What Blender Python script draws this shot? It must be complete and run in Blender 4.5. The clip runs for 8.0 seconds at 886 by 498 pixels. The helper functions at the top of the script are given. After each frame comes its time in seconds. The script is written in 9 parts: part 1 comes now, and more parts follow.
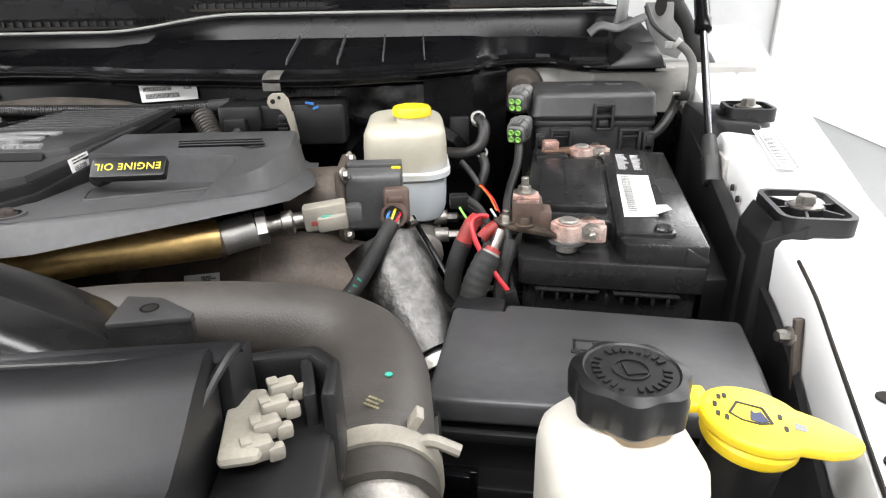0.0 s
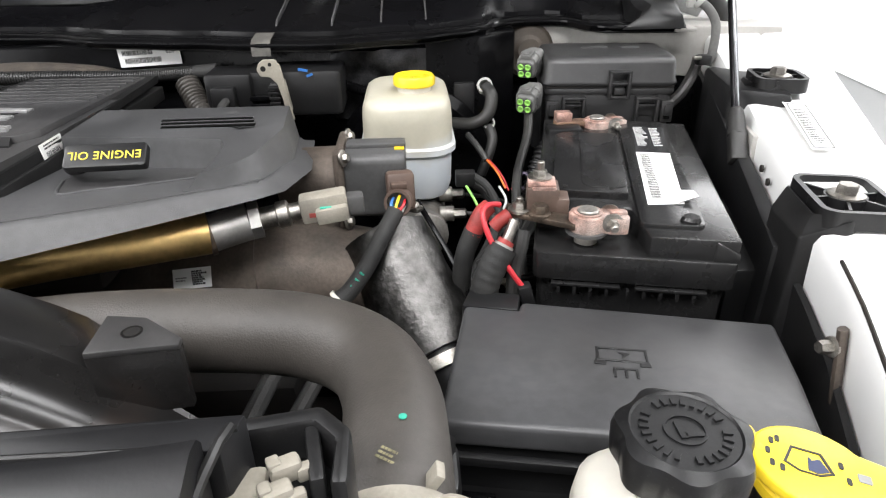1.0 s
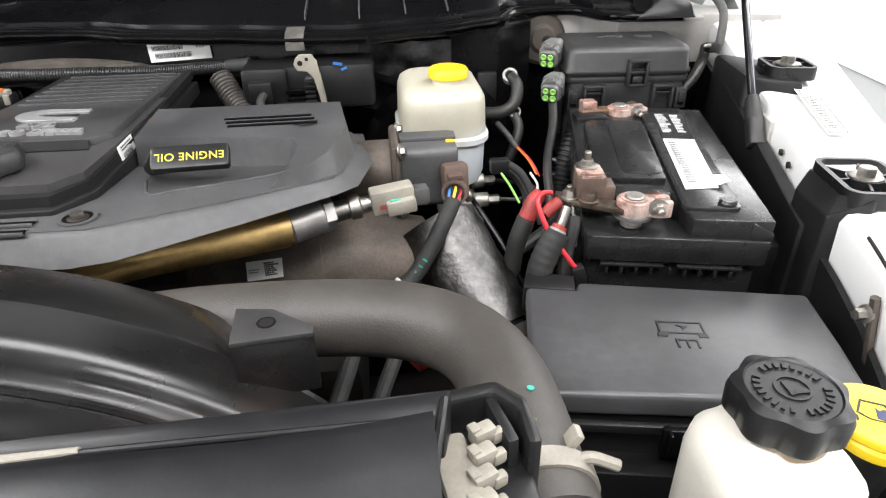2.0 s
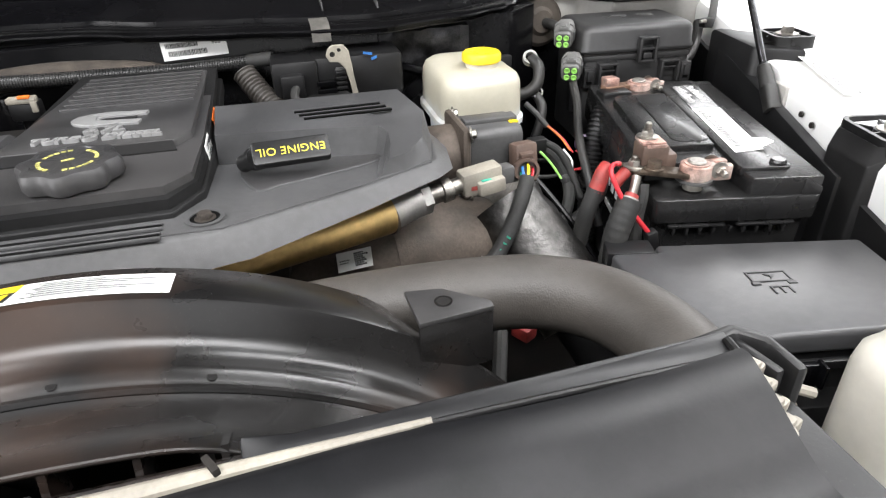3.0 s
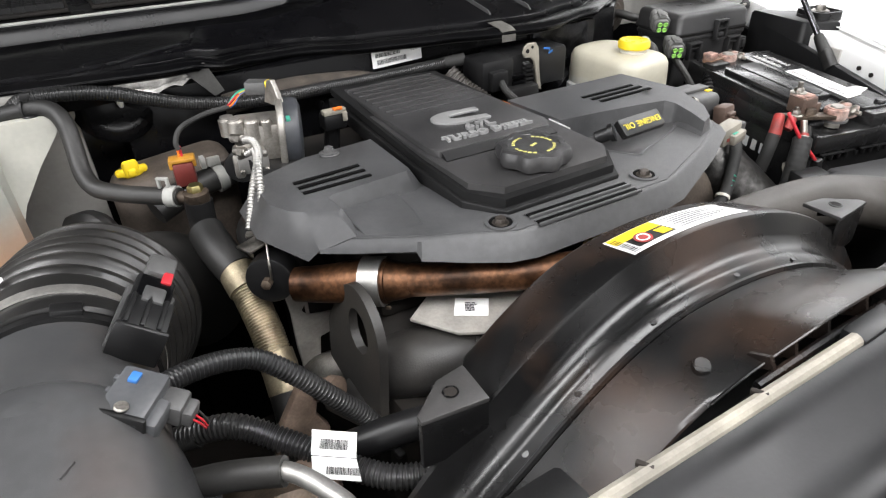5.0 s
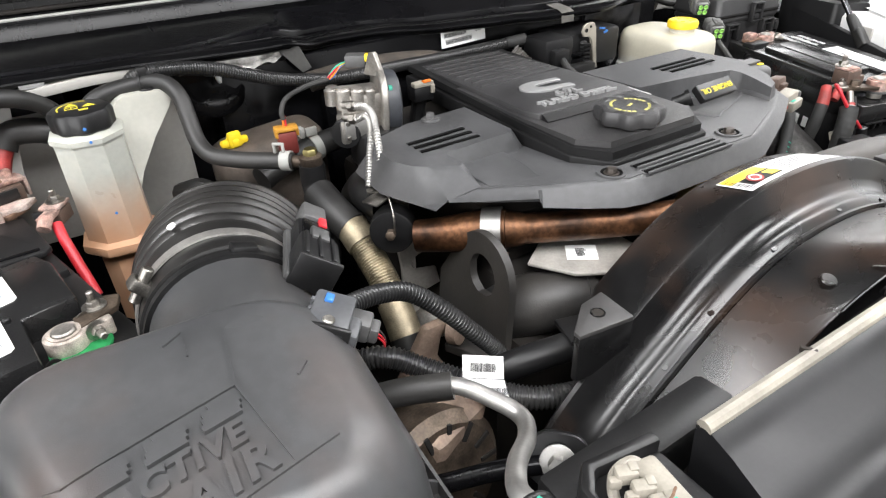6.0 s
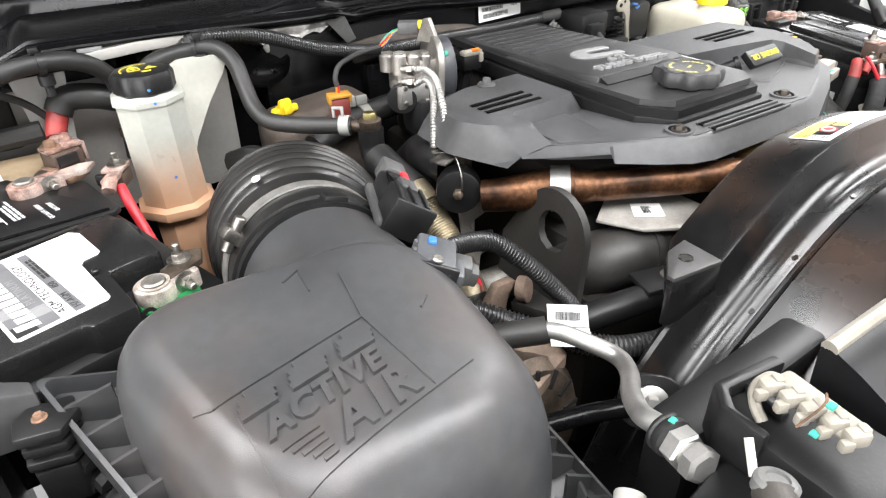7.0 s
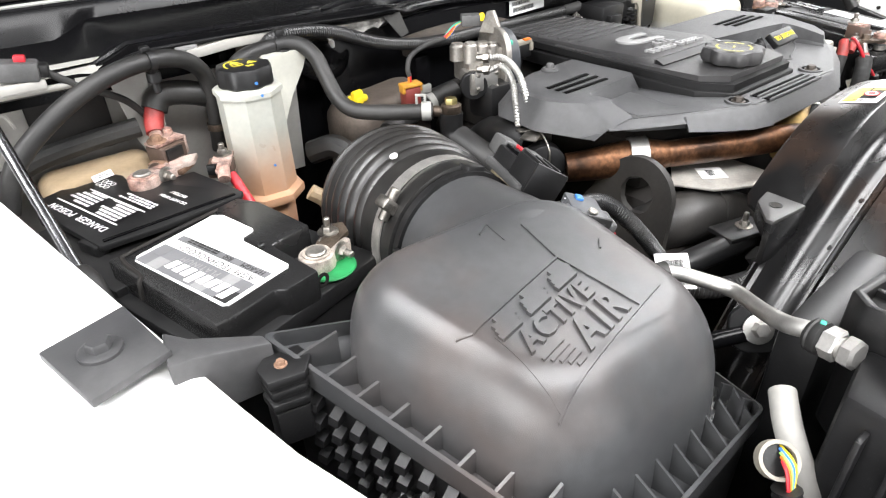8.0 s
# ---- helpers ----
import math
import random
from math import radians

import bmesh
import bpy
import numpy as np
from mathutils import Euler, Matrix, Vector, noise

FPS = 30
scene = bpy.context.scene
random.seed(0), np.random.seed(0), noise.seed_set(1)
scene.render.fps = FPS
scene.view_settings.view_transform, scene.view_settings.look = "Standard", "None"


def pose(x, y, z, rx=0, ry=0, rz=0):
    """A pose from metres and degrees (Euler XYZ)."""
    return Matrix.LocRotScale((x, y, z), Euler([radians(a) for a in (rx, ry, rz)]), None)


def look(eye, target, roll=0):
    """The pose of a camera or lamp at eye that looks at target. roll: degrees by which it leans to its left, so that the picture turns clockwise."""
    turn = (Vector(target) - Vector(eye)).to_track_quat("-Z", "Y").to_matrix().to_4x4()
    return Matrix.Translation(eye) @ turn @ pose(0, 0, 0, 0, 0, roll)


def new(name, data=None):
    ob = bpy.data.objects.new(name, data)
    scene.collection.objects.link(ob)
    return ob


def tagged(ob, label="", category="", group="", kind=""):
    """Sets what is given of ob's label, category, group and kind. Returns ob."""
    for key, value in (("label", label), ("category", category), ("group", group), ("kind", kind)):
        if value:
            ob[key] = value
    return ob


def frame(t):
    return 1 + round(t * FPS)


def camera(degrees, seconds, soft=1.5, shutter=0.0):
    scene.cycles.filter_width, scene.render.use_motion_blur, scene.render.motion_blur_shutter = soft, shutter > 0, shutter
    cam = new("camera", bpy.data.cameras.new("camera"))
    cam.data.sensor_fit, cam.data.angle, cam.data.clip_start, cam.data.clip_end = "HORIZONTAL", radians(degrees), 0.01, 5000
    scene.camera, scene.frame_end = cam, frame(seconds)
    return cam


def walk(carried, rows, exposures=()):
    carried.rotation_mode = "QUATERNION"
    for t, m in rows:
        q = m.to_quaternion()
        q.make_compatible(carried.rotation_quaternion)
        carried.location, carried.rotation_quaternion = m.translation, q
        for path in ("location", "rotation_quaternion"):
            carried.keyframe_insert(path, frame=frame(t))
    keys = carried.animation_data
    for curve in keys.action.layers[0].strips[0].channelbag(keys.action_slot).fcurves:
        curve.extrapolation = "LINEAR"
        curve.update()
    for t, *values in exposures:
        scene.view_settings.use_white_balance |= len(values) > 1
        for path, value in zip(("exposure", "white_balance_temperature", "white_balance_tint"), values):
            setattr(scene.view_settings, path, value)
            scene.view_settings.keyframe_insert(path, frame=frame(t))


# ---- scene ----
cam = camera(71.1, 8.0, 1.2)
PATH = [
    (0, (0.411, -0.033, 1.424), (0.481, 1.806, 0.642), -0.9),
    (0.5, (0.402, -0.001, 1.443), (0.479, 1.8, 0.577), -0.9),
    (1, (0.401, 0.027, 1.443), (0.482, 1.793, 0.508), -0.9),
    (1.5, (0.378, 0.014, 1.458), (0.475, 1.756, 0.482), -1.0),
    (1.7, (0.355, 0.001, 1.469), (0.476, 1.734, 0.478), -1.0),
    (2.8, (0.178, 0.006, 1.474), (0.552, 1.689, 0.462), -1.3),
    (3, (0.147, 0.011, 1.473), (0.566, 1.675, 0.446), -1.6),
    (3.5, (0.044, 0.023, 1.48), (0.616, 1.634, 0.443), -1.8),
    (4, (-0.112, 0.036, 1.502), (0.588, 1.588, 0.453), -1.7),
    (4.5, (-0.265, 0.058, 1.523), (0.522, 1.559, 0.462), -2.0),
    (5, (-0.39, 0.062, 1.538), (0.45, 1.531, 0.471), -2.0),
    (5.2, (-0.432, 0.06, 1.541), (0.418, 1.526, 0.478), -2.0),
    (6.3, (-0.561, 0.077, 1.514), (0.316, 1.526, 0.451), -2.3),
    (6.5, (-0.579, 0.088, 1.506), (0.311, 1.527, 0.439), -1.9),
    (7, (-0.622, 0.091, 1.496), (0.285, 1.519, 0.429), -1.9),
    (7.5, (-0.722, 0.092, 1.508), (0.233, 1.489, 0.442), -2.0),
    (8, (-0.801, 0.13, 1.506), (0.244, 1.46, 0.437), -2.1),
]
walk(cam, [(t, look(eye, target, roll)) for t, eye, target, roll in PATH],
     [(0, 0.0), (0.5, -0.07), (1.0, -0.07), (1.5, 0.0), (3.0, 0.13), (3.5, 0.15), (4.5, -0.09), (5.0, -0.18), (6.0, 0.08), (7.0, 0.36), (8.0, 0.4)])

# ---- world and light: a white workshop with ceiling panels and open doors in front ----
world = bpy.data.worlds.new("workshop_air")
world.use_nodes = True
scene.world = world
world.node_tree.nodes["Background"].inputs[0].default_value = (0.93, 0.97, 1.0, 1)
world.node_tree.nodes["Background"].inputs[1].default_value = 0.25
scene.view_settings.exposure = 0.0


def area_lamp(name, eye, target, sx, sy, power, color=(0.985, 0.98, 0.99)):
    d = bpy.data.lights.new(name, "AREA")
    d.shape, d.size, d.size_y, d.energy, d.color = "RECTANGLE", sx, sy, power, color
    ob = new(name, d)
    ob.matrix_basis = look(eye, target)
    return ob


area_lamp("door_daylight", (-0.2, -3.8, 1.9), (-0.1, 0.4, 1.2), 3.4, 2.2, 50)
area_lamp("side_door_daylight", (-4.8, -1.8, 1.9), (-0.4, 0.3, 1.3), 4.0, 2.4, 235)
area_lamp("ceiling_lamp_front", (0.0, -1.1, 3.4), (0.0, -0.8, 0), 3.4, 0.9, 170)
area_lamp("ceiling_lamp_west", (-2.3, 0.6, 3.4), (-2.0, 0.6, 0), 0.5, 3.0, 130)
area_lamp("ceiling_lamp_east", (2.3, 0.6, 3.4), (2.2, 0.6, 0), 0.5, 3.0, 95)
# added fill: brightens floor and wall beyond the driver's wing
area_lamp("background_fill_lamp", (3.6, 3.6, 3.4), (3.4, 3.4, 0), 1.6, 2.2, 110)


# ---- materials ----
def M(name, color, rough=0.5, metal=0.0, var=0.25, scale=25.0, bump=0.15, bscale=400.0, dust=0.0, dust_color=(0.13, 0.12, 0.11), spec=0.5, coat=0.0, rvar=0.12, sss=0.0, trans=0.0, specks=0.0):
    m = bpy.data.materials.new(name)
    m.use_nodes = True
    nt = m.node_tree
    b = nt.nodes["Principled BSDF"]
    tc = nt.nodes.new("ShaderNodeTexCoord")

    def noise_tex(s, detail=5.0):
        n = nt.nodes.new("ShaderNodeTexNoise")
        n.inputs["Scale"].default_value, n.inputs["Detail"].default_value = s, detail
        nt.links.new(tc.outputs["Object"], n.inputs["Vector"])
        return n

    def ramp(src, lo, hi, p0=0.35, p1=0.68):
        r = nt.nodes.new("ShaderNodeValToRGB")
        r.color_ramp.elements[0].position, r.color_ramp.elements[1].position = p0, p1
        r.color_ramp.elements[0].color, r.color_ramp.elements[1].color = (*lo, 1), (*hi, 1)
        nt.links.new(src.outputs["Fac"], r.inputs["Fac"])
        return r
    n1 = noise_tex(scale)
    r1 = ramp(n1, [c * (1 - var) for c in color], [min(1, c * (1 + var)) for c in color])
    out = r1.outputs["Color"]
    if dust:
        n3 = noise_tex(scale * 0.35, 8.0)
        r3 = ramp(n3, (0, 0, 0), (dust,) * 3, 0.42, 0.75)
        mix = nt.nodes.new("ShaderNodeMix")
        mix.data_type = "RGBA"
        mix.inputs[7].default_value = (*dust_color, 1)
        nt.links.new(r3.outputs["Color"], mix.inputs[0])
        nt.links.new(out, mix.inputs[6])
        out = mix.outputs[2]
    # fine second grain and tiny specks
    nf = noise_tex(scale * 11, 4.0)
    rf_ = ramp(nf, (1 - 0.55 * var,) * 3, (1 + 0.0 * var,) * 3, 0.38, 0.62)
    mul = nt.nodes.new("ShaderNodeMix")
    mul.data_type, mul.blend_type = "RGBA", "MULTIPLY"
    mul.inputs[0].default_value = 1.0
    nt.links.new(out, mul.inputs[6])
    nt.links.new(rf_.outputs["Color"], mul.inputs[7])
    out = mul.outputs[2]
    if specks:
        ns = noise_tex(620.0, 2.0)
        rs = ramp(ns, (0, 0, 0), (specks,) * 3, 0.64, 0.76)
        ms_ = nt.nodes.new("ShaderNodeMix")
        ms_.data_type = "RGBA"
        ms_.inputs[7].default_value = (0.30, 0.29, 0.27, 1)
        nt.links.new(rs.outputs["Color"], ms_.inputs[0])
        nt.links.new(out, ms_.inputs[6])
        out = ms_.outputs[2]
    nt.links.new(out, b.inputs["Base Color"])
    n2 = noise_tex(bscale, 3.0)
    if bump:
        bp = nt.nodes.new("ShaderNodeBump")
        bp.inputs["Strength"].default_value, bp.inputs["Distance"].default_value = bump, 0.0006
        nt.links.new(n2.outputs["Fac"], bp.inputs["Height"])
        nt.links.new(bp.outputs["Normal"], b.inputs["Normal"])
    mr = nt.nodes.new("ShaderNodeMapRange")
    mr.inputs["To Min"].default_value, mr.inputs["To Max"].default_value = max(0.03, rough - rvar), min(1, rough + rvar)
    nt.links.new(n1.outputs["Fac"], mr.inputs["Value"])
    nt.links.new(mr.outputs["Result"], b.inputs["Roughness"])
    b.inputs["Metallic"].default_value = metal
    b.inputs["Specular IOR Level"].default_value = spec
    b.inputs["Coat Weight"].default_value = coat
    b.inputs["Transmission Weight"].default_value = trans
    if sss:
        b.inputs["Subsurface Weight"].default_value = sss
        b.inputs["Subsurface Radius"].default_value = (0.02, 0.018, 0.014)
        b.inputs["Subsurface Scale"].default_value = 0.5
    return m


def warm_patched(m, color, scale, lo, hi, amount):
    """Soft-edged brown patches that paint a warm reflection into the base colour."""
    nt = m.node_tree
    b = nt.nodes["Principled BSDF"]
    src = b.inputs["Base Color"].links[0].from_socket
    tc = nt.nodes.new("ShaderNodeTexCoord")
    n = nt.nodes.new("ShaderNodeTexNoise")
    n.inputs["Scale"].default_value, n.inputs["Detail"].default_value = scale, 6
    nt.links.new(tc.outputs["Object"], n.inputs["Vector"])
    mr = nt.nodes.new("ShaderNodeMapRange")
    mr.inputs["From Min"].default_value, mr.inputs["From Max"].default_value = lo, hi
    mr.inputs["To Min"].default_value, mr.inputs["To Max"].default_value = 0.0, amount
    nt.links.new(n.outputs["Fac"], mr.inputs["Value"])
    mix = nt.nodes.new("ShaderNodeMix")
    mix.data_type = "RGBA"
    mix.inputs[7].default_value = (*color, 1)
    nt.links.new(mr.outputs["Result"], mix.inputs[0])
    nt.links.new(src, mix.inputs[6])
    nt.links.new(mix.outputs[2], b.inputs["Base Color"])
    return m


def stained(m, color, z0, z1, amount):
    """Old fluid stain that creeps up from the bottom of a bottle, with a ragged edge."""
    nt = m.node_tree
    b = nt.nodes["Principled BSDF"]
    src = b.inputs["Base Color"].links[0].from_socket
    tc = nt.nodes.new("ShaderNodeTexCoord")
    sep = nt.nodes.new("ShaderNodeSeparateXYZ")
    nt.links.new(tc.outputs["Object"], sep.inputs[0])
    n = nt.nodes.new("ShaderNodeTexNoise")
    n.inputs["Scale"].default_value, n.inputs["Detail"].default_value = 22, 5
    nt.links.new(tc.outputs["Object"], n.inputs["Vector"])
    ad = nt.nodes.new("ShaderNodeMath")
    ad.operation = "MULTIPLY_ADD"
    ad.inputs[1].default_value = 0.06
    nt.links.new(n.outputs["Fac"], ad.inputs[0])
    nt.links.new(sep.outputs["Z"], ad.inputs[2])
    mr = nt.nodes.new("ShaderNodeMapRange")
    mr.inputs["From Min"].default_value, mr.inputs["From Max"].default_value = z0 + 0.03, z1 + 0.03
    mr.inputs["To Min"].default_value, mr.inputs["To Max"].default_value = amount, 0.0
    nt.links.new(ad.outputs[0], mr.inputs["Value"])
    mix = nt.nodes.new("ShaderNodeMix")
    mix.data_type = "RGBA"
    mix.inputs[7].default_value = (*color, 1)
    nt.links.new(mr.outputs["Result"], mix.inputs[0])
    nt.links.new(src, mix.inputs[6])
    nt.links.new(mix.outputs[2], b.inputs["Base Color"])
    return m


black = M("black_plastic", (0.008, 0.008, 0.0085), 0.40, dust=0.10, scale=18, specks=0.05, spec=0.42, dust_color=(0.08, 0.076, 0.07))
chrome = M("dark_chrome_rod", (0.11, 0.11, 0.115), 0.22, metal=1.0, var=0.1, bump=0.02)
black_gloss = M("glossy_black_plastic", (0.0032, 0.0032, 0.0037), 0.20, dust=0.03, scale=14, bump=0.05, rvar=0.08, spec=0.15, dust_color=(0.08, 0.076, 0.07))
battery_black = M("glossy_battery_plastic", (0.012, 0.012, 0.0125), 0.26, dust=0.16, scale=14, bump=0.12, bscale=1200, rvar=0.1, specks=0.04, dust_color=(0.08, 0.076, 0.07))
# the brown patches on shroud and airbox are a painted warm reflection
shroud_mat = warm_patched(M("satin_black_shroud_plastic", (0.0070, 0.0069, 0.0071), 0.28, dust=0.14, scale=15, bump=0.06, rvar=0.16, specks=0.04, dust_color=(0.085, 0.079, 0.074)), (0.10, 0.056, 0.036), 6.0, 0.52, 0.70, 0.38)
cover_grey = M("charcoal_engine_cover_plastic", (0.056, 0.0565, 0.0583), 0.46, dust=0.12, scale=12, bump=0.35, bscale=1500, specks=0.05)
rocker_grey = M("dark_charcoal_cover_plastic", (0.036, 0.0355, 0.0365), 0.40, dust=0.16, scale=12, bump=0.35, bscale=1500, specks=0.05)
panel_mat = M("scuffed_closing_panel_plastic", (0.0065, 0.0067, 0.0076), 0.36, dust=0.16, scale=16, bump=0.1, rvar=0.18, spec=0.30, dust_color=(0.05, 0.048, 0.047))
airbox_mat = warm_patched(M("grey_black_airbox_plastic", (0.047, 0.0483, 0.0505), 0.34, dust=0.3, scale=9, bump=0.18, bscale=1400, specks=0.04, var=0.22, rvar=0.12, dust_color=(0.11, 0.105, 0.10)), (0.16, 0.088, 0.058), 7.0, 0.49, 0.66, 0.16)
# near-black: shade of holes and the deep bay put into the colour, with grime
dark_void = M("shade_grime_black", (0.008, 0.0072, 0.0066), 0.75, dust=0.25, scale=20, spec=0.3, dust_color=(0.09, 0.07, 0.055))
rubber = M("black_rubber", (0.012, 0.0118, 0.0115), 0.5, dust=0.34, scale=30, specks=0.05, dust_color=(0.08, 0.076, 0.07))
hose_mat = M("brown_grey_silicone_hose", (0.052, 0.0465, 0.041), 0.52, var=0.2, scale=14, bump=0.5, bscale=700, dust=0.2, specks=0.05, dust_color=(0.10, 0.09, 0.08))
white_paint = M("white_car_paint", (0.80, 0.80, 0.79), 0.22, var=0.02, scale=6, bump=0.0, coat=0.6, rvar=0.05)
# under half the albedo of white_paint, for rail, firewall side, brackets and pipe
white_dull = M("darker_white", (0.38, 0.37, 0.345), 0.45, var=0.10, scale=14, dust=0.25)
off_white = M("milky_white_plastic", (0.62, 0.595, 0.53), 0.40, var=0.06, scale=18, sss=0.1, bump=0.08, dust=0.12, dust_color=(0.48, 0.42, 0.33))
res_white = stained(M("milky_reservoir_plastic", (0.47, 0.445, 0.36), 0.36, var=0.07, scale=16, sss=0.1, bump=0.05, dust=0.2, dust_color=(0.40, 0.34, 0.24)), (0.58, 0.62, 0.66), 0.055, 0.085, 0.9)
degas_mat = stained(M("milky_coolant_bottle_plastic", (0.40, 0.405, 0.365), 0.32, var=0.10, scale=14, bump=0.05, sss=0.15), (0.52, 0.23, 0.09), 0.030, 0.110, 0.70)
amber = M("amber_stained_tank_plastic", (0.36, 0.27, 0.17), 0.5, var=0.2, scale=16, sss=0.15, dust=0.2)
clean_white = M("milky_side_chamber_plastic", (0.44, 0.435, 0.385), 0.36, var=0.10, scale=14, sss=0.12, bump=0.05)
yellow = M("yellow_cap_plastic", (0.80, 0.58, 0.02), 0.38, var=0.06, scale=30, bump=0.06)
yellow_ink = M("yellow_ink", (0.75, 0.62, 0.05), 0.5, var=0.05, bump=0)
steel = M("zinc_plated_steel", (0.36, 0.34, 0.31), 0.42, metal=1.0, var=0.4, scale=60)
alu = M("bare_aluminium", (0.46, 0.45, 0.43), 0.45, metal=0.9, var=0.14, scale=40)
cast = M("cast_aluminium", (0.38, 0.36, 0.33), 0.5, metal=0.9, var=0.3, scale=35, bump=0.5, bscale=500)
gold = M("heat_tinted_gold_tube", (0.74, 0.52, 0.22), 0.44, metal=1.0, var=0.30, scale=12, bump=0.1)
copper = M("heat_rusted_copper_pipe", (0.15, 0.070, 0.034), 0.42, metal=0.75, var=0.8, scale=18, bump=0.4, bscale=260, dust=0.55, dust_color=(0.055, 0.024, 0.013))
rust = M("surface_rust", (0.22, 0.13, 0.085), 0.75, metal=0.3, var=0.5, scale=45, bump=0.5, bscale=350)
rust_post = M("corroded_terminal_lead", (0.40, 0.235, 0.19), 0.6, metal=0.2, var=0.65, scale=80, bump=0.6, bscale=500, dust=0.95, dust_color=(0.72, 0.62, 0.56))
brown_metal = M("heat_browned_steel", (0.12, 0.092, 0.07), 0.5, metal=0.7, var=0.5, scale=40, bump=0.4)
cast_brown = M("brown_cast_iron", (0.105, 0.085, 0.07), 0.6, metal=0.4, var=0.35, scale=25, bump=0.5, bscale=400)
shield = M("shiny_foil_heat_shield", (0.115, 0.112, 0.108), 0.40, metal=1.0, var=0.3, scale=110, bump=1.0, bscale=240, dust=0.30, dust_color=(0.035, 0.033, 0.032), specks=0.08)
grey_plate = M("grey_stamped_steel", (0.44, 0.42, 0.385), 0.5, metal=0.45, var=0.2, scale=30, dust=0.3, dust_color=(0.24, 0.20, 0.16))
red = M("red_rubber_boot", (0.30, 0.028, 0.025), 0.55, var=0.35, scale=60, dust=0.3, dust_color=(0.40, 0.16, 0.13))
red_wire = M("red_wire_insulation", (0.48, 0.02, 0.03), 0.42, var=0.12)
orange = M("orange_wire", (0.75, 0.17, 0.02), 0.45, var=0.1)
blue = M("blue_plastic", (0.04, 0.17, 0.48), 0.4, var=0.1)
green = M("green_felt_washer", (0.01, 0.22, 0.06), 0.7, var=0.2, scale=80)
lime = M("lime_green_seal", (0.28, 0.60, 0.12), 0.5, var=0.1)
teal = M("teal_paint_mark", (0.03, 0.33, 0.23), 0.6, var=0.15)
grey_plug = M("light_grey_connector_plastic", (0.34, 0.34, 0.32), 0.5, var=0.12, scale=50, dust=0.2)
dark_plug = M("dark_grey_connector_plastic", (0.07, 0.07, 0.07), 0.45, dust=0.12, specks=0.08)
brown_plug = M("brown_connector_plastic", (0.10, 0.065, 0.05), 0.5, dust=0.2)
maroon = M("maroon_connector_plastic", (0.16, 0.03, 0.025), 0.45, var=0.15)
cream = M("cream_white_plastic", (0.31, 0.285, 0.235), 0.5, var=0.18, scale=40, dust=0.5)
paper = M("white_label_paper", (0.82, 0.82, 0.80), 0.5, var=0.03, bump=0.02)
black_ink = M("black_ink", (0.015, 0.015, 0.015), 0.6, var=0.1, bump=0)
grey_ink = M("grey_ink", (0.22, 0.22, 0.22), 0.6, var=0.1, bump=0)
white_ink = M("white_ink", (0.75, 0.75, 0.74), 0.5, var=0.05, bump=0)
tape = M("black_cloth_tape", (0.018, 0.018, 0.0175), 0.7, var=0.35, scale=60, bump=0.8, bscale=700, dust=0.3, dust_color=(0.08, 0.076, 0.07))
slot_black = M("black_slot_shadow_gap", (0.002, 0.002, 0.002), 0.9, var=0.1, bump=0, spec=0.1)
silver_letters = M("silver_grey_raised_letters", (0.30, 0.30, 0.298), 0.38, metal=0.3, var=0.12)
floor_mat = M("grey_epoxy_floor", (0.32, 0.32, 0.32), 0.4, var=0.06, scale=1.5, bump=0.03)
dark_wall = M("grey_workshop_wall", (0.16, 0.16, 0.16), 0.7, var=0.1, scale=2, bump=0.1)
lid_black = M("satin_lid_plastic", (0.053, 0.0535, 0.056), 0.38, dust=0.25, scale=10, specks=0.05, bump=0.2, bscale=1200)
# emissive material of the panel added to whiten the wall behind the wing
backdrop_glow = bpy.data.materials.new("white_backdrop_glow")
backdrop_glow.use_nodes = True
backdrop_glow.node_tree.nodes["Principled BSDF"].inputs["Base Color"].default_value = (0.9, 0.9, 0.9, 1)
backdrop_glow.node_tree.nodes["Principled BSDF"].inputs["Emission Color"].default_value = (0.97, 0.99, 1.0, 1)
backdrop_glow.node_tree.nodes["Principled BSDF"].inputs["Emission Strength"].default_value = 1.15
wall_mat = M("white_workshop_wall", (0.78, 0.78, 0.77), 0.7, var=0.04, scale=2, bump=0.1)


# ---- builders ----
BASE = {}


def finish(bm, name, material, smooth=True):
    bmesh.ops.remove_doubles(bm, verts=bm.verts[:], dist=1e-6)
    bmesh.ops.recalc_face_normals(bm, faces=bm.faces[:])
    if smooth:
        for f in bm.faces:
            f.smooth = True
        for e in bm.edges:
            if len(e.link_faces) != 2 or e.calc_face_angle(0) > 0.62:
                e.smooth = False
    me = bpy.data.meshes.new(name)
    bm.to_mesh(me)
    bm.free()
    me.materials.append(material)
    return me


def thing(name, label, category, base=(0, 0, 0), rz=0.0, group="", kind="", rx=0.0, ry=0.0):
    ob = new(name)
    ob.empty_display_size = 0.02
    ob.matrix_basis = pose(*base, rx, ry, rz)
    BASE[ob] = pose(*base, rx, ry, rz)
    return tagged(ob, label, category, group, kind)


def part(name, bm, material, parent, label="", local=False):
    """One mesh under a thing or a part. Coordinates are the world's, or with local=True the thing's own."""
    if not local:
        bm.transform(BASE[parent].inverted())
    ob = new(name, finish(bm, name, material))
    ob.parent = parent
    BASE[ob] = BASE[parent]
    if label:
        tagged(ob, label)
    return ob


def solo(name, bm, material, label, category, kind="", group="", base=None):
    me_base = Matrix.Translation(base) if base else Matrix()
    bm.transform(me_base.inverted())
    ob = new(name, finish(bm, name, material))
    ob.matrix_basis = me_base
    BASE[ob] = me_base
    return tagged(ob, label, category, group, kind)


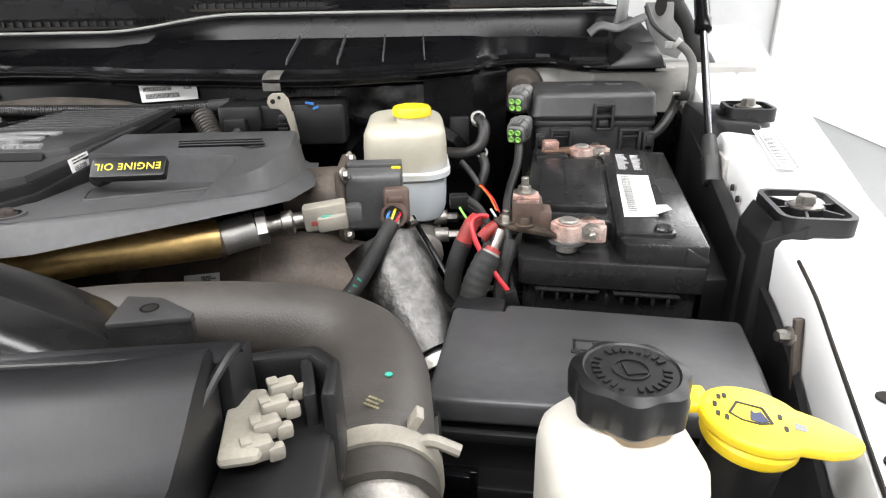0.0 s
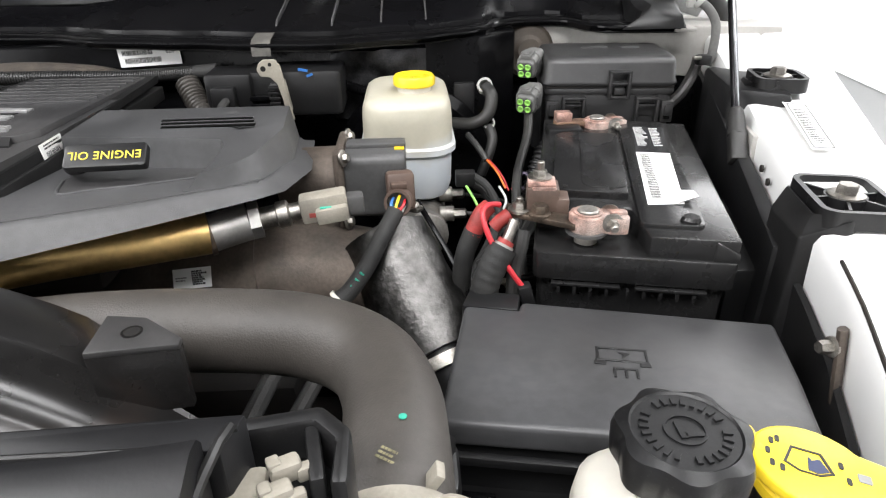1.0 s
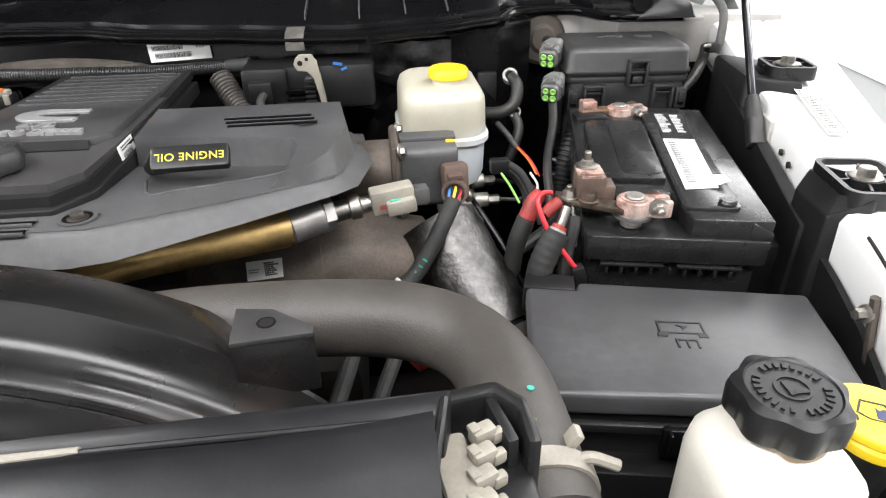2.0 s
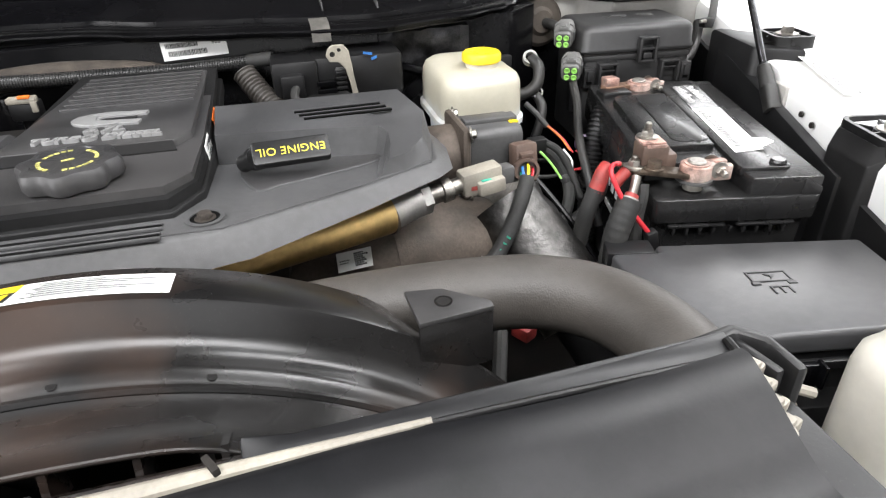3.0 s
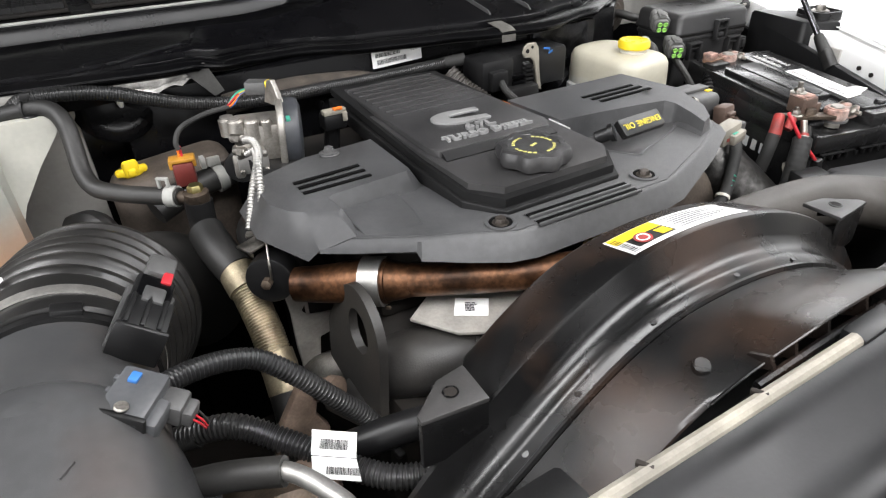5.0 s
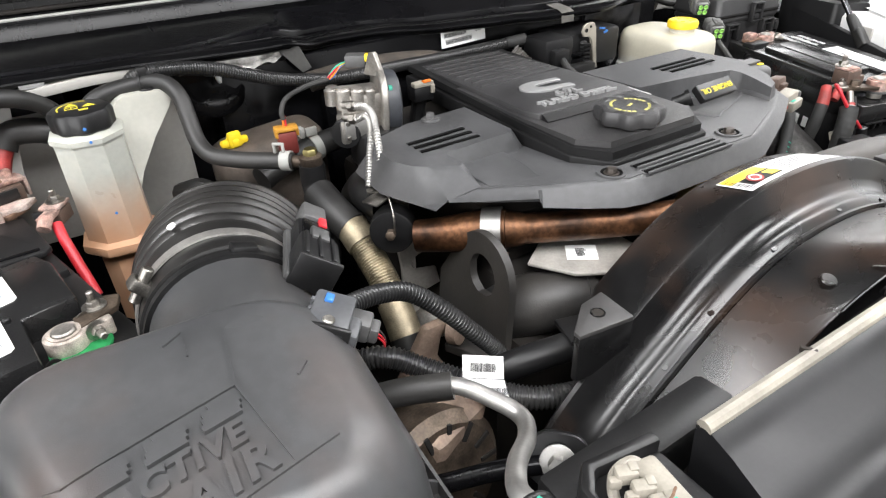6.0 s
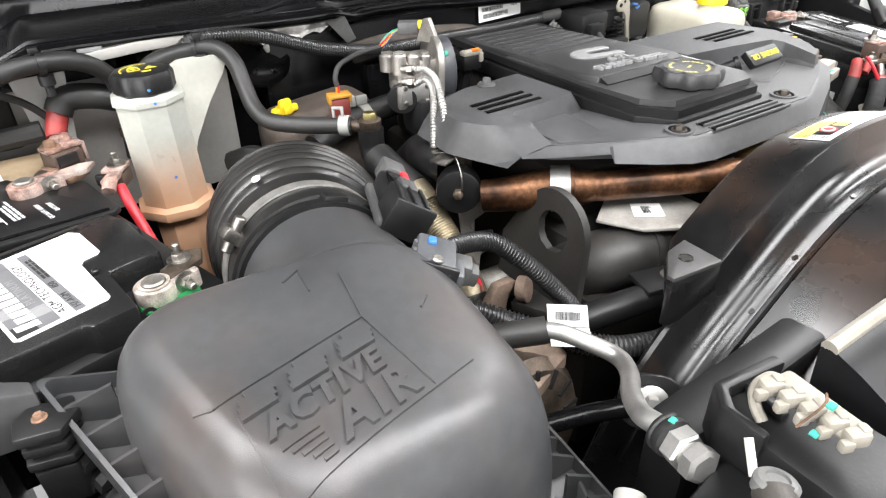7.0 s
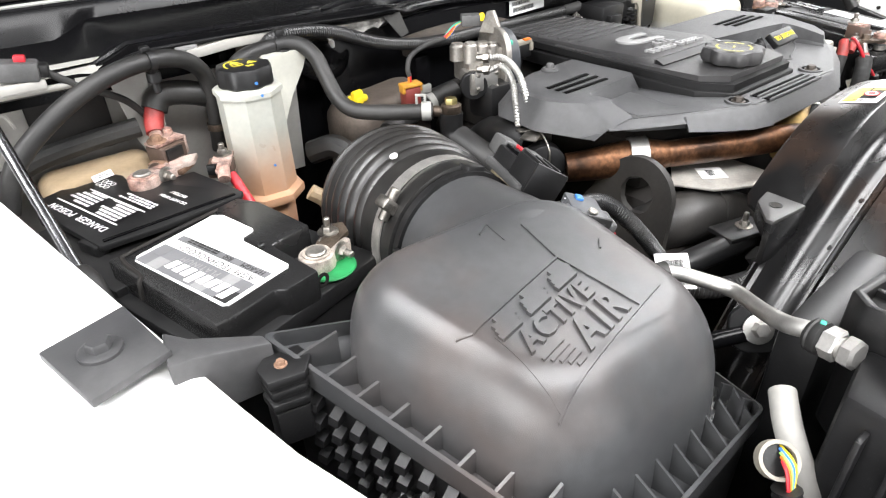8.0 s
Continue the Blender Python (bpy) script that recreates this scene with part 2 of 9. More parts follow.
def bevel(bm, offset, seg=2, angle=0.5):
    edges = [e for e in bm.edges if len(e.link_faces) == 2 and e.calc_face_angle(0) > angle]
    bmesh.ops.bevel(bm, geom=edges, offset=offset, segments=seg, profile=0.5, affect="EDGES", clamp_overlap=True)
    return bm


def join(*bms):
    out = bmesh.new()
    for b in bms:
        me = bpy.data.meshes.new("tmp")
        b.to_mesh(me)
        b.free()
        out.from_mesh(me)
        bpy.data.meshes.remove(me)
    return out


def box(c, s, bev=0.002, seg=2, rz=0.0, rx=0.0, ry=0.0):
    bm = bmesh.new()
    bmesh.ops.create_cube(bm, size=1)
    bmesh.ops.scale(bm, verts=bm.verts[:], vec=s)
    if bev:
        bevel(bm, bev, seg)
    bm.transform(pose(*c, rx, ry, rz))
    return bm


def prism(pts, z0, z1, bev=0.0, seg=2, m=None):
    """A polygon in x, y drawn up from z0 to z1, which may be functions of x, y."""
    f0 = z0 if callable(z0) else (lambda x, y: z0)
    f1 = z1 if callable(z1) else (lambda x, y: z1)
    bm = bmesh.new()
    lo = [bm.verts.new((x, y, f0(x, y))) for x, y in pts]
    hi = [bm.verts.new((x, y, f1(x, y))) for x, y in pts]
    bm.faces.new(lo)
    bm.faces.new(hi)
    n = len(pts)
    for i in range(n):
        bm.faces.new((lo[i], lo[(i + 1) % n], hi[(i + 1) % n], hi[i]))
    bmesh.ops.recalc_face_normals(bm, faces=bm.faces[:])
    if bev:
        bevel(bm, bev, seg)
    if m is not None:
        bm.transform(m)
    return bm


def rounded(w, d, r, n=5, cx=0.0, cy=0.0):
    """Corner points of a rounded rectangle."""
    out = []
    for sx, sy, a0 in ((1, 1, 0), (-1, 1, 90), (-1, -1, 180), (1, -1, 270)):
        for i in range(n + 1):
            a = radians(a0 + 90 * i / n)
            out.append((cx + sx * (w / 2 - r) + r * math.cos(a), cy + sy * (d / 2 - r) + r * math.sin(a)))
    return out


def loft(rings, closed=False, caps=True):
    """Joins rings of equal count."""
    bm = bmesh.new()
    vs = [[bm.verts.new(p) for p in ring] for ring in rings]
    n = len(rings[0])
    k = len(rings)
    for i in range(k if closed else k - 1):
        a, b = vs[i], vs[(i + 1) % k]
        for j in range(n):
            bm.faces.new((a[j], a[(j + 1) % n], b[(j + 1) % n], b[j]))
    if caps and not closed:
        bm.faces.new(vs[0])
        bm.faces.new(vs[-1])
    return bm


def spline(pts, res=6):
    p = [Vector(q) for q in pts]
    if len(p) == 2:
        return [p[0].lerp(p[1], i / res) for i in range(res + 1)]
    p = [p[0] * 2 - p[1]] + p + [p[-1] * 2 - p[-2]]
    out = []
    for i in range(1, len(p) - 2):
        a, b, c, d = p[i - 1:i + 3]
        for k in range(res):
            t = k / res
            out.append(0.5 * ((2 * b) + (c - a) * t + (2 * a - 5 * b + 4 * c - d) * t * t + (3 * b - a - 3 * c + d) * t ** 3))
    out.append(p[-2])
    return out


def resample(path, step):
    out, acc = [path[0]], 0.0
    for a, b in zip(path, path[1:]):
        seg = (b - a).length
        while acc + seg >= step:
            f = (step - acc) / seg
            a = a.lerp(b, f)
            out.append(a)
            seg = (b - a).length
            acc = 0.0
        acc += seg
    return out


def tube(pts, r, n=12, res=6, pitch=0.0, amp=0.0, r_end=None, flat=1.0):
    """A swept round tube; with pitch and amp it is ribbed like split conduit."""
    path = spline(pts, res)
    if pitch:
        path = resample(path, pitch / 4)
    rings = []
    t = (path[1] - path[0]).normalized()
    u = t.orthogonal().normalized()
    k = len(path)
    for i, p in enumerate(path):
        t2 = (path[min(i + 1, k - 1)] - path[max(i - 1, 0)]).normalized()
        u = (u - t2 * u.dot(t2)).normalized()
        v = t2.cross(u)
        rr = r if r_end is None else r + (r_end - r) * i / (k - 1)
        if pitch:
            rr += amp * (1, 1, -1, -1)[i % 4]
        rings.append([p + (u * math.cos(a) * rr + v * math.sin(a) * rr * flat) for a in (2 * math.pi * j / n for j in range(n))])
    return loft(rings)


def lathe(profile, n=32, m=None, wave=None):
    """Turns (radius, height) round the z axis. wave(angle): a factor on the radius."""
    rings = [[Vector((r * math.cos(a) * (wave(a, r) if wave else 1), r * math.sin(a) * (wave(a, r) if wave else 1), z)) for a in (2 * math.pi * j / n for j in range(n))] for r, z in profile]
    bm = loft(rings)
    if m is not None:
        bm.transform(m)
    return bm


def aim(p, d, up=(0, 0, 1)):
    """A pose at p whose z axis points along d."""
    z = Vector(d).normalized()
    q = z.to_track_quat("Z", "Y")
    return Matrix.Translation(p) @ q.to_matrix().to_4x4()


def cyl(p, d, r, h, n=20, bev=0.001):
    prof = [(r - bev, 0), (r, bev), (r, h - bev), (r - bev, h)] if bev else [(r, 0), (r, h)]
    return lathe(prof, n, aim(p, d))


def ring(p, d, r0, r1, h, n=24):
    """A flat washer or band."""
    rings = [[Vector((r * math.cos(a), r * math.sin(a), z)) for a in (2 * math.pi * j / n for j in range(n))] for r, z in ((r0, 0), (r1, 0), (r1, h), (r0, h))]
    bm = loft(rings, closed=True)
    bm.transform(aim(p, d))
    return bm


def hexbolt(p, d, r, h=None, washer=1.7):
    h = h or r * 1.1
    head = lathe([(r, 0), (r, h * 0.8), (r * 0.86, h)], 6, aim(p, d))
    w = lathe([(r * washer, -0.0005), (r * washer, r * 0.22), (r * washer * 0.85, r * 0.32)], 20, aim(p, d))
    return join(head, w)


def text_bm(s, size, depth, m, shear=0.0, spacing=1.0, bold=0.0):
    cu = bpy.data.curves.new("letters", "FONT")
    cu.body, cu.size, cu.extrude, cu.align_x, cu.align_y, cu.shear, cu.space_character = s, size, depth / 2, "CENTER", "CENTER", shear, spacing
    cu.resolution_u, cu.offset = 3, bold
    ob = new("letters_tmp", cu)
    dg = bpy.context.evaluated_depsgraph_get()
    me = bpy.data.meshes.new_from_object(ob.evaluated_get(dg))
    bpy.data.objects.remove(ob)
    bm = bmesh.new()
    bm.from_mesh(me)
    bpy.data.meshes.remove(me)
    bm.transform(m)
    return bm


def bars(x0, y0, w, h, rows, m, seed=1, thick=0.0003, fill=0.55, barcode=False):
    """Unreadable print: rows of plain bars."""
    rnd = random.Random(seed)
    out = bmesh.new()
    step = h / rows
    for i in range(rows):
        x = x0
        end = x0 + w * (1 if barcode else rnd.uniform(0.6, 1.0))
        while x < end - 1e-5:
            l = rnd.uniform(0.01, 0.03) * w if barcode else rnd.uniform(0.06, 0.2) * w
            l = min(l, end - x)
            y = y0 + h - (i + 1) * step + step * (1 - fill) / 2
            c = [(x, y), (x + l, y), (x + l, y + step * fill), (x, y + step * fill)]
            out.faces.new([out.verts.new((a, b, thick)) for a, b in c])
            x += l + (rnd.uniform(0.008, 0.02) if barcode else 0.025) * w
    out.transform(m)
    return out


def slab(pts, thick=0.0006):
    """A thin flat sheet with an edge, from corner points."""
    nrm = (Vector(pts[1]) - Vector(pts[0])).cross(Vector(pts[2]) - Vector(pts[0])).normalized()
    if nrm.z < 0:
        nrm = -nrm
    return loft([[Vector(p) for p in pts], [Vector(p) + nrm * thick for p in pts]])


def on_quad(a, b, d):
    """A pose with origin a, x axis to b, y axis towards d."""
    a, b, d = Vector(a), Vector(b), Vector(d)
    x = (b - a).normalized()
    z = x.cross(d - a).normalized()
    y = z.cross(x)
    m = Matrix((x, y, z)).transposed().to_4x4()
    m.translation = a
    return m
cowl_satin = M("satin_black_cowl_plastic", (0.0028, 0.0028, 0.0036), 0.28, dust=0.04, scale=14, specks=0.04, rvar=0.12, spec=0.18, dust_color=(0.08, 0.076, 0.07))

# ---- workshop ----
solo("floor", prism([(-6, -5), (6, -5), (6, 8.2), (-6, 8.2)], -0.1, 0.0), floor_mat, "grey glossy epoxy workshop floor", "floor", "structure")
solo("wall_north", box((0, 8.25, 1.7), (12.2, 0.1, 3.6), 0), wall_mat, "plain white workshop wall", "wall", "structure")
solo("wall_east", prism([(3.23, -5.0), (5.07, 8.2), (5.17, 8.2), (3.33, -5.0)], -0.1, 3.5), wall_mat, "plain white workshop wall", "wall", "structure")
solo("wall_west", box((-6.05, 1.6, 1.7), (0.1, 13.2, 3.6), 0), wall_mat, "plain white workshop wall", "wall", "structure")
solo("wall_south", box((0, -5.05, 1.7), (12.2, 0.1, 3.6), 0), dark_wall, "plain grey workshop wall", "wall", "structure")
solo("ceiling", box((0, 1.6, 3.55), (12.2, 13.4, 0.1), 0), dark_wall, "plain grey workshop ceiling", "ceiling", "structure")

east = lambda y, off=0.0: 3.927 + 0.1394 * y - off
# no known window: an added glowing panel makes the east wall pure white
glow_wall = thing("glow_panel_1", "long glowing panel added on the wall to whiten the background", "window", (4.6, 5.0, 1.6), kind="structure")
part("backdrop_glow", prism([(east(0.4, 0.03), 0.4), (east(8.1, 0.03), 8.1), (east(8.1, 0.01), 8.1), (east(0.4, 0.01), 0.4)], 0.02, 3.3), backdrop_glow, glow_wall, "added emissive sheet that whitens the background")
for y in (0.37, 8.13):
    part("glow_panel_frame", box((east(y, 0.04), y, 1.65), (0.06, 0.06, 3.3), 0.004), wall_mat, glow_wall)

# ---- body of the truck ----
def fender(side):
    """Front wing: inner flange, rail, crowned top and outer skin. Its rail runs outwards and up to the rear."""
    rings = []
    for i in range(25):
        y = -0.15 + i * 0.06
        x0 = 0.715 + 0.225 * (y - 0.40)
        if y < 0.40:
            x0 = 0.715 + 0.36 * (y - 0.40)
        z0 = 1.205 + 0.15 * (y - 0.42)
        crown = max(0.895 + 0.32 * (y - 0.60), x0 + 0.13)
        prof = [(x0 + 0.012, z0 - 0.16), (x0 + 0.002, z0 - 0.06), (x0, z0 - 0.012), (x0 + 0.004, z0 - 0.003), (x0 + 0.012, z0), (x0 + 0.075, z0 + 0.004),
                (x0 + 0.079, z0 + 0.000), (x0 + 0.084, z0 + 0.004), (crown - 0.046, z0 + 0.007), (crown - 0.040, z0 + 0.004), (crown - 0.004, z0 - 0.014), (crown + 0.003, z0 - 0.020), (crown + 0.012, z0 - 0.05), (crown + 0.03, z0 - 0.5),
                (crown + 0.025, z0 - 0.5), (crown + 0.004, z0 - 0.05), (crown - 0.046, z0 - 0.01), (x0 + 0.02, z0 - 0.012), (x0 + 0.02, z0 - 0.16)]
        rings.append([Vector((side * x, y, z)) for x, z in prof])
    return loft(rings)


for side in (1, -1):
    f = thing("fender", "white painted front wing with crowned top", "fender", (side * 0.85, 0.5, 0.7), group="front wings")
    part("panel", fender(side), white_paint, f)
    skirt = []
    for i in range(19):
        y = -0.10 + i * 0.06
        x0 = 0.715 + (0.36 if y < 0.40 else 0.225) * (y - 0.40)
        z0 = 1.205 + 0.15 * (y - 0.42)
        skirt.append([Vector((side * x, y, z)) for x, z in ((x0 - 0.006, z0 - 0.052), (x0 - 0.001, z0 - 0.050), (x0 + 0.012, z0 - 0.30), (x0 + 0.006, z0 - 0.30))])
    part("inner_skirt", loft(skirt), black, f, "black skirt below the white edge")
    # black inner wheel-house wall
    pts = [(0.70, -0.1), (0.715, 0.40), (0.84, 0.95), (0.90, 1.3), (0.93, 1.3), (0.88, 0.95), (0.755, 0.40), (0.74, -0.1)]
    part("inner_wing", prism([(side * x, y) for x, y in pts], 0.55, lambda x, y: 1.10 + 0.1 * (y - 0.4)), black, f, "dark inner wing wall")

solo("engine_bay_floor", box((0, 0.55, 0.62), (1.5, 1.5, 0.04), 0), dark_void, "bay floor coloured near-black for its shade, with grime", "bay floor", "structure")
solo("bay_front_wall", box((0, 0.10, 0.86), (1.42, 0.04, 0.5), 0.004), dark_void, "radiator support coloured near-black for its shade", "radiator support", "structure")

# firewall with its bulged lower part
fw = thing("firewall", "glossy black painted firewall with stamped ribs", "firewall", (0, 0.95, 0.7), kind="structure")
part("panel", prism([(-0.36, 0.955), (-0.28, 0.945), (0.12, 0.938), (0.30, 0.925), (0.50, 0.945), (0.56, 1.00), (0.56, 1.04), (-0.36, 1.04)], 0.66, 1.297, 0.004), black_gloss, fw)
white_side = [(0.535, 1.060), (0.66, 1.052), (0.70, 0.998), (0.80, 0.985), (0.95, 0.955), (0.95, 1.10), (0.535, 1.10)]
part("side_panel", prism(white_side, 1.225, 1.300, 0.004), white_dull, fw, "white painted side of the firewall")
part("side_panel", prism([(x, y + 0.004) for x, y in white_side], 0.66, 1.226, 0.0), black_gloss, fw, "black lower side of the firewall")
part("side_panel", prism([(-0.95, 0.995), (-0.55, 0.995), (-0.33, 0.985), (-0.33, 1.05), (-0.95, 1.05)], 0.66, 1.270, 0.004), black_gloss, fw, "black side of the firewall")
for x in (-0.20, -0.08, 0.15, 0.38):
    part("rib", box((x, 0.938, 1.12), (0.03, 0.02, 0.24), 0.006), black_gloss, fw)


def along(table, x):
    """Eased value of a table of (x, value) rows."""
    for (a, va), (b, vb) in zip(table, table[1:]):
        if a <= x <= b:
            f = (x - a) / (b - a)
            return va + (vb - va) * f * f * (3 - 2 * f)
    return table[-1][1] if x > table[-1][0] else table[0][1]


def cowl_front(x):
    """Plan line of the cowl's front lip."""
    return along([(-1.0, 0.915), (-0.43, 0.915), (-0.30, 0.918), (-0.257, 0.922), (-0.215, 0.945), (-0.16, 0.962), (-0.11, 0.970), (0.0, 0.925), (0.10, 0.905), (0.20, 0.880), (0.28, 0.872), (0.40, 0.905), (0.50, 0.955), (0.55, 1.035), (0.635, 1.045), (0.668, 0.975), (0.74, 0.960), (0.83, 0.950), (1.0, 0.96)], x)


cowl = thing("cowl_panel", "black plastic cowl cover with stepped ledges and vent grilles", "cowl", (0, 1.1, 1.28), kind="structure")


def cowl_strip(profile, x0=-0.98, x1=0.80, n=80):
    """A strip of the cowl from a closed profile that may change along x."""
    return loft([[Vector((x, y, z)) for y, z in profile(x)] for x in (x0 + i * (x1 - x0) / n for i in range(n + 1))])


def rim_z(x):
    return along([(-0.669, 1.3116), (-0.621, 1.3296), (-0.52, 1.3286), (-0.257, 1.3206), (-0.215, 1.309), (-0.10, 1.304)], x)


def ease(f):
    f = min(1, max(0, f))
    return f * f * (3 - 2 * f)


def ledge_back(x):
    """Rear edge of the sloped ledge: it steps forward at the passenger side and runs out into the lip."""
    return along([(-0.40, 0.945), (-0.373, 0.950), (-0.262, 1.0), (-0.250, 1.004), (-0.228, 1.074), (-0.076, 1.080), (-0.053, 1.085)], x)


def ledge_top(x):
    return along([(-0.669, 1.317), (-0.62, 1.336), (-0.373, 1.334), (-0.255, 1.3336), (-0.228, 1.337), (-0.12, 1.3335), (-0.053, 1.3410), (0.0, 1.345), (0.50, 1.345), (0.56, 1.339)], x)


def deck_z(x):
    return along([(-0.15, 1.3565), (0.10, 1.383)], x)


def lip(x):
    y, r = cowl_front(x), rim_z(x)
    return [(y + 0.02, r - 0.012), (y, r - 0.008), (y - 0.004, r), (y + 0.004, r + 0.004), (y + 0.030, r + 0.003), (y + 0.034, r - 0.002), (y + 0.052, r - 0.002), (y + 0.052, r - 0.012)]


def ledge(x):
    y, r = cowl_front(x) + 0.048, rim_z(x)
    b, top = ledge_back(x), ledge_top(x)
    b = max(b, y + 0.03) if x > -0.26 else max(b, y - 0.020)
    y = min(y, b - 0.016)
    return [(y, r - 0.004), (y + 0.002, min(r + 0.008, top - 0.004)), (y + 0.008, min(r + 0.013, top - 0.003)), (b - 0.005, top - 0.003), (b - 0.002, top), (b, top - 0.004), (b + 0.002, r), (y, r - 0.01)]


def step_wall(x):
    top, dz = ledge_top(x), deck_z(x)
    b = max(ledge_back(x), cowl_front(x) + (0.078 if x > -0.26 else 0.028))
    low = min(top - 0.010, dz - 0.030)
    return [(b - 0.005, top - 0.012), (b + 0.03, low), (1.142, low + 0.004), (1.150, dz - 0.026), (1.156, dz - 0.012), (1.160, dz - 0.006), (1.166, dz - 0.006), (1.166, 1.285), (b - 0.005, 1.285)]


def deck(x):
    z = deck_z(x)
    return [(1.163, z - 0.012), (1.1635, z - 0.003), (1.168, z), (1.42, z + 0.006), (1.44, z + 0.06), (1.48, z + 0.07), (1.48, 1.30), (1.163, 1.30)]


part("lip", cowl_strip(lip), black_gloss, cowl, "glossy front lip")
part("ledge", cowl_strip(ledge), cowl_satin, cowl, "sloped satin ledge with ribs")
part("step", cowl_strip(step_wall), black_gloss, cowl, "glossy black step")
part("deck", cowl_strip(deck), cowl_satin, cowl, "satin upper deck")
xs = [-0.97 + 0.0375 * k for k in range(48)]
part("seal", tube([(x, cowl_front(x) - 0.004, rim_z(x) - 0.001) for x in xs], 0.0032, 8, 3), black_gloss, cowl, "glossy black edge seal")
part("seal", tube([(x, cowl_front(x) + 0.006, rim_z(x) - 0.008) for x in xs], 0.0030, 8, 3), rubber, cowl, "dull rubber seal below the lip")
part("bead", tube([(x, cowl_front(x) + 0.036, rim_z(x) + 0.002) for x in xs], 0.0016, 8, 3), black_gloss, cowl)
for x in (0.217, 0.294, 0.361, 0.425):
    y0, y1 = cowl_front(x) + 0.058, max(ledge_back(x), cowl_front(x) + 0.085)
    r = rim_z(x)
    part("rib", loft([[Vector((x + dx, y0, r + 0.012)), Vector((x + dx, y1 - 0.004, r + 0.039)), Vector((x + dx, y1 - 0.004, r + 0.046)), Vector((x + dx, y0 + 0.01, r + 0.021))] for dx in (-0.0011, 0.0011)]), lid_black, cowl)
for x in (-0.60, -0.50, -0.40):
    part("rib", loft([[Vector((x + dx, y, z)) for y, z in ((0.965, ledge_top(x) - 0.013), (1.130, deck_z(x) - 0.028), (1.130, deck_z(x) - 0.034), (0.965, ledge_top(x) - 0.024))] for dx in (-0.0015, 0.0015)]), cowl_satin, cowl)
# a strip of grey tape folded over the lip
part("tape", loft([[Vector((x, cowl_front(x) + a, rim_z(x) + b)) for a, b in ((0.034, 0.0095), (0.004, 0.0062), (-0.0065, 0.002), (-0.0075, -0.014), (-0.0066, -0.014), (-0.0055, 0.0015), (0.004, 0.0052), (0.034, 0.0085))] for x in (0.194, 0.200, 0.206, 0.213, 0.219)]), M("scuffed_grey_tape", (0.10, 0.095, 0.085), 0.6, var=0.4, scale=60), cowl, "scuffed grey tape over the lip")
# the bright line on this black edge is painted with a pale tube
part("deck_edge_highlight", tube([(x, 1.1655, deck_z(x) - 0.001) for x in xs], 0.0026, 8, 3), grey_plug, cowl, "pale grey tube painting the highlight along the grille edge")
for cx in (-0.80, -0.50, -0.22, 0.13, 0.60):
    gz = deck_z(cx) + 0.008
    g = part("grille", box((cx, 1.275, gz - 0.003), (0.25, 0.17, 0.006), 0.002), dark_void, cowl)
    for k in range(15):
        part("slat", box((cx - 0.115 + k * 0.0165, 1.275, gz + 0.004), (0.0035, 0.16, 0.010), 0), black, g)
    for k in range(9):
        part("slat", box((cx, 1.203 + k * 0.018, gz + 0.003), (0.24, 0.0035, 0.010), 0), black, g)

hood = thing("hood", "raised white hood with a black insulated underside", "hood", (0, 1.25, 1.45))
part("skin", loft([[Vector((x, y + 0.02 * (abs(x) > 0.7), z)) for x, y, z in ((s, 1.20, 1.47), (s, 0.72, 2.42), (s, 0.75, 2.44), (s, 1.24, 1.49))] for s in (-0.88, -0.6, 0.0, 0.6, 0.88)]), white_paint, hood)
part("insulation", loft([[Vector(p) for p in ((s, 1.185, 1.48), (s, 0.75, 2.34), (s, 0.735, 2.335), (s, 1.17, 1.475))] for s in (-0.78, 0.0, 0.78)]), dark_void, hood, "black felt insulation mat")

# out of view: dark windscreen slab keeps the white wall out of cowl reflections
ws = thing("windscreen", "unseen opaque dark windscreen that darkens the reflections in the cowl", "windscreen", (0, 1.5, 1.4))
part("glass", slab([(-0.80, 1.50, 1.40), (0.80, 1.50, 1.40), (0.66, 1.98, 1.90), (-0.66, 1.98, 1.90)], 0.006), black_gloss, ws)
part("frame", tube([(-0.82, 1.49, 1.38), (-0.68, 1.98, 1.92), (0.68, 1.98, 1.92), (0.82, 1.49, 1.38)], 0.03, 10, 2), white_paint, ws, "white windscreen frame")

# cowl corner trim with hinge on the driver's side
hinge_grey = M("grey_hinge_paint", (0.20, 0.20, 0.195), 0.5, var=0.2, scale=30, dust=0.35, dust_color=(0.10, 0.095, 0.09))
hinge = thing("hinge_assembly", "grey painted hood hinge beside the cowl corner", "hinge", (0.80, 1.0, 1.30))
rings = []
for y, z0, x0, x1, h in ((0.930, 1.304, 0.700, 0.793, 0.004), (0.938, 1.304, 0.722, 0.791, 0.022), (0.948, 1.304, 0.728, 0.789, 0.030), (0.975, 1.306, 0.726, 0.798, 0.032), (0.985, 1.308, 0.722, 0.794, 0.040), (1.020, 1.312, 0.728, 0.790, 0.052), (1.060, 1.316, 0.735, 0.786, 0.056)):
    rings.append([Vector((x, y, z)) for x, z in ((x0, z0), (x1, z0), (x1 - 0.004, z0 + h * 0.8), (x1 - 0.012, z0 + h), (x0 + 0.016, z0 + h), (x0 + 0.004, z0 + h * 0.7))])
part("corner_trim", loft(rings), black, hinge, "moulded black cowl corner")
part("torn_seal", tube([(0.690, 1.005, 1.350), (0.706, 1.000, 1.362), (0.733, 0.996, 1.358), (0.752, 0.992, 1.366), (0.775, 0.996, 1.374)], 0.0075, 10, 5, flat=0.45), dark_plug, hinge, "torn grey foam seal")
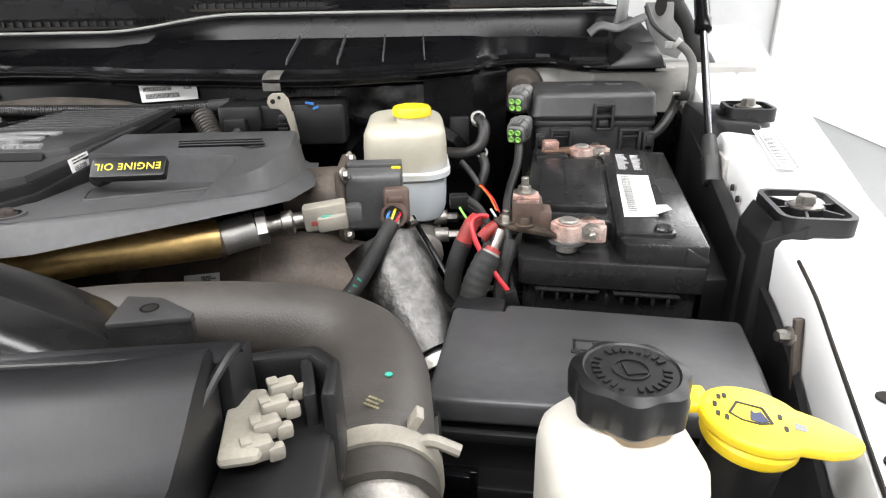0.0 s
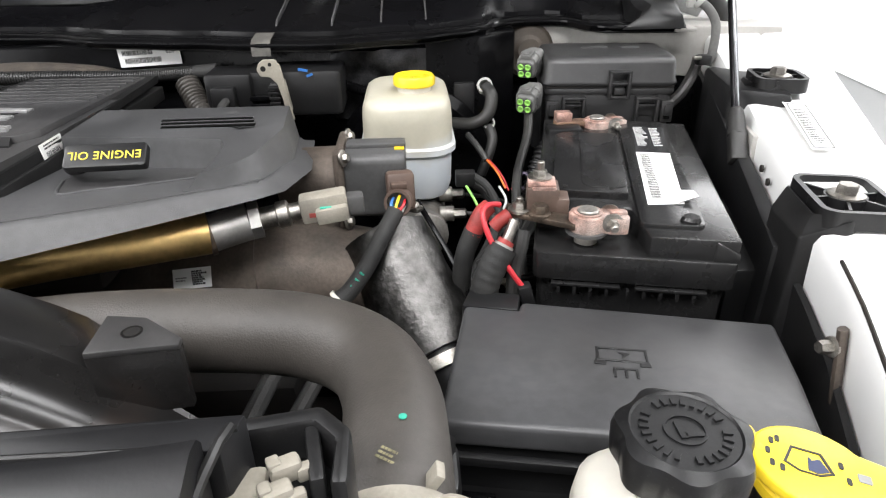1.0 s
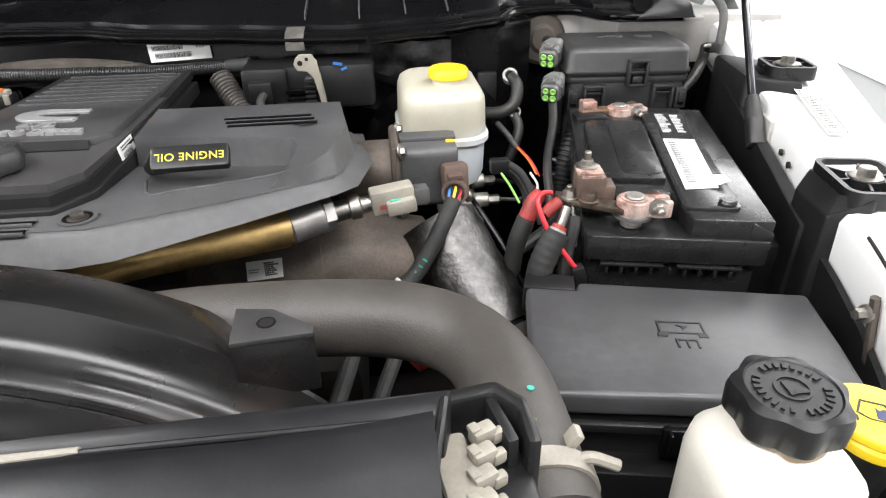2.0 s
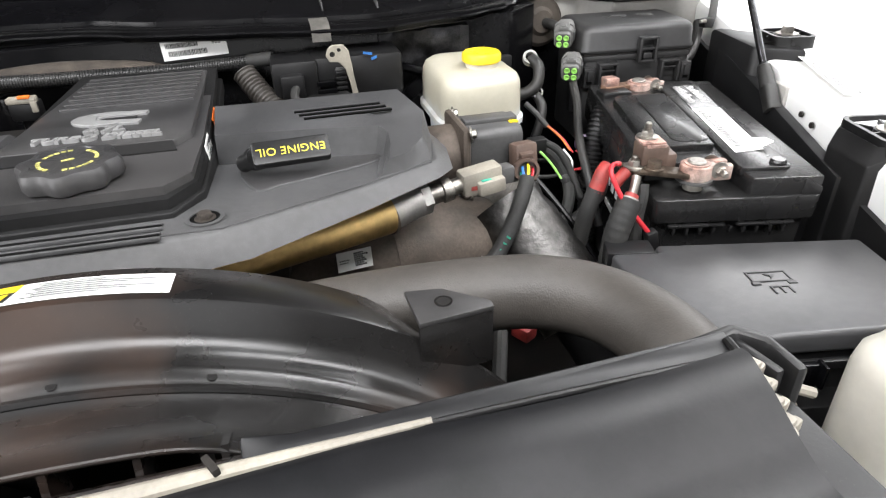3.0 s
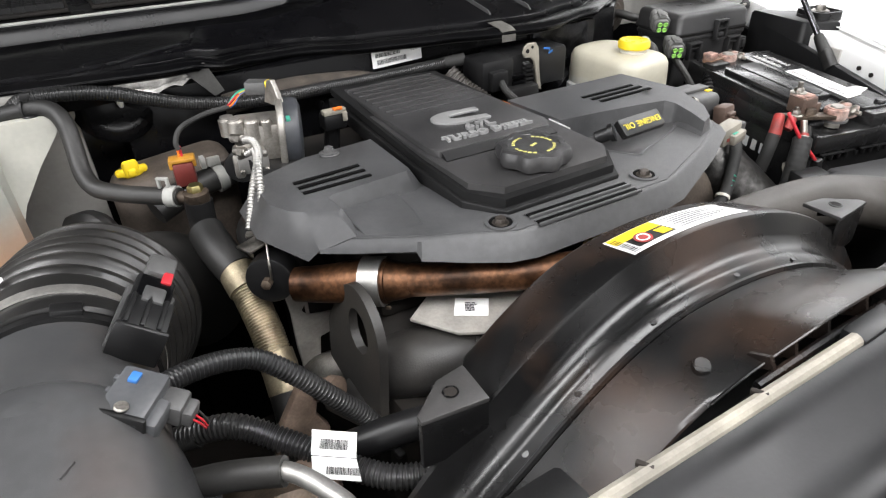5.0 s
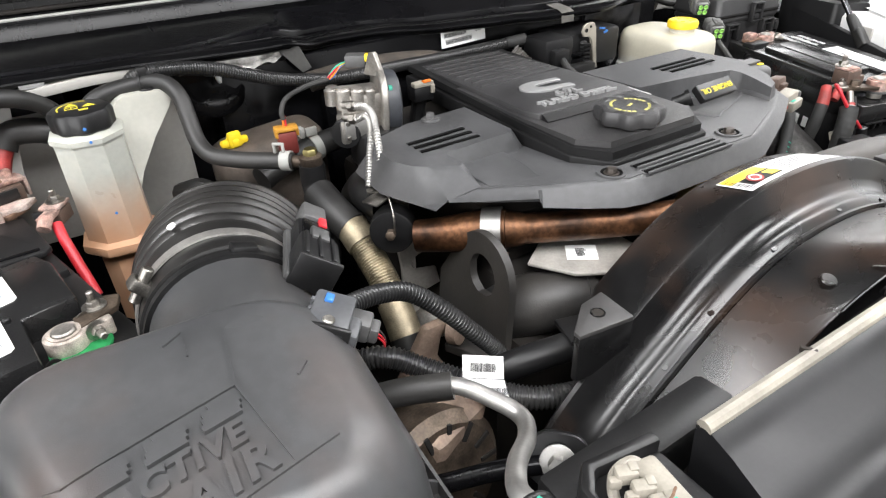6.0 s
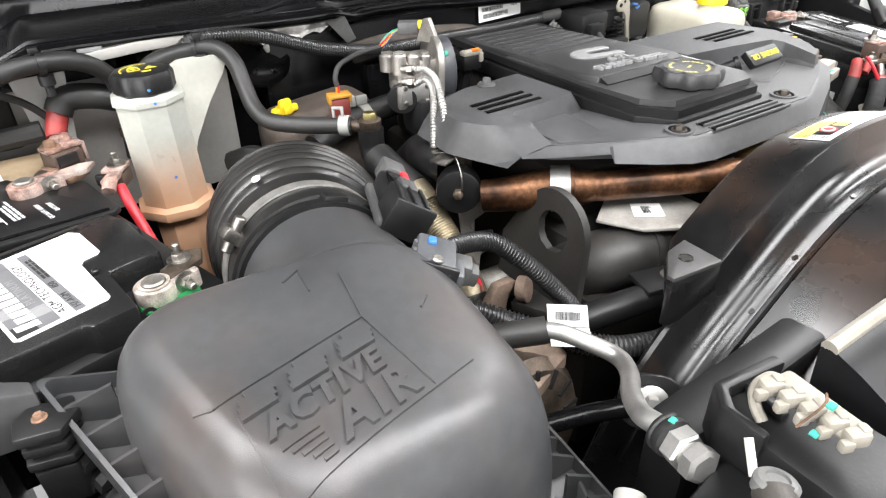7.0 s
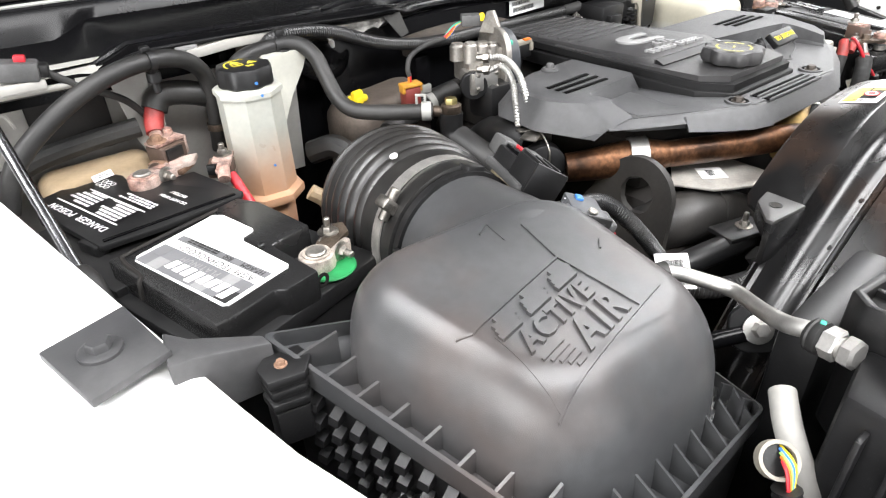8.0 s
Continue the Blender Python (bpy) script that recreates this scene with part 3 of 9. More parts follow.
part("plate", prism([(0.779, 1.395), (0.824, 1.395), (0.826, 1.369), (0.840, 1.354), (0.851, 1.328), (0.840, 1.308), (0.808, 1.318), (0.788, 1.350), (0.779, 1.372)], -0.004, 0.004, 0.002, 2, pose(0, 1.010, 0, 90, 0, 0)), hinge_grey, hinge, "grey painted hinge plate")
part("plate_hole", prism([(0.0095 * math.cos(radians(q)), 0.016 * math.sin(radians(q))) for q in range(0, 360, 24)], 0, 0.0012, 0, 2, pose(0.802, 1.0055, 1.390, 90, 0, 0)), dark_void, hinge)
part("arm", tube([(0.748, 1.045, 1.350), (0.752, 1.040, 1.385), (0.757, 1.060, 1.43), (0.765, 1.10, 1.48)], 0.017, 10, 5, flat=0.4), hinge_grey, hinge, "pale grey hinge arm")
part("weatherstrip", tube([(0.832, 1.040, 1.41), (0.836, 1.035, 1.392), (0.854, 1.035, 1.366), (0.874, 1.035, 1.330), (0.893, 1.030, 1.306), (0.900, 1.020, 1.290)], 0.014, 14, 6), rubber, hinge, "black rubber seal of the hood corner")
part("flange", prism([(0.785, 0.948), (0.818, 0.950), (0.820, 1.0), (0.79, 1.0)], 1.296, 1.301, 0.001), white_dull, hinge, "white body flange")

# white rail across the passenger side, with its round and square holes
lr = thing("cowl_side_rail", "white painted body rail below the cowl, with holes", "body rail", (-0.55, 0.97, 1.25), kind="structure")
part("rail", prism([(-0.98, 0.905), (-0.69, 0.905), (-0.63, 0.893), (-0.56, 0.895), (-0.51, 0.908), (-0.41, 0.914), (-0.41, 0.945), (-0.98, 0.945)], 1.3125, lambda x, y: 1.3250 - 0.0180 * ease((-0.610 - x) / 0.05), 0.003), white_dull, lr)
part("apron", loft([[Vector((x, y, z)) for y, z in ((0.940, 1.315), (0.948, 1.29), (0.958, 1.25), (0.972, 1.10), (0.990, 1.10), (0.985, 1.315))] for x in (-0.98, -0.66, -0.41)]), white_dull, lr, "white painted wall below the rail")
part("oval_hole", prism(rounded(0.026, 0.016, 0.0078, 5, -0.5670, 0.9075), 1.3235, 1.3262), grey_ink, lr)
part("square_hole", box((-0.530, 0.946, 1.2985), (0.026, 0.012, 0.021), 0.002), slot_black, lr)
part("square_rim", join(box((-0.530, 0.943, 1.3105), (0.032, 0.006, 0.003), 0.001), box((-0.545, 0.944, 1.2985), (0.003, 0.006, 0.024), 0.001)), black, lr)

# ---- driver's side wing: brackets, bolts, sticker ----
def wing_pad(name, cx, cy, cz, rz, w, d, side=1):
    p = thing(name, "black ribbed plastic bracket bolted to the white wing", "bracket", (cx, cy, cz), rz, group="wing brackets")
    r = 0.014
    outer, inner = rounded(w, d, r, 4), rounded(w - 0.010, d - 0.010, r - 0.004, 4)
    rings = [[Vector((x, y, 0)) for x, y in outer], [Vector((x, y, 0.016)) for x, y in outer], [Vector((x, y, 0.016)) for x, y in inner], [Vector((x, y, 0.004)) for x, y in inner]]
    part("tray", loft(rings), black, p, local=True)
    for k in range(6):
        a = radians(60 * k + 15)
        part("rib", box((0.022 * math.cos(a), 0.022 * math.sin(a), 0.009), (0.026, 0.0025, 0.010), 0, rz=math.degrees(a)), black, p, local=True)
    part("boss", ring((0, 0, 0.003), (0, 0, 1), 0.008, 0.017, 0.011), black, p, local=True)
    part("bolt", hexbolt((0, 0, 0.013), (0, 0, 1), 0.009, 0.011), steel, p, "hex-head wing bolt", local=True)
    # leg down to the tray
    part("leg", prism([(-w / 2 - 0.002, d / 2 - 0.01), (-w / 2 - 0.002, -d / 2 + 0.012), (-w / 2 + 0.03, -d / 2 + 0.003), (-w / 2 + 0.02, -d / 2 - 0.003), (-w / 2 - 0.012, -d / 2 + 0.005), (-w / 2 - 0.016, d / 2 - 0.02)], -0.22, lambda x, y: 0.010 if x > -w / 2 - 0.005 else -0.01, 0.003), black, p, local=True)
    return p


wing_pad("wing_bracket", 0.7725, 0.5040, 1.2150, -12, 0.066, 0.090)
wing_pad("wing_bracket", 0.834, 0.751, 1.2620, -12, 0.058, 0.064)

b = thing("brace_panel", "black plastic side panel between battery and wing", "side panel", (0.76, 0.7, 1.0))
part("plate", prism([(0.735, 0.50), (0.815, 0.86), (0.80, 0.865), (0.72, 0.505)], 0.9, lambda x, y: 1.18 + 0.27 * max(0, y - 0.60), 0.003), black, b)
part("plate", prism([(0.775, 0.74), (0.83, 0.70), (0.86, 0.80), (0.80, 0.87)], 1.0, 1.266, 0.008), black, b, "tall rounded corner of the panel")
part("shelf", prism([(0.700, 0.530), (0.752, 0.530), (0.797, 0.620), (0.826, 0.720), (0.776, 0.725), (0.737, 0.620)], 1.06, lambda x, y: 1.150 + 0.10 * (y - 0.62), 0.004), black, b, "flat shelf beside the battery")
part("shelf_hole", cyl((0.758, 0.610, 1.1490), (0, 0, 1), 0.009, 0.0012, 18, 0), dark_void, b)

st = thing("wing_sticker", "white printed information sticker on the wing rail", "sticker", (0.83, 0.66, 1.24))
quad = [(0.822, 0.712, 1.2565), (0.846, 0.706, 1.2565), (0.817, 0.588, 1.239), (0.793, 0.594, 1.239)]
part("paper", slab(quad, 0.0005), paper, st)
mm = on_quad(quad[3], quad[2], quad[0])
part("border", join(slab([mm @ Vector(p) for p in ((0.002, 0.002, 0.0008), (0.0225, 0.002, 0.0008), (0.0225, 0.0042, 0.0008), (0.002, 0.0042, 0.0008))], 0.0002), slab([mm @ Vector(p) for p in ((0.002, 0.1108, 0.0008), (0.0225, 0.1108, 0.0008), (0.0225, 0.113, 0.0008), (0.002, 0.113, 0.0008))], 0.0002),
                    slab([mm @ Vector(p) for p in ((0.002, 0.002, 0.0008), (0.0036, 0.002, 0.0008), (0.0036, 0.113, 0.0008), (0.002, 0.113, 0.0008))], 0.0002), slab([mm @ Vector(p) for p in ((0.0209, 0.002, 0.0008), (0.0225, 0.002, 0.0008), (0.0225, 0.113, 0.0008), (0.0209, 0.113, 0.0008))], 0.0002)), grey_ink, st)
part("print", bars(0.005, 0.012, 0.014, 0.085, 20, mm @ Matrix.Translation((0, 0, 0.0009)), 4, fill=0.45), black_ink, st)

# rail details: slots, strut ball mount
part_rail = thing("strut_mount", "zinc ball stud on a square plate on the white rail", "strut mount", (0.775, 0.665, 1.21))
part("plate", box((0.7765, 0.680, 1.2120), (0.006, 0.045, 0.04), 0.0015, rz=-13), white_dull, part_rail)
for y, z in ((0.615, 1.212), (0.590, 1.207)):
    part("rail_hole", cyl((0.7575 + 0.225 * (y - 0.60), y, z), (-1, 0.22, 0), 0.0038, 0.0025, 14, 0), dark_void, part_rail)
part("stud", cyl((0.792, 0.676, 1.212), (-1, 0.1, 0), 0.006, 0.028, 12), steel, part_rail)
part("nut", lathe([(0.010, 0), (0.010, 0.008)], 6, aim((0.789, 0.6845, 1.210), (-1, 0.2, 0))), steel, part_rail)

strut = thing("hood_strut", "black and chrome gas strut holding up the hood", "gas strut", (0.745, 0.675, 1.20))
d = Vector((0.150, 0.690, 0.710)).normalized()
p0 = Vector((0.7600, 0.6720, 1.2160))
part("socket", join(prism(rounded(0.0185, 0.020, 0.005, 3), -0.018, 0.016, 0.003, 2, aim(p0, d)), lathe([(0.0105, 0.014), (0.0095, 0.036), (0.008, 0.046), (0.006, 0.048)], 16, aim(p0, d))), rubber, strut, "black plastic ball socket")
part("rod", cyl(p0 + d * 0.03, d, 0.0050, 0.19, 16), chrome, strut, "dark chrome piston rod")
part("cylinder", lathe([(0.007, 0), (0.011, 0.003), (0.011, 0.02), (0.010, 0.022), (0.010, 0.30), (0.006, 0.31)], 18, aim(p0 + d * 0.207, d)), black_gloss, strut, "black strut cylinder")

for f_side in (1,):
    pts = []
    for k in range(12):
        y = -0.12 + 0.05 * k
        x0 = 0.715 + (0.36 if y < 0.40 else 0.225) * (y - 0.40)
        pts.append((f_side * (x0 + 0.0065), y, 1.205 + 0.15 * (y - 0.42) - 0.0005))
    solo("wing_seam", tube(pts, 0.0016, 6, 2), dark_void, "dark sealed seam along the white wing edge", "seam", "structure")
for x, y, l in ((0.700, 0.272, 0.020), (0.672, 0.224, 0.018)):
    z = 1.205 + 0.15 * (y - 0.42)
    solo("wing_hole", prism(rounded(l, 0.012, 0.0058, 4, x, y), z + 0.0015, z + 0.0030), dark_void, "dark oval hole in the white wing", "hole", "structure")
sb = thing("side_bolt", "zinc flanged bolt on a brown bracket at the inner wing", "bolt", (0.69, 0.370, 1.165))
part("head", hexbolt((0.694, 0.371, 1.170), (-1, -0.1, 0.1), 0.0052, 0.011, 1.5), steel, sb)
part("bracket", tube([(0.702, 0.376, 1.182), (0.701, 0.370, 1.165), (0.700, 0.360, 1.13)], 0.011, 8, 4, flat=0.35), cast_brown, sb)

felt = M("brown_felt_insulation", (0.055, 0.045, 0.036), 0.9, var=0.4, scale=40, bump=0.9, bscale=300)
dark_foil = M("dark_crinkled_foil", (0.03, 0.03, 0.032), 0.35, metal=0.8, var=0.6, scale=45, bump=1.0, bscale=120)
pad = thing("dash_insulation", "brown felt and dark crinkled foil on the firewall", "insulation", (0.0, 0.94, 1.2))
part("felt", tube([(-0.23, 0.940, 1.256), (-0.18, 0.936, 1.262), (-0.12, 0.934, 1.264), (-0.04, 0.932, 1.258), (0.0, 0.934, 1.248)], 0.015, 12, 5, flat=0.9), felt, pad, "brown felt roll")
rings = []
rnd = random.Random(8)
for i in range(12):
    x = 0.29 + 0.012 * i
    rings.append([Vector((x, 0.918 - 0.008 * rnd.random(), 1.19 + 0.012 * k + 0.003 * rnd.random())) for k in range(9)] + [Vector((x, 0.935, 1.29)), Vector((x, 0.935, 1.18))])
part("foil", loft(rings), dark_foil, pad, "dark crinkled foil")

# ---- engine cover ----
dark_bolt = M("dark_oxidised_bolt_steel", (0.07, 0.06, 0.052), 0.5, metal=0.7, var=0.4, scale=60)
# blackish cover sides, darkened further because upright faces get less light
band_black = M("matt_black_shaded_side", (0.009, 0.009, 0.0093), 0.55, spec=0.22, dust=0.1, scale=14, bump=0.3, bscale=1500, dust_color=(0.05, 0.048, 0.045))
ec = thing("engine_cover", "charcoal plastic engine cover with louvred slots and bolt wells", "engine cover", (0.0, 0.56, 1.19))
DZ = 1.2578
dk = lambda x, y: DZ - 0.085 * max(0, y - 0.450)
base_pts = [(-0.219, 0.5136), (-0.172, 0.4820), (-0.097, 0.4390), (0.088, 0.4370), (0.193, 0.4820), (0.268, 0.5240), (0.284, 0.600), (0.274, 0.690), (0.10, 0.70), (-0.10, 0.69), (-0.262, 0.660), (-0.268, 0.600), (-0.242, 0.545)]
part("base", prism(base_pts, 1.236, dk, 0.0022, 3), cover_grey, ec)


def wall_along(path, lean=0.006, thick=0.004):
    """Leaning wall along a plan path of (x, y, bottom, top)."""
    out = []
    n = len(path)
    for k, (x, y, zb, zt) in enumerate(path):
        xa, ya = path[max(0, k - 1)][:2]
        xb, yb = path[min(n - 1, k + 1)][:2]
        d = Vector((xb - xa, yb - ya)).normalized()
        nx, ny = d.y, -d.x
        at = lambda o, z: Vector((x + nx * o, y + ny * o, z))
        out.append([at(-0.001, zt), at(0.0015, zt - 0.0006), at(0.004, zt - 0.0032), at(lean, zb), at(lean - thick, zb), at(-thick, zt - 0.006), at(-thick, zt - 0.001)])
    return loft(out)


part("front_skirt", wall_along([(x, y, zb, dk(x, y) - 0.001) for x, y, zb in ((-0.245, 0.5330, 1.2440), (-0.219, 0.5136, 1.2450), (-0.1745, 0.4835, 1.2475), (-0.1715, 0.4815, 1.2375), (-0.135, 0.4600, 1.2345), (-0.105, 0.4425, 1.2335), (-0.085, 0.4380, 1.2330), (0.075, 0.4365, 1.2335), (0.100, 0.4405, 1.2345), (0.193, 0.4810, 1.2400), (0.262, 0.5195, 1.2420), (0.274, 0.5320, 1.2400), (0.286, 0.600, 1.232), (0.277, 0.690, 1.232))], 0.0155), cover_grey, ec, "sloping front wall of the cover")
def block_loft(low, top, up=6, along_n=4):
    """Loft between two outlines, subdivided so that twisted walls shade smoothly."""
    def fine(ring):
        return [a.lerp(b, k / along_n) for a, b in zip(ring, ring[1:] + ring[:1]) for k in range(along_n)]
    lo_r, hi_r = fine([Vector(p) for p in low]), fine([Vector(p) for p in top])
    return loft([[a.lerp(b, k / up) for a, b in zip(lo_r, hi_r)] for k in range(up + 1)])


lt = lambda x, y: 1.2655 + 0.035 * (x + 0.2) - 0.05 * max(0, y - 0.62)
# raised block: its end and front walls lean outwards, its inner pocket walls are steep
lb_top = [(-0.270, 0.652), (-0.255, 0.672), (-0.205, 0.690), (-0.1226, 0.690), (-0.1265, 0.590), (-0.132, 0.5835), (-0.214, 0.5825), (-0.2200, 0.5790), (-0.2175, 0.5510), (-0.2240, 0.5475), (-0.2420, 0.5600), (-0.2600, 0.5760), (-0.2720, 0.600)]
lb_low = [(-0.290, 0.660, 1.234), (-0.262, 0.690, 1.236), (-0.205, 0.702, 1.242), (-0.112, 0.702, 1.250), (-0.1135, 0.582, 1.2440), (-0.126, 0.5740, 1.2440), (-0.210, 0.5730, 1.2460), (-0.2145, 0.5690, 1.2460), (-0.2090, 0.5400, 1.2480), (-0.2190, 0.5160, 1.2530), (-0.2530, 0.5240, 1.2440), (-0.2615, 0.5335, 1.2310), (-0.2900, 0.598, 1.232)]
lb = part("left_block", bevel(block_loft(lb_low, [(x, y, lt(x, y)) for x, y in lb_top]), 0.0020, 3, 0.45), cover_grey, ec, "raised block with three louvre slots")
part("pocket_floor", prism([(-0.214, 0.570), (-0.150, 0.572), (-0.152, 0.535), (-0.158, 0.505), (-0.134, 0.488), (-0.165, 0.4855), (-0.212, 0.5145)], 1.243, 1.2535, 0.0016, 2), cover_grey, ec, "raised floor of the pocket")
rt = lambda x, y: 1.2735 - 0.12 * max(0, 0.575 - y) - 0.03 * max(0, y - 0.62)
rb_top = [(0.074, 0.692), (0.0790, 0.594), (0.0950, 0.5913), (0.1404, 0.5866), (0.1922, 0.5787), (0.2290, 0.5725), (0.2352, 0.560), (0.2330, 0.535), (0.2270, 0.508), (0.245, 0.5160), (0.263, 0.540), (0.279, 0.600), (0.270, 0.690)]
rb_low = [(0.070, 0.694), (0.0775, 0.590), (0.0950, 0.5865), (0.1390, 0.5810), (0.1905, 0.5725), (0.2230, 0.5665), (0.2285, 0.556), (0.2250, 0.533), (0.2150, 0.5000), (0.240, 0.5080), (0.270, 0.530), (0.286, 0.600), (0.276, 0.694)]
rb = part("right_block", bevel(block_loft([(x, y, dk(x, y) - 0.002) for x, y in rb_low], [(x, y, rt(x, y)) for x, y in rb_top]), 0.0020, 3, 0.45), cover_grey, ec, "raised block with louvre slots beside the dipstick")
part("corner_facet", prism([(0.213, 0.499), (0.230, 0.508), (0.234, 0.545), (0.224, 0.552)], 1.245, lambda x, y: dk(x, y) + 0.0005 if x < 0.226 else dk(x, y) + 0.0070, 0.0008), cover_grey, rb)
for k in range(3):
    x, y = -0.2013 + 0.0003 * k, 0.6281 - 0.0142 * k
    part("slot", box((x, y, lt(x, y) + 0.0001), (0.072, 0.0048, 0.0014), 0.0004, rz=-1 - 1.2 * k, ry=-2.0), slot_black, lb, "dark louvre slot")
    part("slot_lip", box((x, y + 0.0037, lt(x, y) + 0.0005), (0.073, 0.0014, 0.0016), 0.0004, rz=-1 - 1.2 * k, ry=-2.0), cover_grey, lb)
    part("slot", box((0.198 + 0.004 * k, 0.640 - 0.0125 * k, rt(0.2, 0.640 - 0.0125 * k) + 0.0001), (0.088, 0.0045, 0.0014), 0.0004, rz=1), slot_black, rb, "dark louvre slot")
    part("slot_lip", box((0.198 + 0.004 * k, 0.6436 - 0.0125 * k, rt(0.2, 0.640 - 0.0125 * k) + 0.0005), (0.089, 0.0014, 0.0016), 0.0004, rz=1), cover_grey, rb)
for k in range(2):
    y = 0.4522 - 0.0148 * k
    part("slot", box((-0.0152, y, DZ + 0.0003), (0.121, 0.0062, 0.0016), 0.0005, rz=-0.8), slot_black, ec, "dark louvre slot")
    part("slot_rim", box((-0.0152, y - 0.0048, DZ + 0.0010), (0.124, 0.0026, 0.0036), 0.0010, rz=-0.8), cover_grey, ec)
    part("slot_rim", box((-0.0152, y + 0.0042, DZ + 0.0004), (0.123, 0.0020, 0.0024), 0.0008, rz=-0.8), cover_grey, ec)
for x, y in ((0.0755, 0.4568), (-0.103, 0.4575)):
    w = part("bolt_well", ring((x, y, DZ - 0.002), (0, 0, 1), 0.0112, 0.0146, 0.0030), cover_grey, ec, "round well round a cover bolt")
    part("well_floor", cyl((x, y, DZ - 0.0004), (0, 0, 1), 0.0113, 0.0006, 24, 0), slot_black, w)
    part("bolt", hexbolt((x, y, DZ - 0.0012), (0, 0, 1), 0.0056, 0.0062, 1.5), dark_bolt, w, "small hex cover bolt")
for x, y in ((-0.178, 0.680), (0.216, 0.668)):
    part("bolt_pad", cyl((x, y, 1.255), (0, 0, 1), 0.0115, 0.0105, 24), cover_grey, ec)
    part("bolt", hexbolt((x, y, 1.2650), (0, 0, 1), 0.0055, 0.007), dark_plug, ec)
# no real recess here: the pocket's shade is a darker plate level with the deck
part("pocket_shade_plate", prism([(0.0960, 0.5850), (0.1000, 0.5400), (0.1138, 0.5029), (0.1347, 0.5102), (0.1639, 0.5192), (0.2058, 0.5359), (0.2230, 0.5460), (0.2250, 0.5640), (0.1905, 0.5710), (0.1390, 0.5795)], 1.240, lambda x, y: dk(x, y) + 0.0004, 0.0003), rocker_grey, ec, "flush plate in darker plastic, painting the shade of the dipstick pocket")
part("pocket_edge", tube([(x, y, dk(x, y)) for x, y in ((0.1000, 0.5400), (0.1138, 0.5029), (0.1347, 0.5102), (0.1639, 0.5192), (0.2058, 0.5359), (0.2230, 0.5460))], 0.0016, 8, 4), cover_grey, ec)

rc = thing("rocker_cover", "charcoal plastic centre cover with raised lettering", "engine cover", (-0.015, 0.65, 1.245))
lo = [(-0.113, 0.508), (-0.0885, 0.4670), (0.052, 0.4680), (0.073, 0.503), (0.077, 0.60), (0.072, 0.872), (-0.098, 0.885), (-0.113, 0.60)]
mid = [(-0.109, 0.509), (-0.0862, 0.4735), (0.0495, 0.4745), (0.070, 0.505), (0.073, 0.60), (0.068, 0.870), (-0.094, 0.883), (-0.109, 0.60)]
hi = [(-0.1035, 0.511), (-0.0805, 0.4830), (0.0470, 0.4835), (0.0660, 0.507), (0.069, 0.60), (0.066, 0.868), (-0.090, 0.880), (-0.1045, 0.60)]
hz = lambda x, y: 1.2762 - 0.028 * max(0, y - 0.49)
part("lower_band", prism(lo, 1.238, lambda x, y: 1.2605 - 0.02 * max(0, y - 0.6), 0.0018, 3), band_black, rc, "dark lower band")
part("middle_band", bevel(loft([[Vector((x, y, 1.2600)) for x, y in mid], [Vector((x, y, 1.2690)) for x, y in mid]]), 0.0012, 2), band_black, rc)
part("upper_band", bevel(loft([[Vector((x, y, 1.2660)) for x, y in hi], [Vector((x, y, hz(x, y))) for x, y in hi]]), 0.0022, 3), rocker_grey, rc)
zt = lambda x, y: 1.2810 - 0.042 * max(0, y - 0.58)
part("top_plate", prism([(-0.094, 0.580), (0.048, 0.577), (0.060, 0.598), (0.058, 0.864), (-0.082, 0.876), (-0.099, 0.600)], 1.258, zt, 0.0022, 2), rocker_grey, rc)
for k in range(8):
    y = 0.715 + 0.020 * k
    part("groove", box((-0.014, y, zt(0, y) + 0.0004), (0.132, 0.0035, 0.0036), 0.001, rx=-2.4), rocker_grey, rc)
part("lettering", text_bm("TURBO DIESEL", 0.0162, 0.0050, pose(-0.0205, 0.5990, zt(0, 0.599) + 0.0006, -2.4, 0, -3.5), 0.12, 1.06, 0.0008), silver_letters, rc, "silver raised words on the cover")
part("lettering", text_bm("6.7L", 0.0215, 0.0050, pose(-0.0180, 0.6205, zt(0, 0.619) + 0.0006, -2.4, 0, -3.5), 0.12, 1.0, 0.0008), silver_letters, rc, "silver raised figures on the cover")
oval = [(0.038 * math.cos(a), 0.0170 * math.sin(a)) for a in (radians(60 + 8 * k) for k in range(31))] + [(0.020, -0.0162), (0.040, -0.0162), (0.040, -0.0070), (-0.001, -0.0055), (-0.010, -0.0030), (-0.012, 0.0005), (-0.009, 0.0038), (0.001, 0.0060), (0.040, 0.0078), (0.040, 0.0162), (0.020, 0.0162)]
part("emblem", prism(oval, 0, 0.0030, 0.0004, 1, pose(-0.0230, 0.6600, zt(0, 0.660) - 0.0002, -2.4, 0, -6) @ Matrix.Diagonal((0.86, 1.32, 1, 1))), silver_letters, rc, "silver open oval emblem")
part("emblem_slot", prism([(-0.010, -0.0030), (0.030, -0.0066), (0.030, 0.0068), (-0.008, 0.0036)], 0, 0.0008, 0, 1, pose(-0.0230, 0.6600, zt(0, 0.660) + 0.0001, -2.4, 0, -6) @ Matrix.Diagonal((0.86, 1.32, 1, 1))), black, rc)
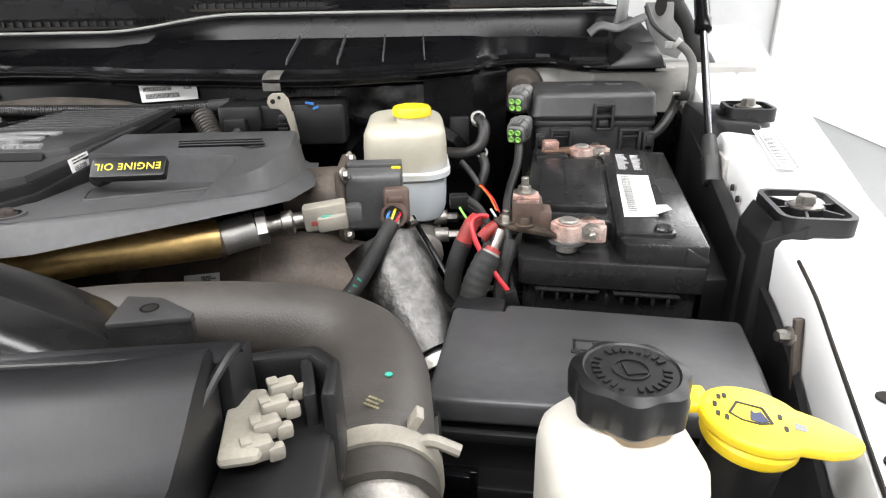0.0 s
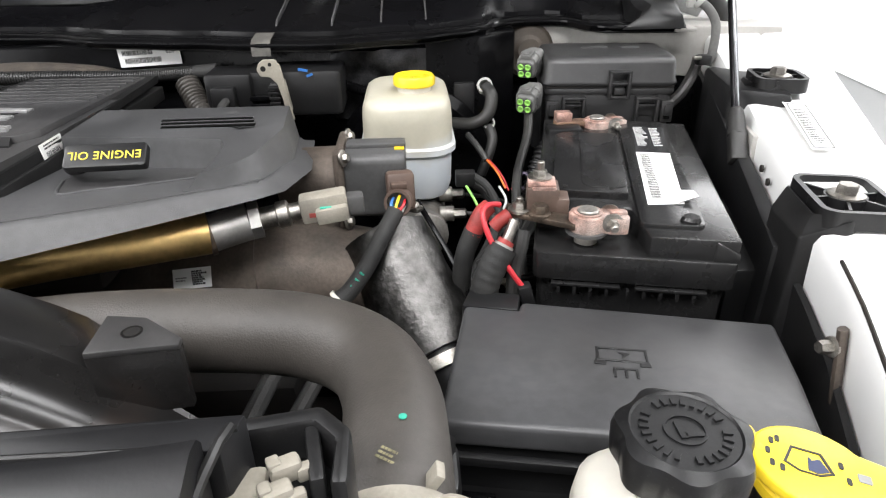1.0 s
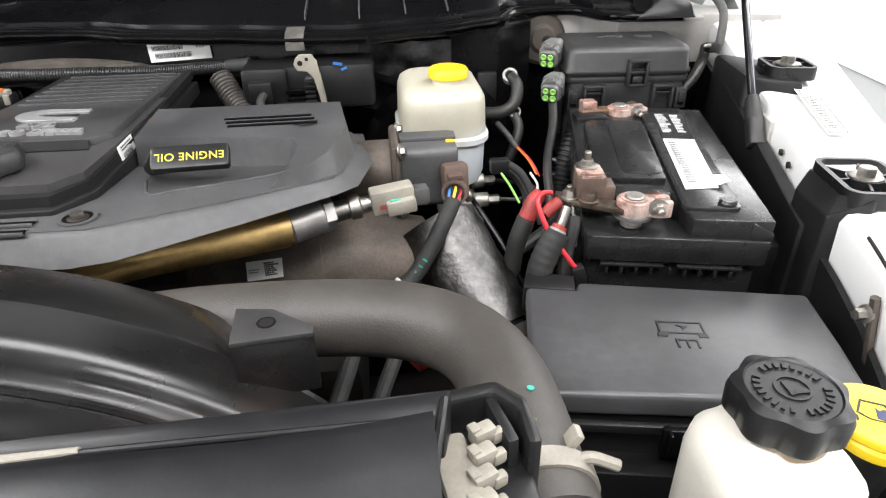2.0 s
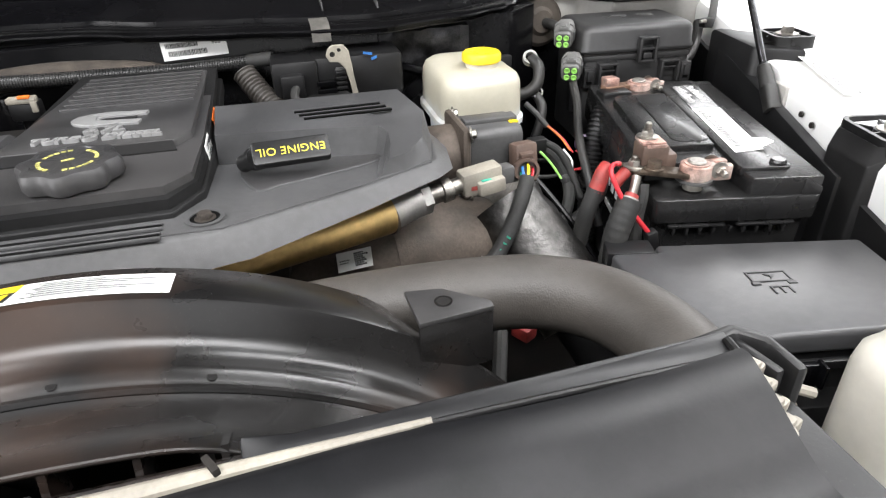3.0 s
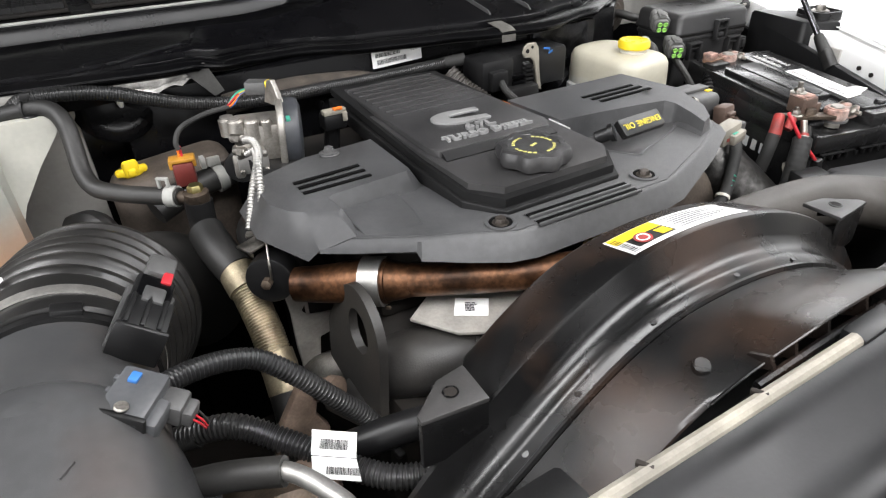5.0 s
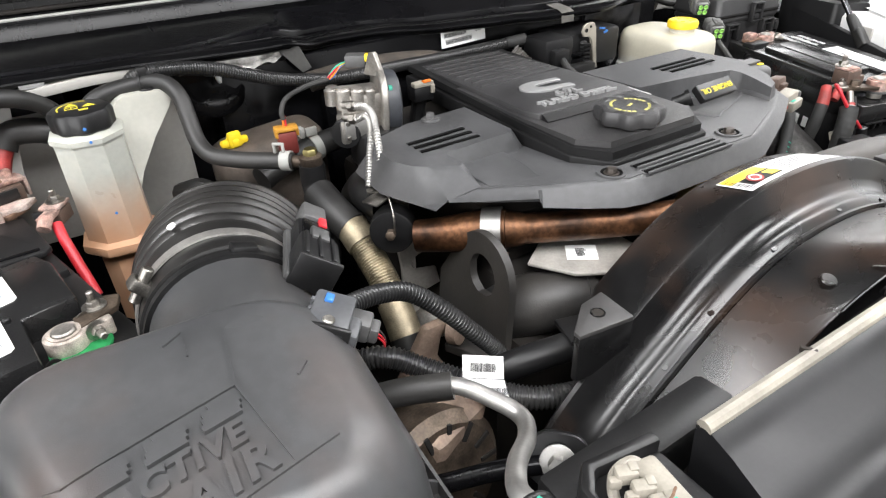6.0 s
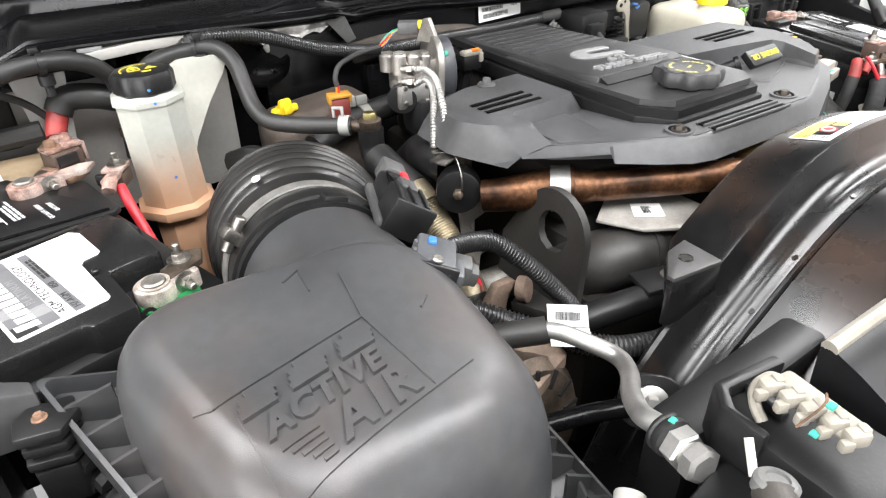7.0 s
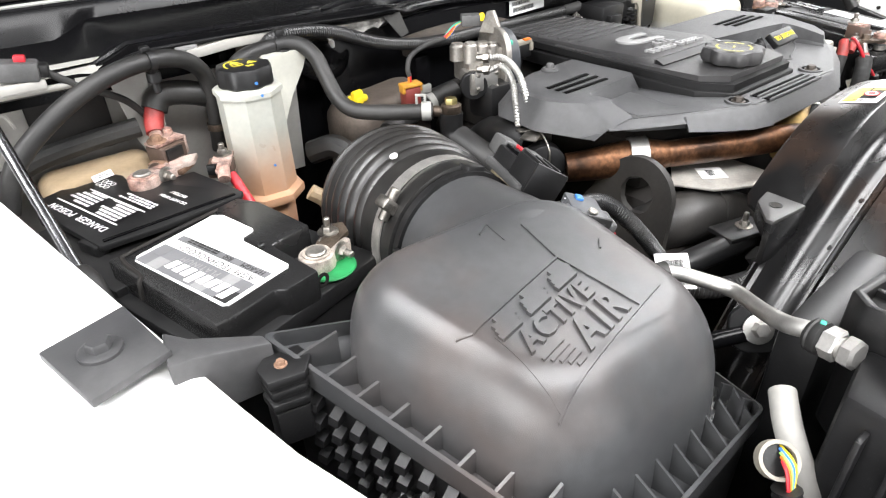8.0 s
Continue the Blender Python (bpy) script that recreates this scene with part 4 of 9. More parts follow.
part("dark_strip", loft([[Vector((x0, 0.5795, zt(0, 0.58) - 0.0012)), Vector((x1, 0.5765, zt(0, 0.58) - 0.0012)), Vector((x1 + 0.004, 0.5640, hz(0, 0.56) + 0.0012)), Vector((x0 - 0.002, 0.5660, hz(0, 0.56) + 0.0012))] if k else [Vector((x0, 0.5800, 1.266)), Vector((x1, 0.5780, 1.266)), Vector((x1 + 0.004, 0.5645, 1.266)), Vector((x0 - 0.002, 0.5665, 1.266))] for k, x0, x1 in ((0, -0.0915, 0.0455), (1, -0.0915, 0.0455))]), black, rc, "dark sloping strip below the lettering")
part("side_label", slab([(0.0742, 0.568, 1.2535), (0.0742, 0.606, 1.2535), (0.0715, 0.606, 1.2735), (0.0715, 0.568, 1.2735)], 0.0005), paper, rc, "white printed label on the side")
rcl = on_quad((0.0748, 0.568, 1.2535), (0.0748, 0.606, 1.2535), (0.0721, 0.568, 1.2735)) @ Matrix.Scale(0.78, 4)
part("label_print", bars(0.006, 0.004, 0.030, 0.012, 1, rcl @ Matrix.Translation((0, 0, 0.0008)), 61, barcode=True, fill=0.95), black_ink, rc)
part("label_print", bars(0.006, 0.018, 0.036, 0.007, 2, rcl @ Matrix.Translation((0, 0, 0.0008)), 62, fill=0.5), black_ink, rc)
part("side_label", slab([(0.0775, 0.66, 1.248), (0.0775, 0.70, 1.248), (0.0720, 0.70, 1.2690), (0.0720, 0.66, 1.2690)], 0.0005), orange, rc, "orange warning label on the side")

rco = on_quad((0.0779, 0.66, 1.248), (0.0779, 0.70, 1.248), (0.0724, 0.66, 1.2690))
part("label_print", bars(0.004, 0.004, 0.030, 0.010, 3, rco @ Matrix.Translation((0, 0, 0.0008)), 63, fill=0.5), black_ink, rc)

cap = thing("oil_filler_cap", "dark grey lobed oil filler cap with a yellow printed ring", "oil cap", (-0.0217, 0.5165, 1.2750))
wave = lambda a, r: 1 + (0.07 * math.cos(8 * a) if r > 0.026 else 0)
part("knob", lathe([(0.029, 0), (0.034, 0.002), (0.036, 0.006), (0.036, 0.014), (0.034, 0.0175), (0.028, 0.0185), (0.0255, 0.0175), (0.0, 0.0175)], 72, Matrix.Translation((0, 0, 0.001)), wave), rocker_grey, cap, local=True)
rnd = random.Random(5)
worn_yellow = M("worn_yellow_print", (0.46, 0.43, 0.13), 0.55, var=0.35, scale=180, bump=0)
cap_dust = M("dusty_grey_cap_plastic", (0.085, 0.087, 0.078), 0.5, dust=0.5, scale=60, specks=0.1, dust_color=(0.16, 0.165, 0.14))
part("cap_top", lathe([(0.0265, 0.0184), (0.0262, 0.0186), (0.0, 0.0187)], 40, Matrix.Translation((0, 0, -0.0002))), cap_dust, cap, "dusty grey printed top", local=True)
for k in range(26):
    a = radians(360 / 26 * k)
    if k % 13 not in (5, 6, 12):
        part("print_dash", box((0.0205 * math.cos(a), 0.0205 * math.sin(a), 0.0187), (0.0030, 0.0036, 0.0003), 0, rz=math.degrees(a)), worn_yellow, cap, local=True)
part("print_mark", box((0, 0, 0.0188), (0.009, 0.003, 0.0004), 0, rz=20), worn_yellow, cap, local=True)

dip = thing("oil_dipstick_handle", "black dipstick handle lettered in yellow", "dipstick", (0.14, 0.532, 1.262))
hm = pose(0.1455, 0.5335, 1.2725, 40, 0, 3)
part("grip", prism(rounded(0.066, 0.022, 0.003), -0.004, 0.005, 0.0012, 2, hm), black, dip)
part("lettering", text_bm("ENGINE OIL", 0.0105, 0.0006, hm @ pose(0.0, 0, 0.0053, 0, 0, 180), 0, 1.05), yellow_ink, dip, "yellow words")
part("stem", cyl((0.116, 0.543, 1.267), (-0.5, 0.5, -0.35), 0.008, 0.022, 14), black, dip)
part("collar", ring((0.116, 0.543, 1.267), (-0.5, 0.5, -0.35), 0.005, 0.0105, 0.005), black, dip)

# ---- fan shroud ----
CX, CZ = -0.010, 0.909


def arc_point(a, r, y):
    return Vector((CX + r * math.sin(a), y - 0.012 * math.sin(a) * 0, CZ + r * math.cos(a)))


# dusty ear tops, their colour raised above the webs so they look lit
ear_grey = M("dusty_lit_top_plastic", (0.034, 0.033, 0.033), 0.42, dust=0.35, scale=20, specks=0.06, dust_color=(0.09, 0.085, 0.08))
shroud = thing("fan_shroud", "satin black arched fan shroud over the radiator", "fan shroud", (-0.01, 0.30, 0.70))
prof = [(0.385, 0.357), (0.380, 0.361), (0.330, 0.374), (0.326, 0.3735), (0.3245, 0.371), (0.319, 0.356), (0.314, 0.350), (0.306, 0.3465), (0.301, 0.3470), (0.296, 0.3465), (0.292, 0.3430), (0.290, 0.3420), (0.2885, 0.3440), (0.286, 0.3440), (0.2845, 0.3415)]
angles = [radians(-72 + 2 * k) for k in range(70)]


def squash(a):
    """The arch falls away faster on the passenger side."""
    return 1 - 0.064 * ease((-a - 0.14) / 0.52)


def band_y(a, y):
    """The flat band on top ends at the mounting ears."""
    if y <= 0.331:
        return y
    k = 1 - 0.85 * min(1, max(0, (-a - 0.585) / 0.06 if a < 0 else (a - 0.58) / 0.16))
    return 0.331 + (y - 0.331) * k


def hump(x):
    """0 to 1 over the louvred opening in the front face."""
    return ease((x + 0.125) / 0.09) * ease((0.175 - x) / 0.10)


def front_face(a):
    """From the groove forwards: a rising lip over the opening, a falling panel beside it."""
    p = arc_point(a, 0.3415 * squash(a), 0.2835)
    h = hump(p.x)
    y1 = 0.226 - 0.016 * h
    z1 = (p.z - 0.004) * (1 - h) + (1.2800 - 0.9 * (p.x - 0.022) ** 2) * h
    out = []
    for f in (0.0, 0.25, 0.5, 0.75, 0.93, 1.0):
        g = f * f * (3 - 2 * f) * 0.55 + f * 0.45
        out.append(Vector((p.x, p.y + (y1 - p.y) * f, p.z + (z1 - p.z) * g)))
    out.append(Vector((p.x, y1 - 0.0012, z1 - 0.0012)))
    out.append(Vector((p.x, y1, z1 - 0.0040)))
    out += [Vector((q.x, q.y + 0.001, q.z - 0.0045)) for q in (out[4], out[3], out[2], out[1], out[0])]
    return out


inner = [(0.2850, 0.3370), (0.320, 0.342), (0.360, 0.350)]
part("arch", loft([[arc_point(a, r * squash(a), band_y(a, y)) for y, r in prof + inner] for a in angles]), shroud_mat, shroud)
part("front_face", loft([front_face(a) for a in angles if -0.95 < a < 0.95]), shroud_mat, shroud, "front face with a rising lip")
part("back_plate", loft([[arc_point(a, r * squash(a), y) for y, r in ((0.345, 0.345), (0.345, 0.29), (0.338, 0.29), (0.338, 0.345))] for a in angles]), shroud_mat, shroud)
for x, l in ((-0.070, 0.010), (-0.0465, 0.016), (-0.0125, 0.018), (0.031, 0.018), (0.066, 0.016), (0.100, 0.012)):
    z1 = 1.2775 - 0.9 * (x - 0.022) ** 2
    part("rib", loft([[Vector((x + d, 0.2118, z1 - 0.002)), Vector((x + d, 0.2260, z1 - 0.009)), Vector((x + d, 0.2260, z1 - l - 0.01)), Vector((x + d, 0.2070, z1 - l))] for d in (-0.0016, 0.0016)]), shroud_mat, shroud, "thin moulded rib")
part("sill", tube([(-0.085, 0.2075, 1.2535), (0.0, 0.2065, 1.2615), (0.12, 0.2055, 1.2640)], 0.0035, 8, 5), shroud_mat, shroud)
part("lip_edge", tube([front_face(a)[6] + Vector((0, 0, 0.0008)) for a in angles if -0.30 < a < 0.42], 0.0013, 8, 2), shroud_mat, shroud, "worn grey edge of the lip")
part("boss", cyl((-0.0900, 0.2440, 1.2420), (-0.1, -0.3, 1), 0.0065, 0.006, 20), shroud_mat, shroud)
for sx in (1, -1):
    z = 1.229 if sx > 0 else 1.214
    top = [(0.208, 0.3205), (0.206, 0.360), (0.232, 0.356), (0.2605, 0.333), (0.2605, 0.3260)]
    ear = part("mounting_ear", prism([(sx * x, y) for x, y in top], z - 0.0045, z, 0.0012), ear_grey, shroud, "thin triangular ear with a bolt hole")
    part("web", prism([(sx * x, y) for x, y in ((0.208, 0.3210), (0.2603, 0.3265), (0.2603, 0.3325), (0.2575, 0.3325), (0.2570, 0.3290), (0.208, 0.3240))], lambda x, y: z - 0.048, z - 0.003, 0.0008), shroud_mat, ear)
    part("web", prism([(sx * x, y) for x, y in ((0.2575, 0.332), (0.2603, 0.333), (0.232, 0.356), (0.229, 0.354))], z - 0.020, z - 0.003, 0.0006), shroud_mat, ear)
    part("hole", ring((sx * 0.229, 0.340, z - 0.0008), (0, 0, 1), 0.0048, 0.0062, 0.0014), shroud_mat, ear)
    part("hole", cyl((sx * 0.229, 0.340, z - 0.0002), (0, 0, 1), 0.0049, 0.0006, 16, 0), dark_void, ear, "dark bolt hole")
for a in (-35, -25, -12, 3, 16):
    part("rivet", cyl(arc_point(radians(a), 0.3445 * squash(radians(a)), 0.2935), (math.sin(radians(a)), -0.2, math.cos(radians(a))), 0.0028, 0.0006, 12, 0.0002), shroud_mat, shroud)


def arc_patch(a0, a1, y0, y1, lift=0.0004, r_of=None):
    bm = bmesh.new()
    n = 10
    grid = [[bm.verts.new(arc_point(a0 + (a1 - a0) * i / n, 0.3738 - (y - 0.331) * 0.26 + lift, y)) for i in range(n + 1)] for y in (y0, y1)]
    for i in range(n):
        bm.faces.new((grid[0][i], grid[0][i + 1], grid[1][i + 1], grid[1][i]))
    return bm


sk = thing("fan_warning_sticker", "white, yellow and black fan warning sticker on the shroud", "sticker", (0, 0.34, 1.28))
A = lambda x: math.asin((x - CX) / 0.374)
part("paper", arc_patch(A(-0.068), A(0.067), 0.3315, 0.367), paper, sk)
part("yellow_band", arc_patch(A(-0.066), A(-0.017), 0.353, 0.366, 0.0008), yellow, sk)
part("black_field", arc_patch(A(-0.057), A(-0.017), 0.337, 0.353, 0.0008), black_ink, sk)
part("yellow_field", arc_patch(A(-0.030), A(-0.019), 0.339, 0.350, 0.0011), yellow, sk)
c0 = arc_point(A(-0.046), 0.3752 - 0.004, 0.345)
part("red_disc", cyl(c0 + Vector((0, 0, 0.0011)), (A(-0.046), 0.12, 1), 0.0075, 0.0005, 20, 0), red, sk)
part("white_ring", ring(c0 + Vector((0, 0, 0.0014)), (A(-0.046), 0.12, 1), 0.0042, 0.0055, 0.0005), paper, sk)
for k in range(11):
    part("barcode_bar", arc_patch(A(-0.0655), A(-0.059), 0.334 + k * 0.0026, 0.335 + k * 0.0026 + 0.0003 * (k % 3), 0.0009), black_ink, sk)
for k in range(7):
    part("print_bar", arc_patch(A(-0.010 + 0.004 * (k % 2)), A(0.03 + 0.028 * ((k * 7) % 3) / 2), 0.338 + k * 0.0038, 0.3395 + k * 0.0038, 0.0009), grey_ink, sk)

# radiator top, foam strip and front closing panel
rad = thing("radiator", "black plastic radiator top tank", "radiator", (0.03, 0.26, 0.8))
part("tank", prism([(-0.35, 0.232), (0.42, 0.256), (0.42, 0.295), (-0.35, 0.268)], 0.75, 1.178, 0.006), black, rad)
part("tank", prism([(0.17, 0.256), (0.40, 0.262), (0.42, 0.285), (0.2, 0.280)], 1.10, 1.192, 0.005), black, rad)
part("foam_strip", join(tube([(-0.285, 0.2010, 1.2452), (-0.15, 0.1965, 1.2570), (-0.0125, 0.1925, 1.2685)], 0.0052, 10, 6), tube([(0.0315, 0.1915, 1.2722), (0.10, 0.1905, 1.2772), (0.185, 0.1885, 1.2830)], 0.0050, 10, 6, r_end=0.0016)), cream, rad, "dirty cream foam strip")
part("strip_block", box((0.0095, 0.1945, 1.2660), (0.043, 0.016, 0.014), 0.001, ry=-5), black, rad, "black moulded block in the foam strip")
for x in (-0.19, -0.10, 0.098):
    part("strip_notch", box((x, 0.1945 - 0.03 * x, 1.2728 + 0.0850 * x), (0.003, 0.010, 0.004), 0.0006, rz=30, ry=-5), dark_void, rad)
part("top_strip", prism([(0.108, 0.1960), (0.330, 0.1880), (0.335, 0.2060), (0.130, 0.2010), (0.108, 0.2050)], 1.20, lambda x, y: 1.2730 + 0.040 * (x - 0.1) if y < 0.199 else 1.2800 + 0.01 * (x - 0.1), 0.0015), panel_mat, rad, "flat black strip behind the foam")

panel = thing("radiator_closing_panel", "long satin black closing panel in front of the radiator", "closing panel", (0.0, 0.1, 1.2))
rings = []
for i in range(25):
    x = -0.285 + i * (0.325 + 0.285) / 24
    e = max(0, (x - 0.24) / 0.09) if x > 0.24 else 0
    zc = 1.2440 + 0.0850 * (x + 0.285) - 0.06 * max(0, x - 0.17) + 0.006 * e * e
    yr = 0.1925 - 0.036 * x + 0.003 * e
    prof = [(yr, zc - 0.05), (yr + 0.003, zc - 0.004), (yr, zc), (yr - 0.006, zc + 0.001), (yr - 0.022, zc - 0.005), (yr - 0.040, zc - 0.014), (yr - 0.055, zc - 0.020), (yr - 0.070, zc - 0.020), (yr - 0.085, zc - 0.014), (yr - 0.096, zc - 0.0115), (yr - 0.110, zc - 0.0135), (-0.10, zc - 0.035), (-0.30, zc - 0.03), (-0.36, zc - 0.10), (-0.36, zc - 0.2), (-0.3, zc - 0.2), (0.0, zc - 0.06)]
    rings.append([Vector((x, a, z)) for a, z in prof])
part("panel", loft(rings), panel_mat, panel)
part("end_flange", tube([(0.326, 0.20, 1.225), (0.331, 0.198, 1.283), (0.318, 0.14, 1.262), (0.322, 0.08, 1.25)], 0.0022, 8, 5), black, panel)
part("front_lip", tube([(-0.285, 0.2045, 1.2425), (0.0, 0.1945, 1.2667), (0.17, 0.1885, 1.2812), (0.31, 0.1855, 1.2855)], 0.0016, 8, 5), black, panel)


def end_bracket(name, s, x, z, w):
    """Moulded end block beside the closing panel with a stack of cream retaining clips."""
    br = thing(name, "black moulded cooler end bracket with cream retaining clips", "bracket", (s * x, 0.2, 1.1), group="cooler end brackets")
    part("block", prism([(s * (x + 0.003), 0.215), (s * (x + w - 0.016), 0.222), (s * (x + w - 0.002), 0.205), (s * (x + w), 0.10), (s * (x + 0.003), 0.06)], z - 0.14, z - 0.02, 0.005), black, br)
    zw = z if s > 0 else z - 0.012
    part("wall", prism([(s * (x + 0.003), 0.222), (s * (x + w - 0.013), 0.228), (s * (x + w), 0.214), (s * (x + w + 0.001), 0.186), (s * (x + w - 0.006), 0.186), (s * (x + w - 0.006), 0.208), (s * (x + w - 0.016), 0.219), (s * (x + 0.003), 0.213)], z - 0.05, zw, 0.003), black, br)
    part("web", box((s * (x + 0.036), 0.205, zw - 0.014), (0.006, 0.03, 0.022), 0.002, rz=s * 12), black, br)
    out, up = (0.0, 0.0) if s > 0 else (0.026, 0.012)
    part("clip_plate", box((s * (x + 0.013 + out), 0.180, z - 0.010 + up), (0.017, 0.046, 0.006), 0.003, rz=s * 8), cream, br, "cream plastic retaining plate")
    for k in range(4 if s > 0 else 5):
        cx, cz = x + 0.026 + out - 0.0015 * k, z - 0.005 + up - (0.002 if s > 0 else 0.0008) * k
        part("clip", join(box((s * cx, 0.198 - 0.0105 * k, cz), (0.012, 0.008, 0.009), 0.002, rz=s * 25), box((s * (cx + 0.007), 0.1985 - 0.0105 * k, cz - 0.002), (0.007, 0.005, 0.007), 0.0015, rz=s * 25), box((s * (cx - 0.004), 0.1975 - 0.0105 * k, cz + 0.004), (0.005, 0.006, 0.003), 0.001, rz=s * 25)), cream, br, "cream moulded clip")
    return br


end_bracket("cooler_end_bracket", 1, 0.322, 1.266, 0.050)
eb = end_bracket("cooler_end_bracket", -1, 0.300, 1.248, 0.066)
part("hook", tube([(-0.336, 0.199, 1.248), (-0.340, 0.205, 1.250), (-0.350, 0.206, 1.247), (-0.356, 0.201, 1.242), (-0.358, 0.194, 1.236)], 0.0032, 8, 5, flat=1.0), cream, eb, "curved cream hose retainer")
part("cable_tie", tube([(-0.342, 0.176, 1.262), (-0.352, 0.172, 1.264), (-0.364, 0.176, 1.252)], 0.0008, 6, 5), rust, eb, "brown tie wire")
part("paint_dot", box((-0.3500, 0.1695, 1.2640), (0.005, 0.004, 0.002), 0.0005), teal, eb)
part("paint_dot", box((-0.3590, 0.1690, 1.2505), (0.004, 0.004, 0.002), 0.0005), teal, eb)
faded_ink = M("faded_yellow_ink", (0.20, 0.185, 0.10), 0.6, var=0.4, scale=200, bump=0)

# ---- driver's side ----
# charge-air hose with clamp
hose = thing("charge_air_hose", "thick brown-grey silicone charge air hose with a spring clamp", "hose", (0.3, 0.36, 1.10))
part("hose", tube([(0.06, 0.425, 1.165), (0.16, 0.415, 1.178), (0.25, 0.407, 1.182), (0.318, 0.397, 1.181), (0.362, 0.370, 1.180), (0.381, 0.325, 1.184), (0.385, 0.275, 1.186), (0.386, 0.225, 1.180)], 0.0305, 28, 8), hose_mat, hose)
part("cuff", tube([(0.383, 0.245, 1.184), (0.386, 0.205, 1.178)], 0.0325, 28, 4), hose_mat, hose)
cl = part("clamp", ring((0.3845, 0.232, 1.1815), (0.02, -1, -0.12), 0.0318, 0.0350, 0.012, 32), cream, hose, "pale spring clamp band")
part("clamp_tab", tube([(0.407, 0.226, 1.204), (0.414, 0.225, 1.206), (0.428, 0.222, 1.201)], 0.0035, 8, 4), cream, cl)
part("clamp_tab", box((0.404, 0.234, 1.211), (0.005, 0.010, 0.016), 0.001, ry=30), cream, cl)
part("pipe_stub", tube([(0.385, 0.215, 1.179), (0.388, 0.16, 1.165), (0.392, 0.08, 1.14)], 0.028, 24, 5), cast, hose, "dull aluminium cooler pipe")
part("paint_dot", lathe([(0.0022, 0), (0.0022, 0.0006)], 14, aim((0.3900, 0.271, 1.2165), (0.05, 0.05, 1))), teal, hose)
part("print", bars(0, 0, 0.014, 0.008, 3, aim((0.376, 0.246, 1.2150), (-0.1, -0.15, 1)), 3), faded_ink, hose, "faded yellow printed marks")

# power steering reservoir and washer filler
ps = thing("power_steering_reservoir", "milky white power steering reservoir with a black lobed cap", "fluid reservoir", (0.512, 0.219, 1.03))
sec = [(0.040, 0.0), (0.043, 0.08), (0.0435, 0.168), (0.0415, 0.180), (0.035, 0.188), (0.025, 0.192), (0.022, 0.196)]
rings = []
for r, z in sec:
    rings.append([Vector((x - 0.004, y - 0.008 * (r > 0.03), z)) for x, y in rounded(2 * r * 0.90, 2 * r * 0.90, r * 0.55, 5)])
part("tank", loft(rings), off_white, ps, local=True)
part("neck", lathe([(0.022, 0.185), (0.024, 0.192), (0.024, 0.204)], 28), amber, ps, "yellowed filler neck", local=True)
wave7 = lambda a, r: 1 + (0.06 * math.cos(7 * a) if r > 0.0255 else 0)
pc = part("cap", lathe([(0.026, 0.198), (0.0285, 0.201), (0.0290, 0.214), (0.0278, 0.2185), (0.0235, 0.2205), (0.0225, 0.2195), (0.0, 0.2195)], 84, None, wave7), black, ps, "black ribbed screw cap", local=True)
part("raised_ring", ring((0, 0, 0.2190), (0, 0, 1), 0.0080, 0.0092, 0.0014), black, pc, local=True)
for k in range(26):
    a = radians(360 / 26 * k + 3)
    if k % 9:
        part("raised_mark", box((0.0172 * math.cos(a), 0.0172 * math.sin(a), 0.2200), (0.0040, 0.0021, 0.0014), 0, rz=math.degrees(a)), black, pc, local=True)
part("raised_icon", join(box((-0.002, 0, 0.2198), (0.003, 0.010, 0.0014), 0), box((0.003, -0.003, 0.2198), (0.008, 0.003, 0.0014), 0)), black, pc, local=True)

ws = thing("washer_filler", "yellow flip cap on a black washer fluid filler neck", "washer filler", (0.612, 0.236, 1.05))
wm = pose(0.592, 0.238, 1.200, 2, 6, -22) @ Matrix.Scale(0.76, 4)
disc = [(0.039 * math.cos(a), 0.034 * math.sin(a)) for a in (radians(40 + 10 * k) for k in range(29))] + [(0.050, -0.018), (0.064, -0.010), (0.072, -0.002), (0.072, 0.006), (0.060, 0.013), (0.045, 0.019)]
wc = part("cap", prism(disc, -0.005, 0.004, 0.0025, 3, wm), yellow, ws, "yellow flip cap with thumb tab")
part("cap_skirt", lathe([(0.0335, -0.017), (0.0350, -0.014), (0.0350, -0.008), (0.0325, -0.005)], 32, wm), yellow, ws)
part("neck", lathe([(0.028, -0.15), (0.029, -0.03), (0.032, -0.018), (0.0305, -0.012)], 28, wm), black, ws, "black filler neck")
part("hinge", box((wm @ Vector((-0.042, 0.008, -0.001))), (0.018, 0.02, 0.006), 0.002), yellow, ws)
fan = [(-0.015, -0.004), (-0.009, 0.012), (0.010, 0.012), (0.016, -0.004), (0.007, -0.009), (-0.006, -0.009)]
part("icon_outline", join(*[prism([(fan[i][0] - 0.004, fan[i][1]), (fan[(i + 1) % 6][0] - 0.004, fan[(i + 1) % 6][1]), (fan[(i + 1) % 6][0] * 0.86 - 0.004, fan[(i + 1) % 6][1] * 0.86), (fan[i][0] * 0.86 - 0.004, fan[i][1] * 0.86)], 0.0040, 0.0046, 0, 1, wm) for i in range(6)]), black_ink, wc, "black windscreen washer symbol")
part("icon_fill", prism([(-0.004, -0.006), (0.002, -0.007), (0.009, -0.003), (0.004, 0.006), (-0.001, 0.003), (-0.003, 0.006)], 0.0041, 0.0046, 0, 1, wm), M("navy_ink", (0.02, 0.03, 0.09), 0.5, var=0.1, bump=0), wc)
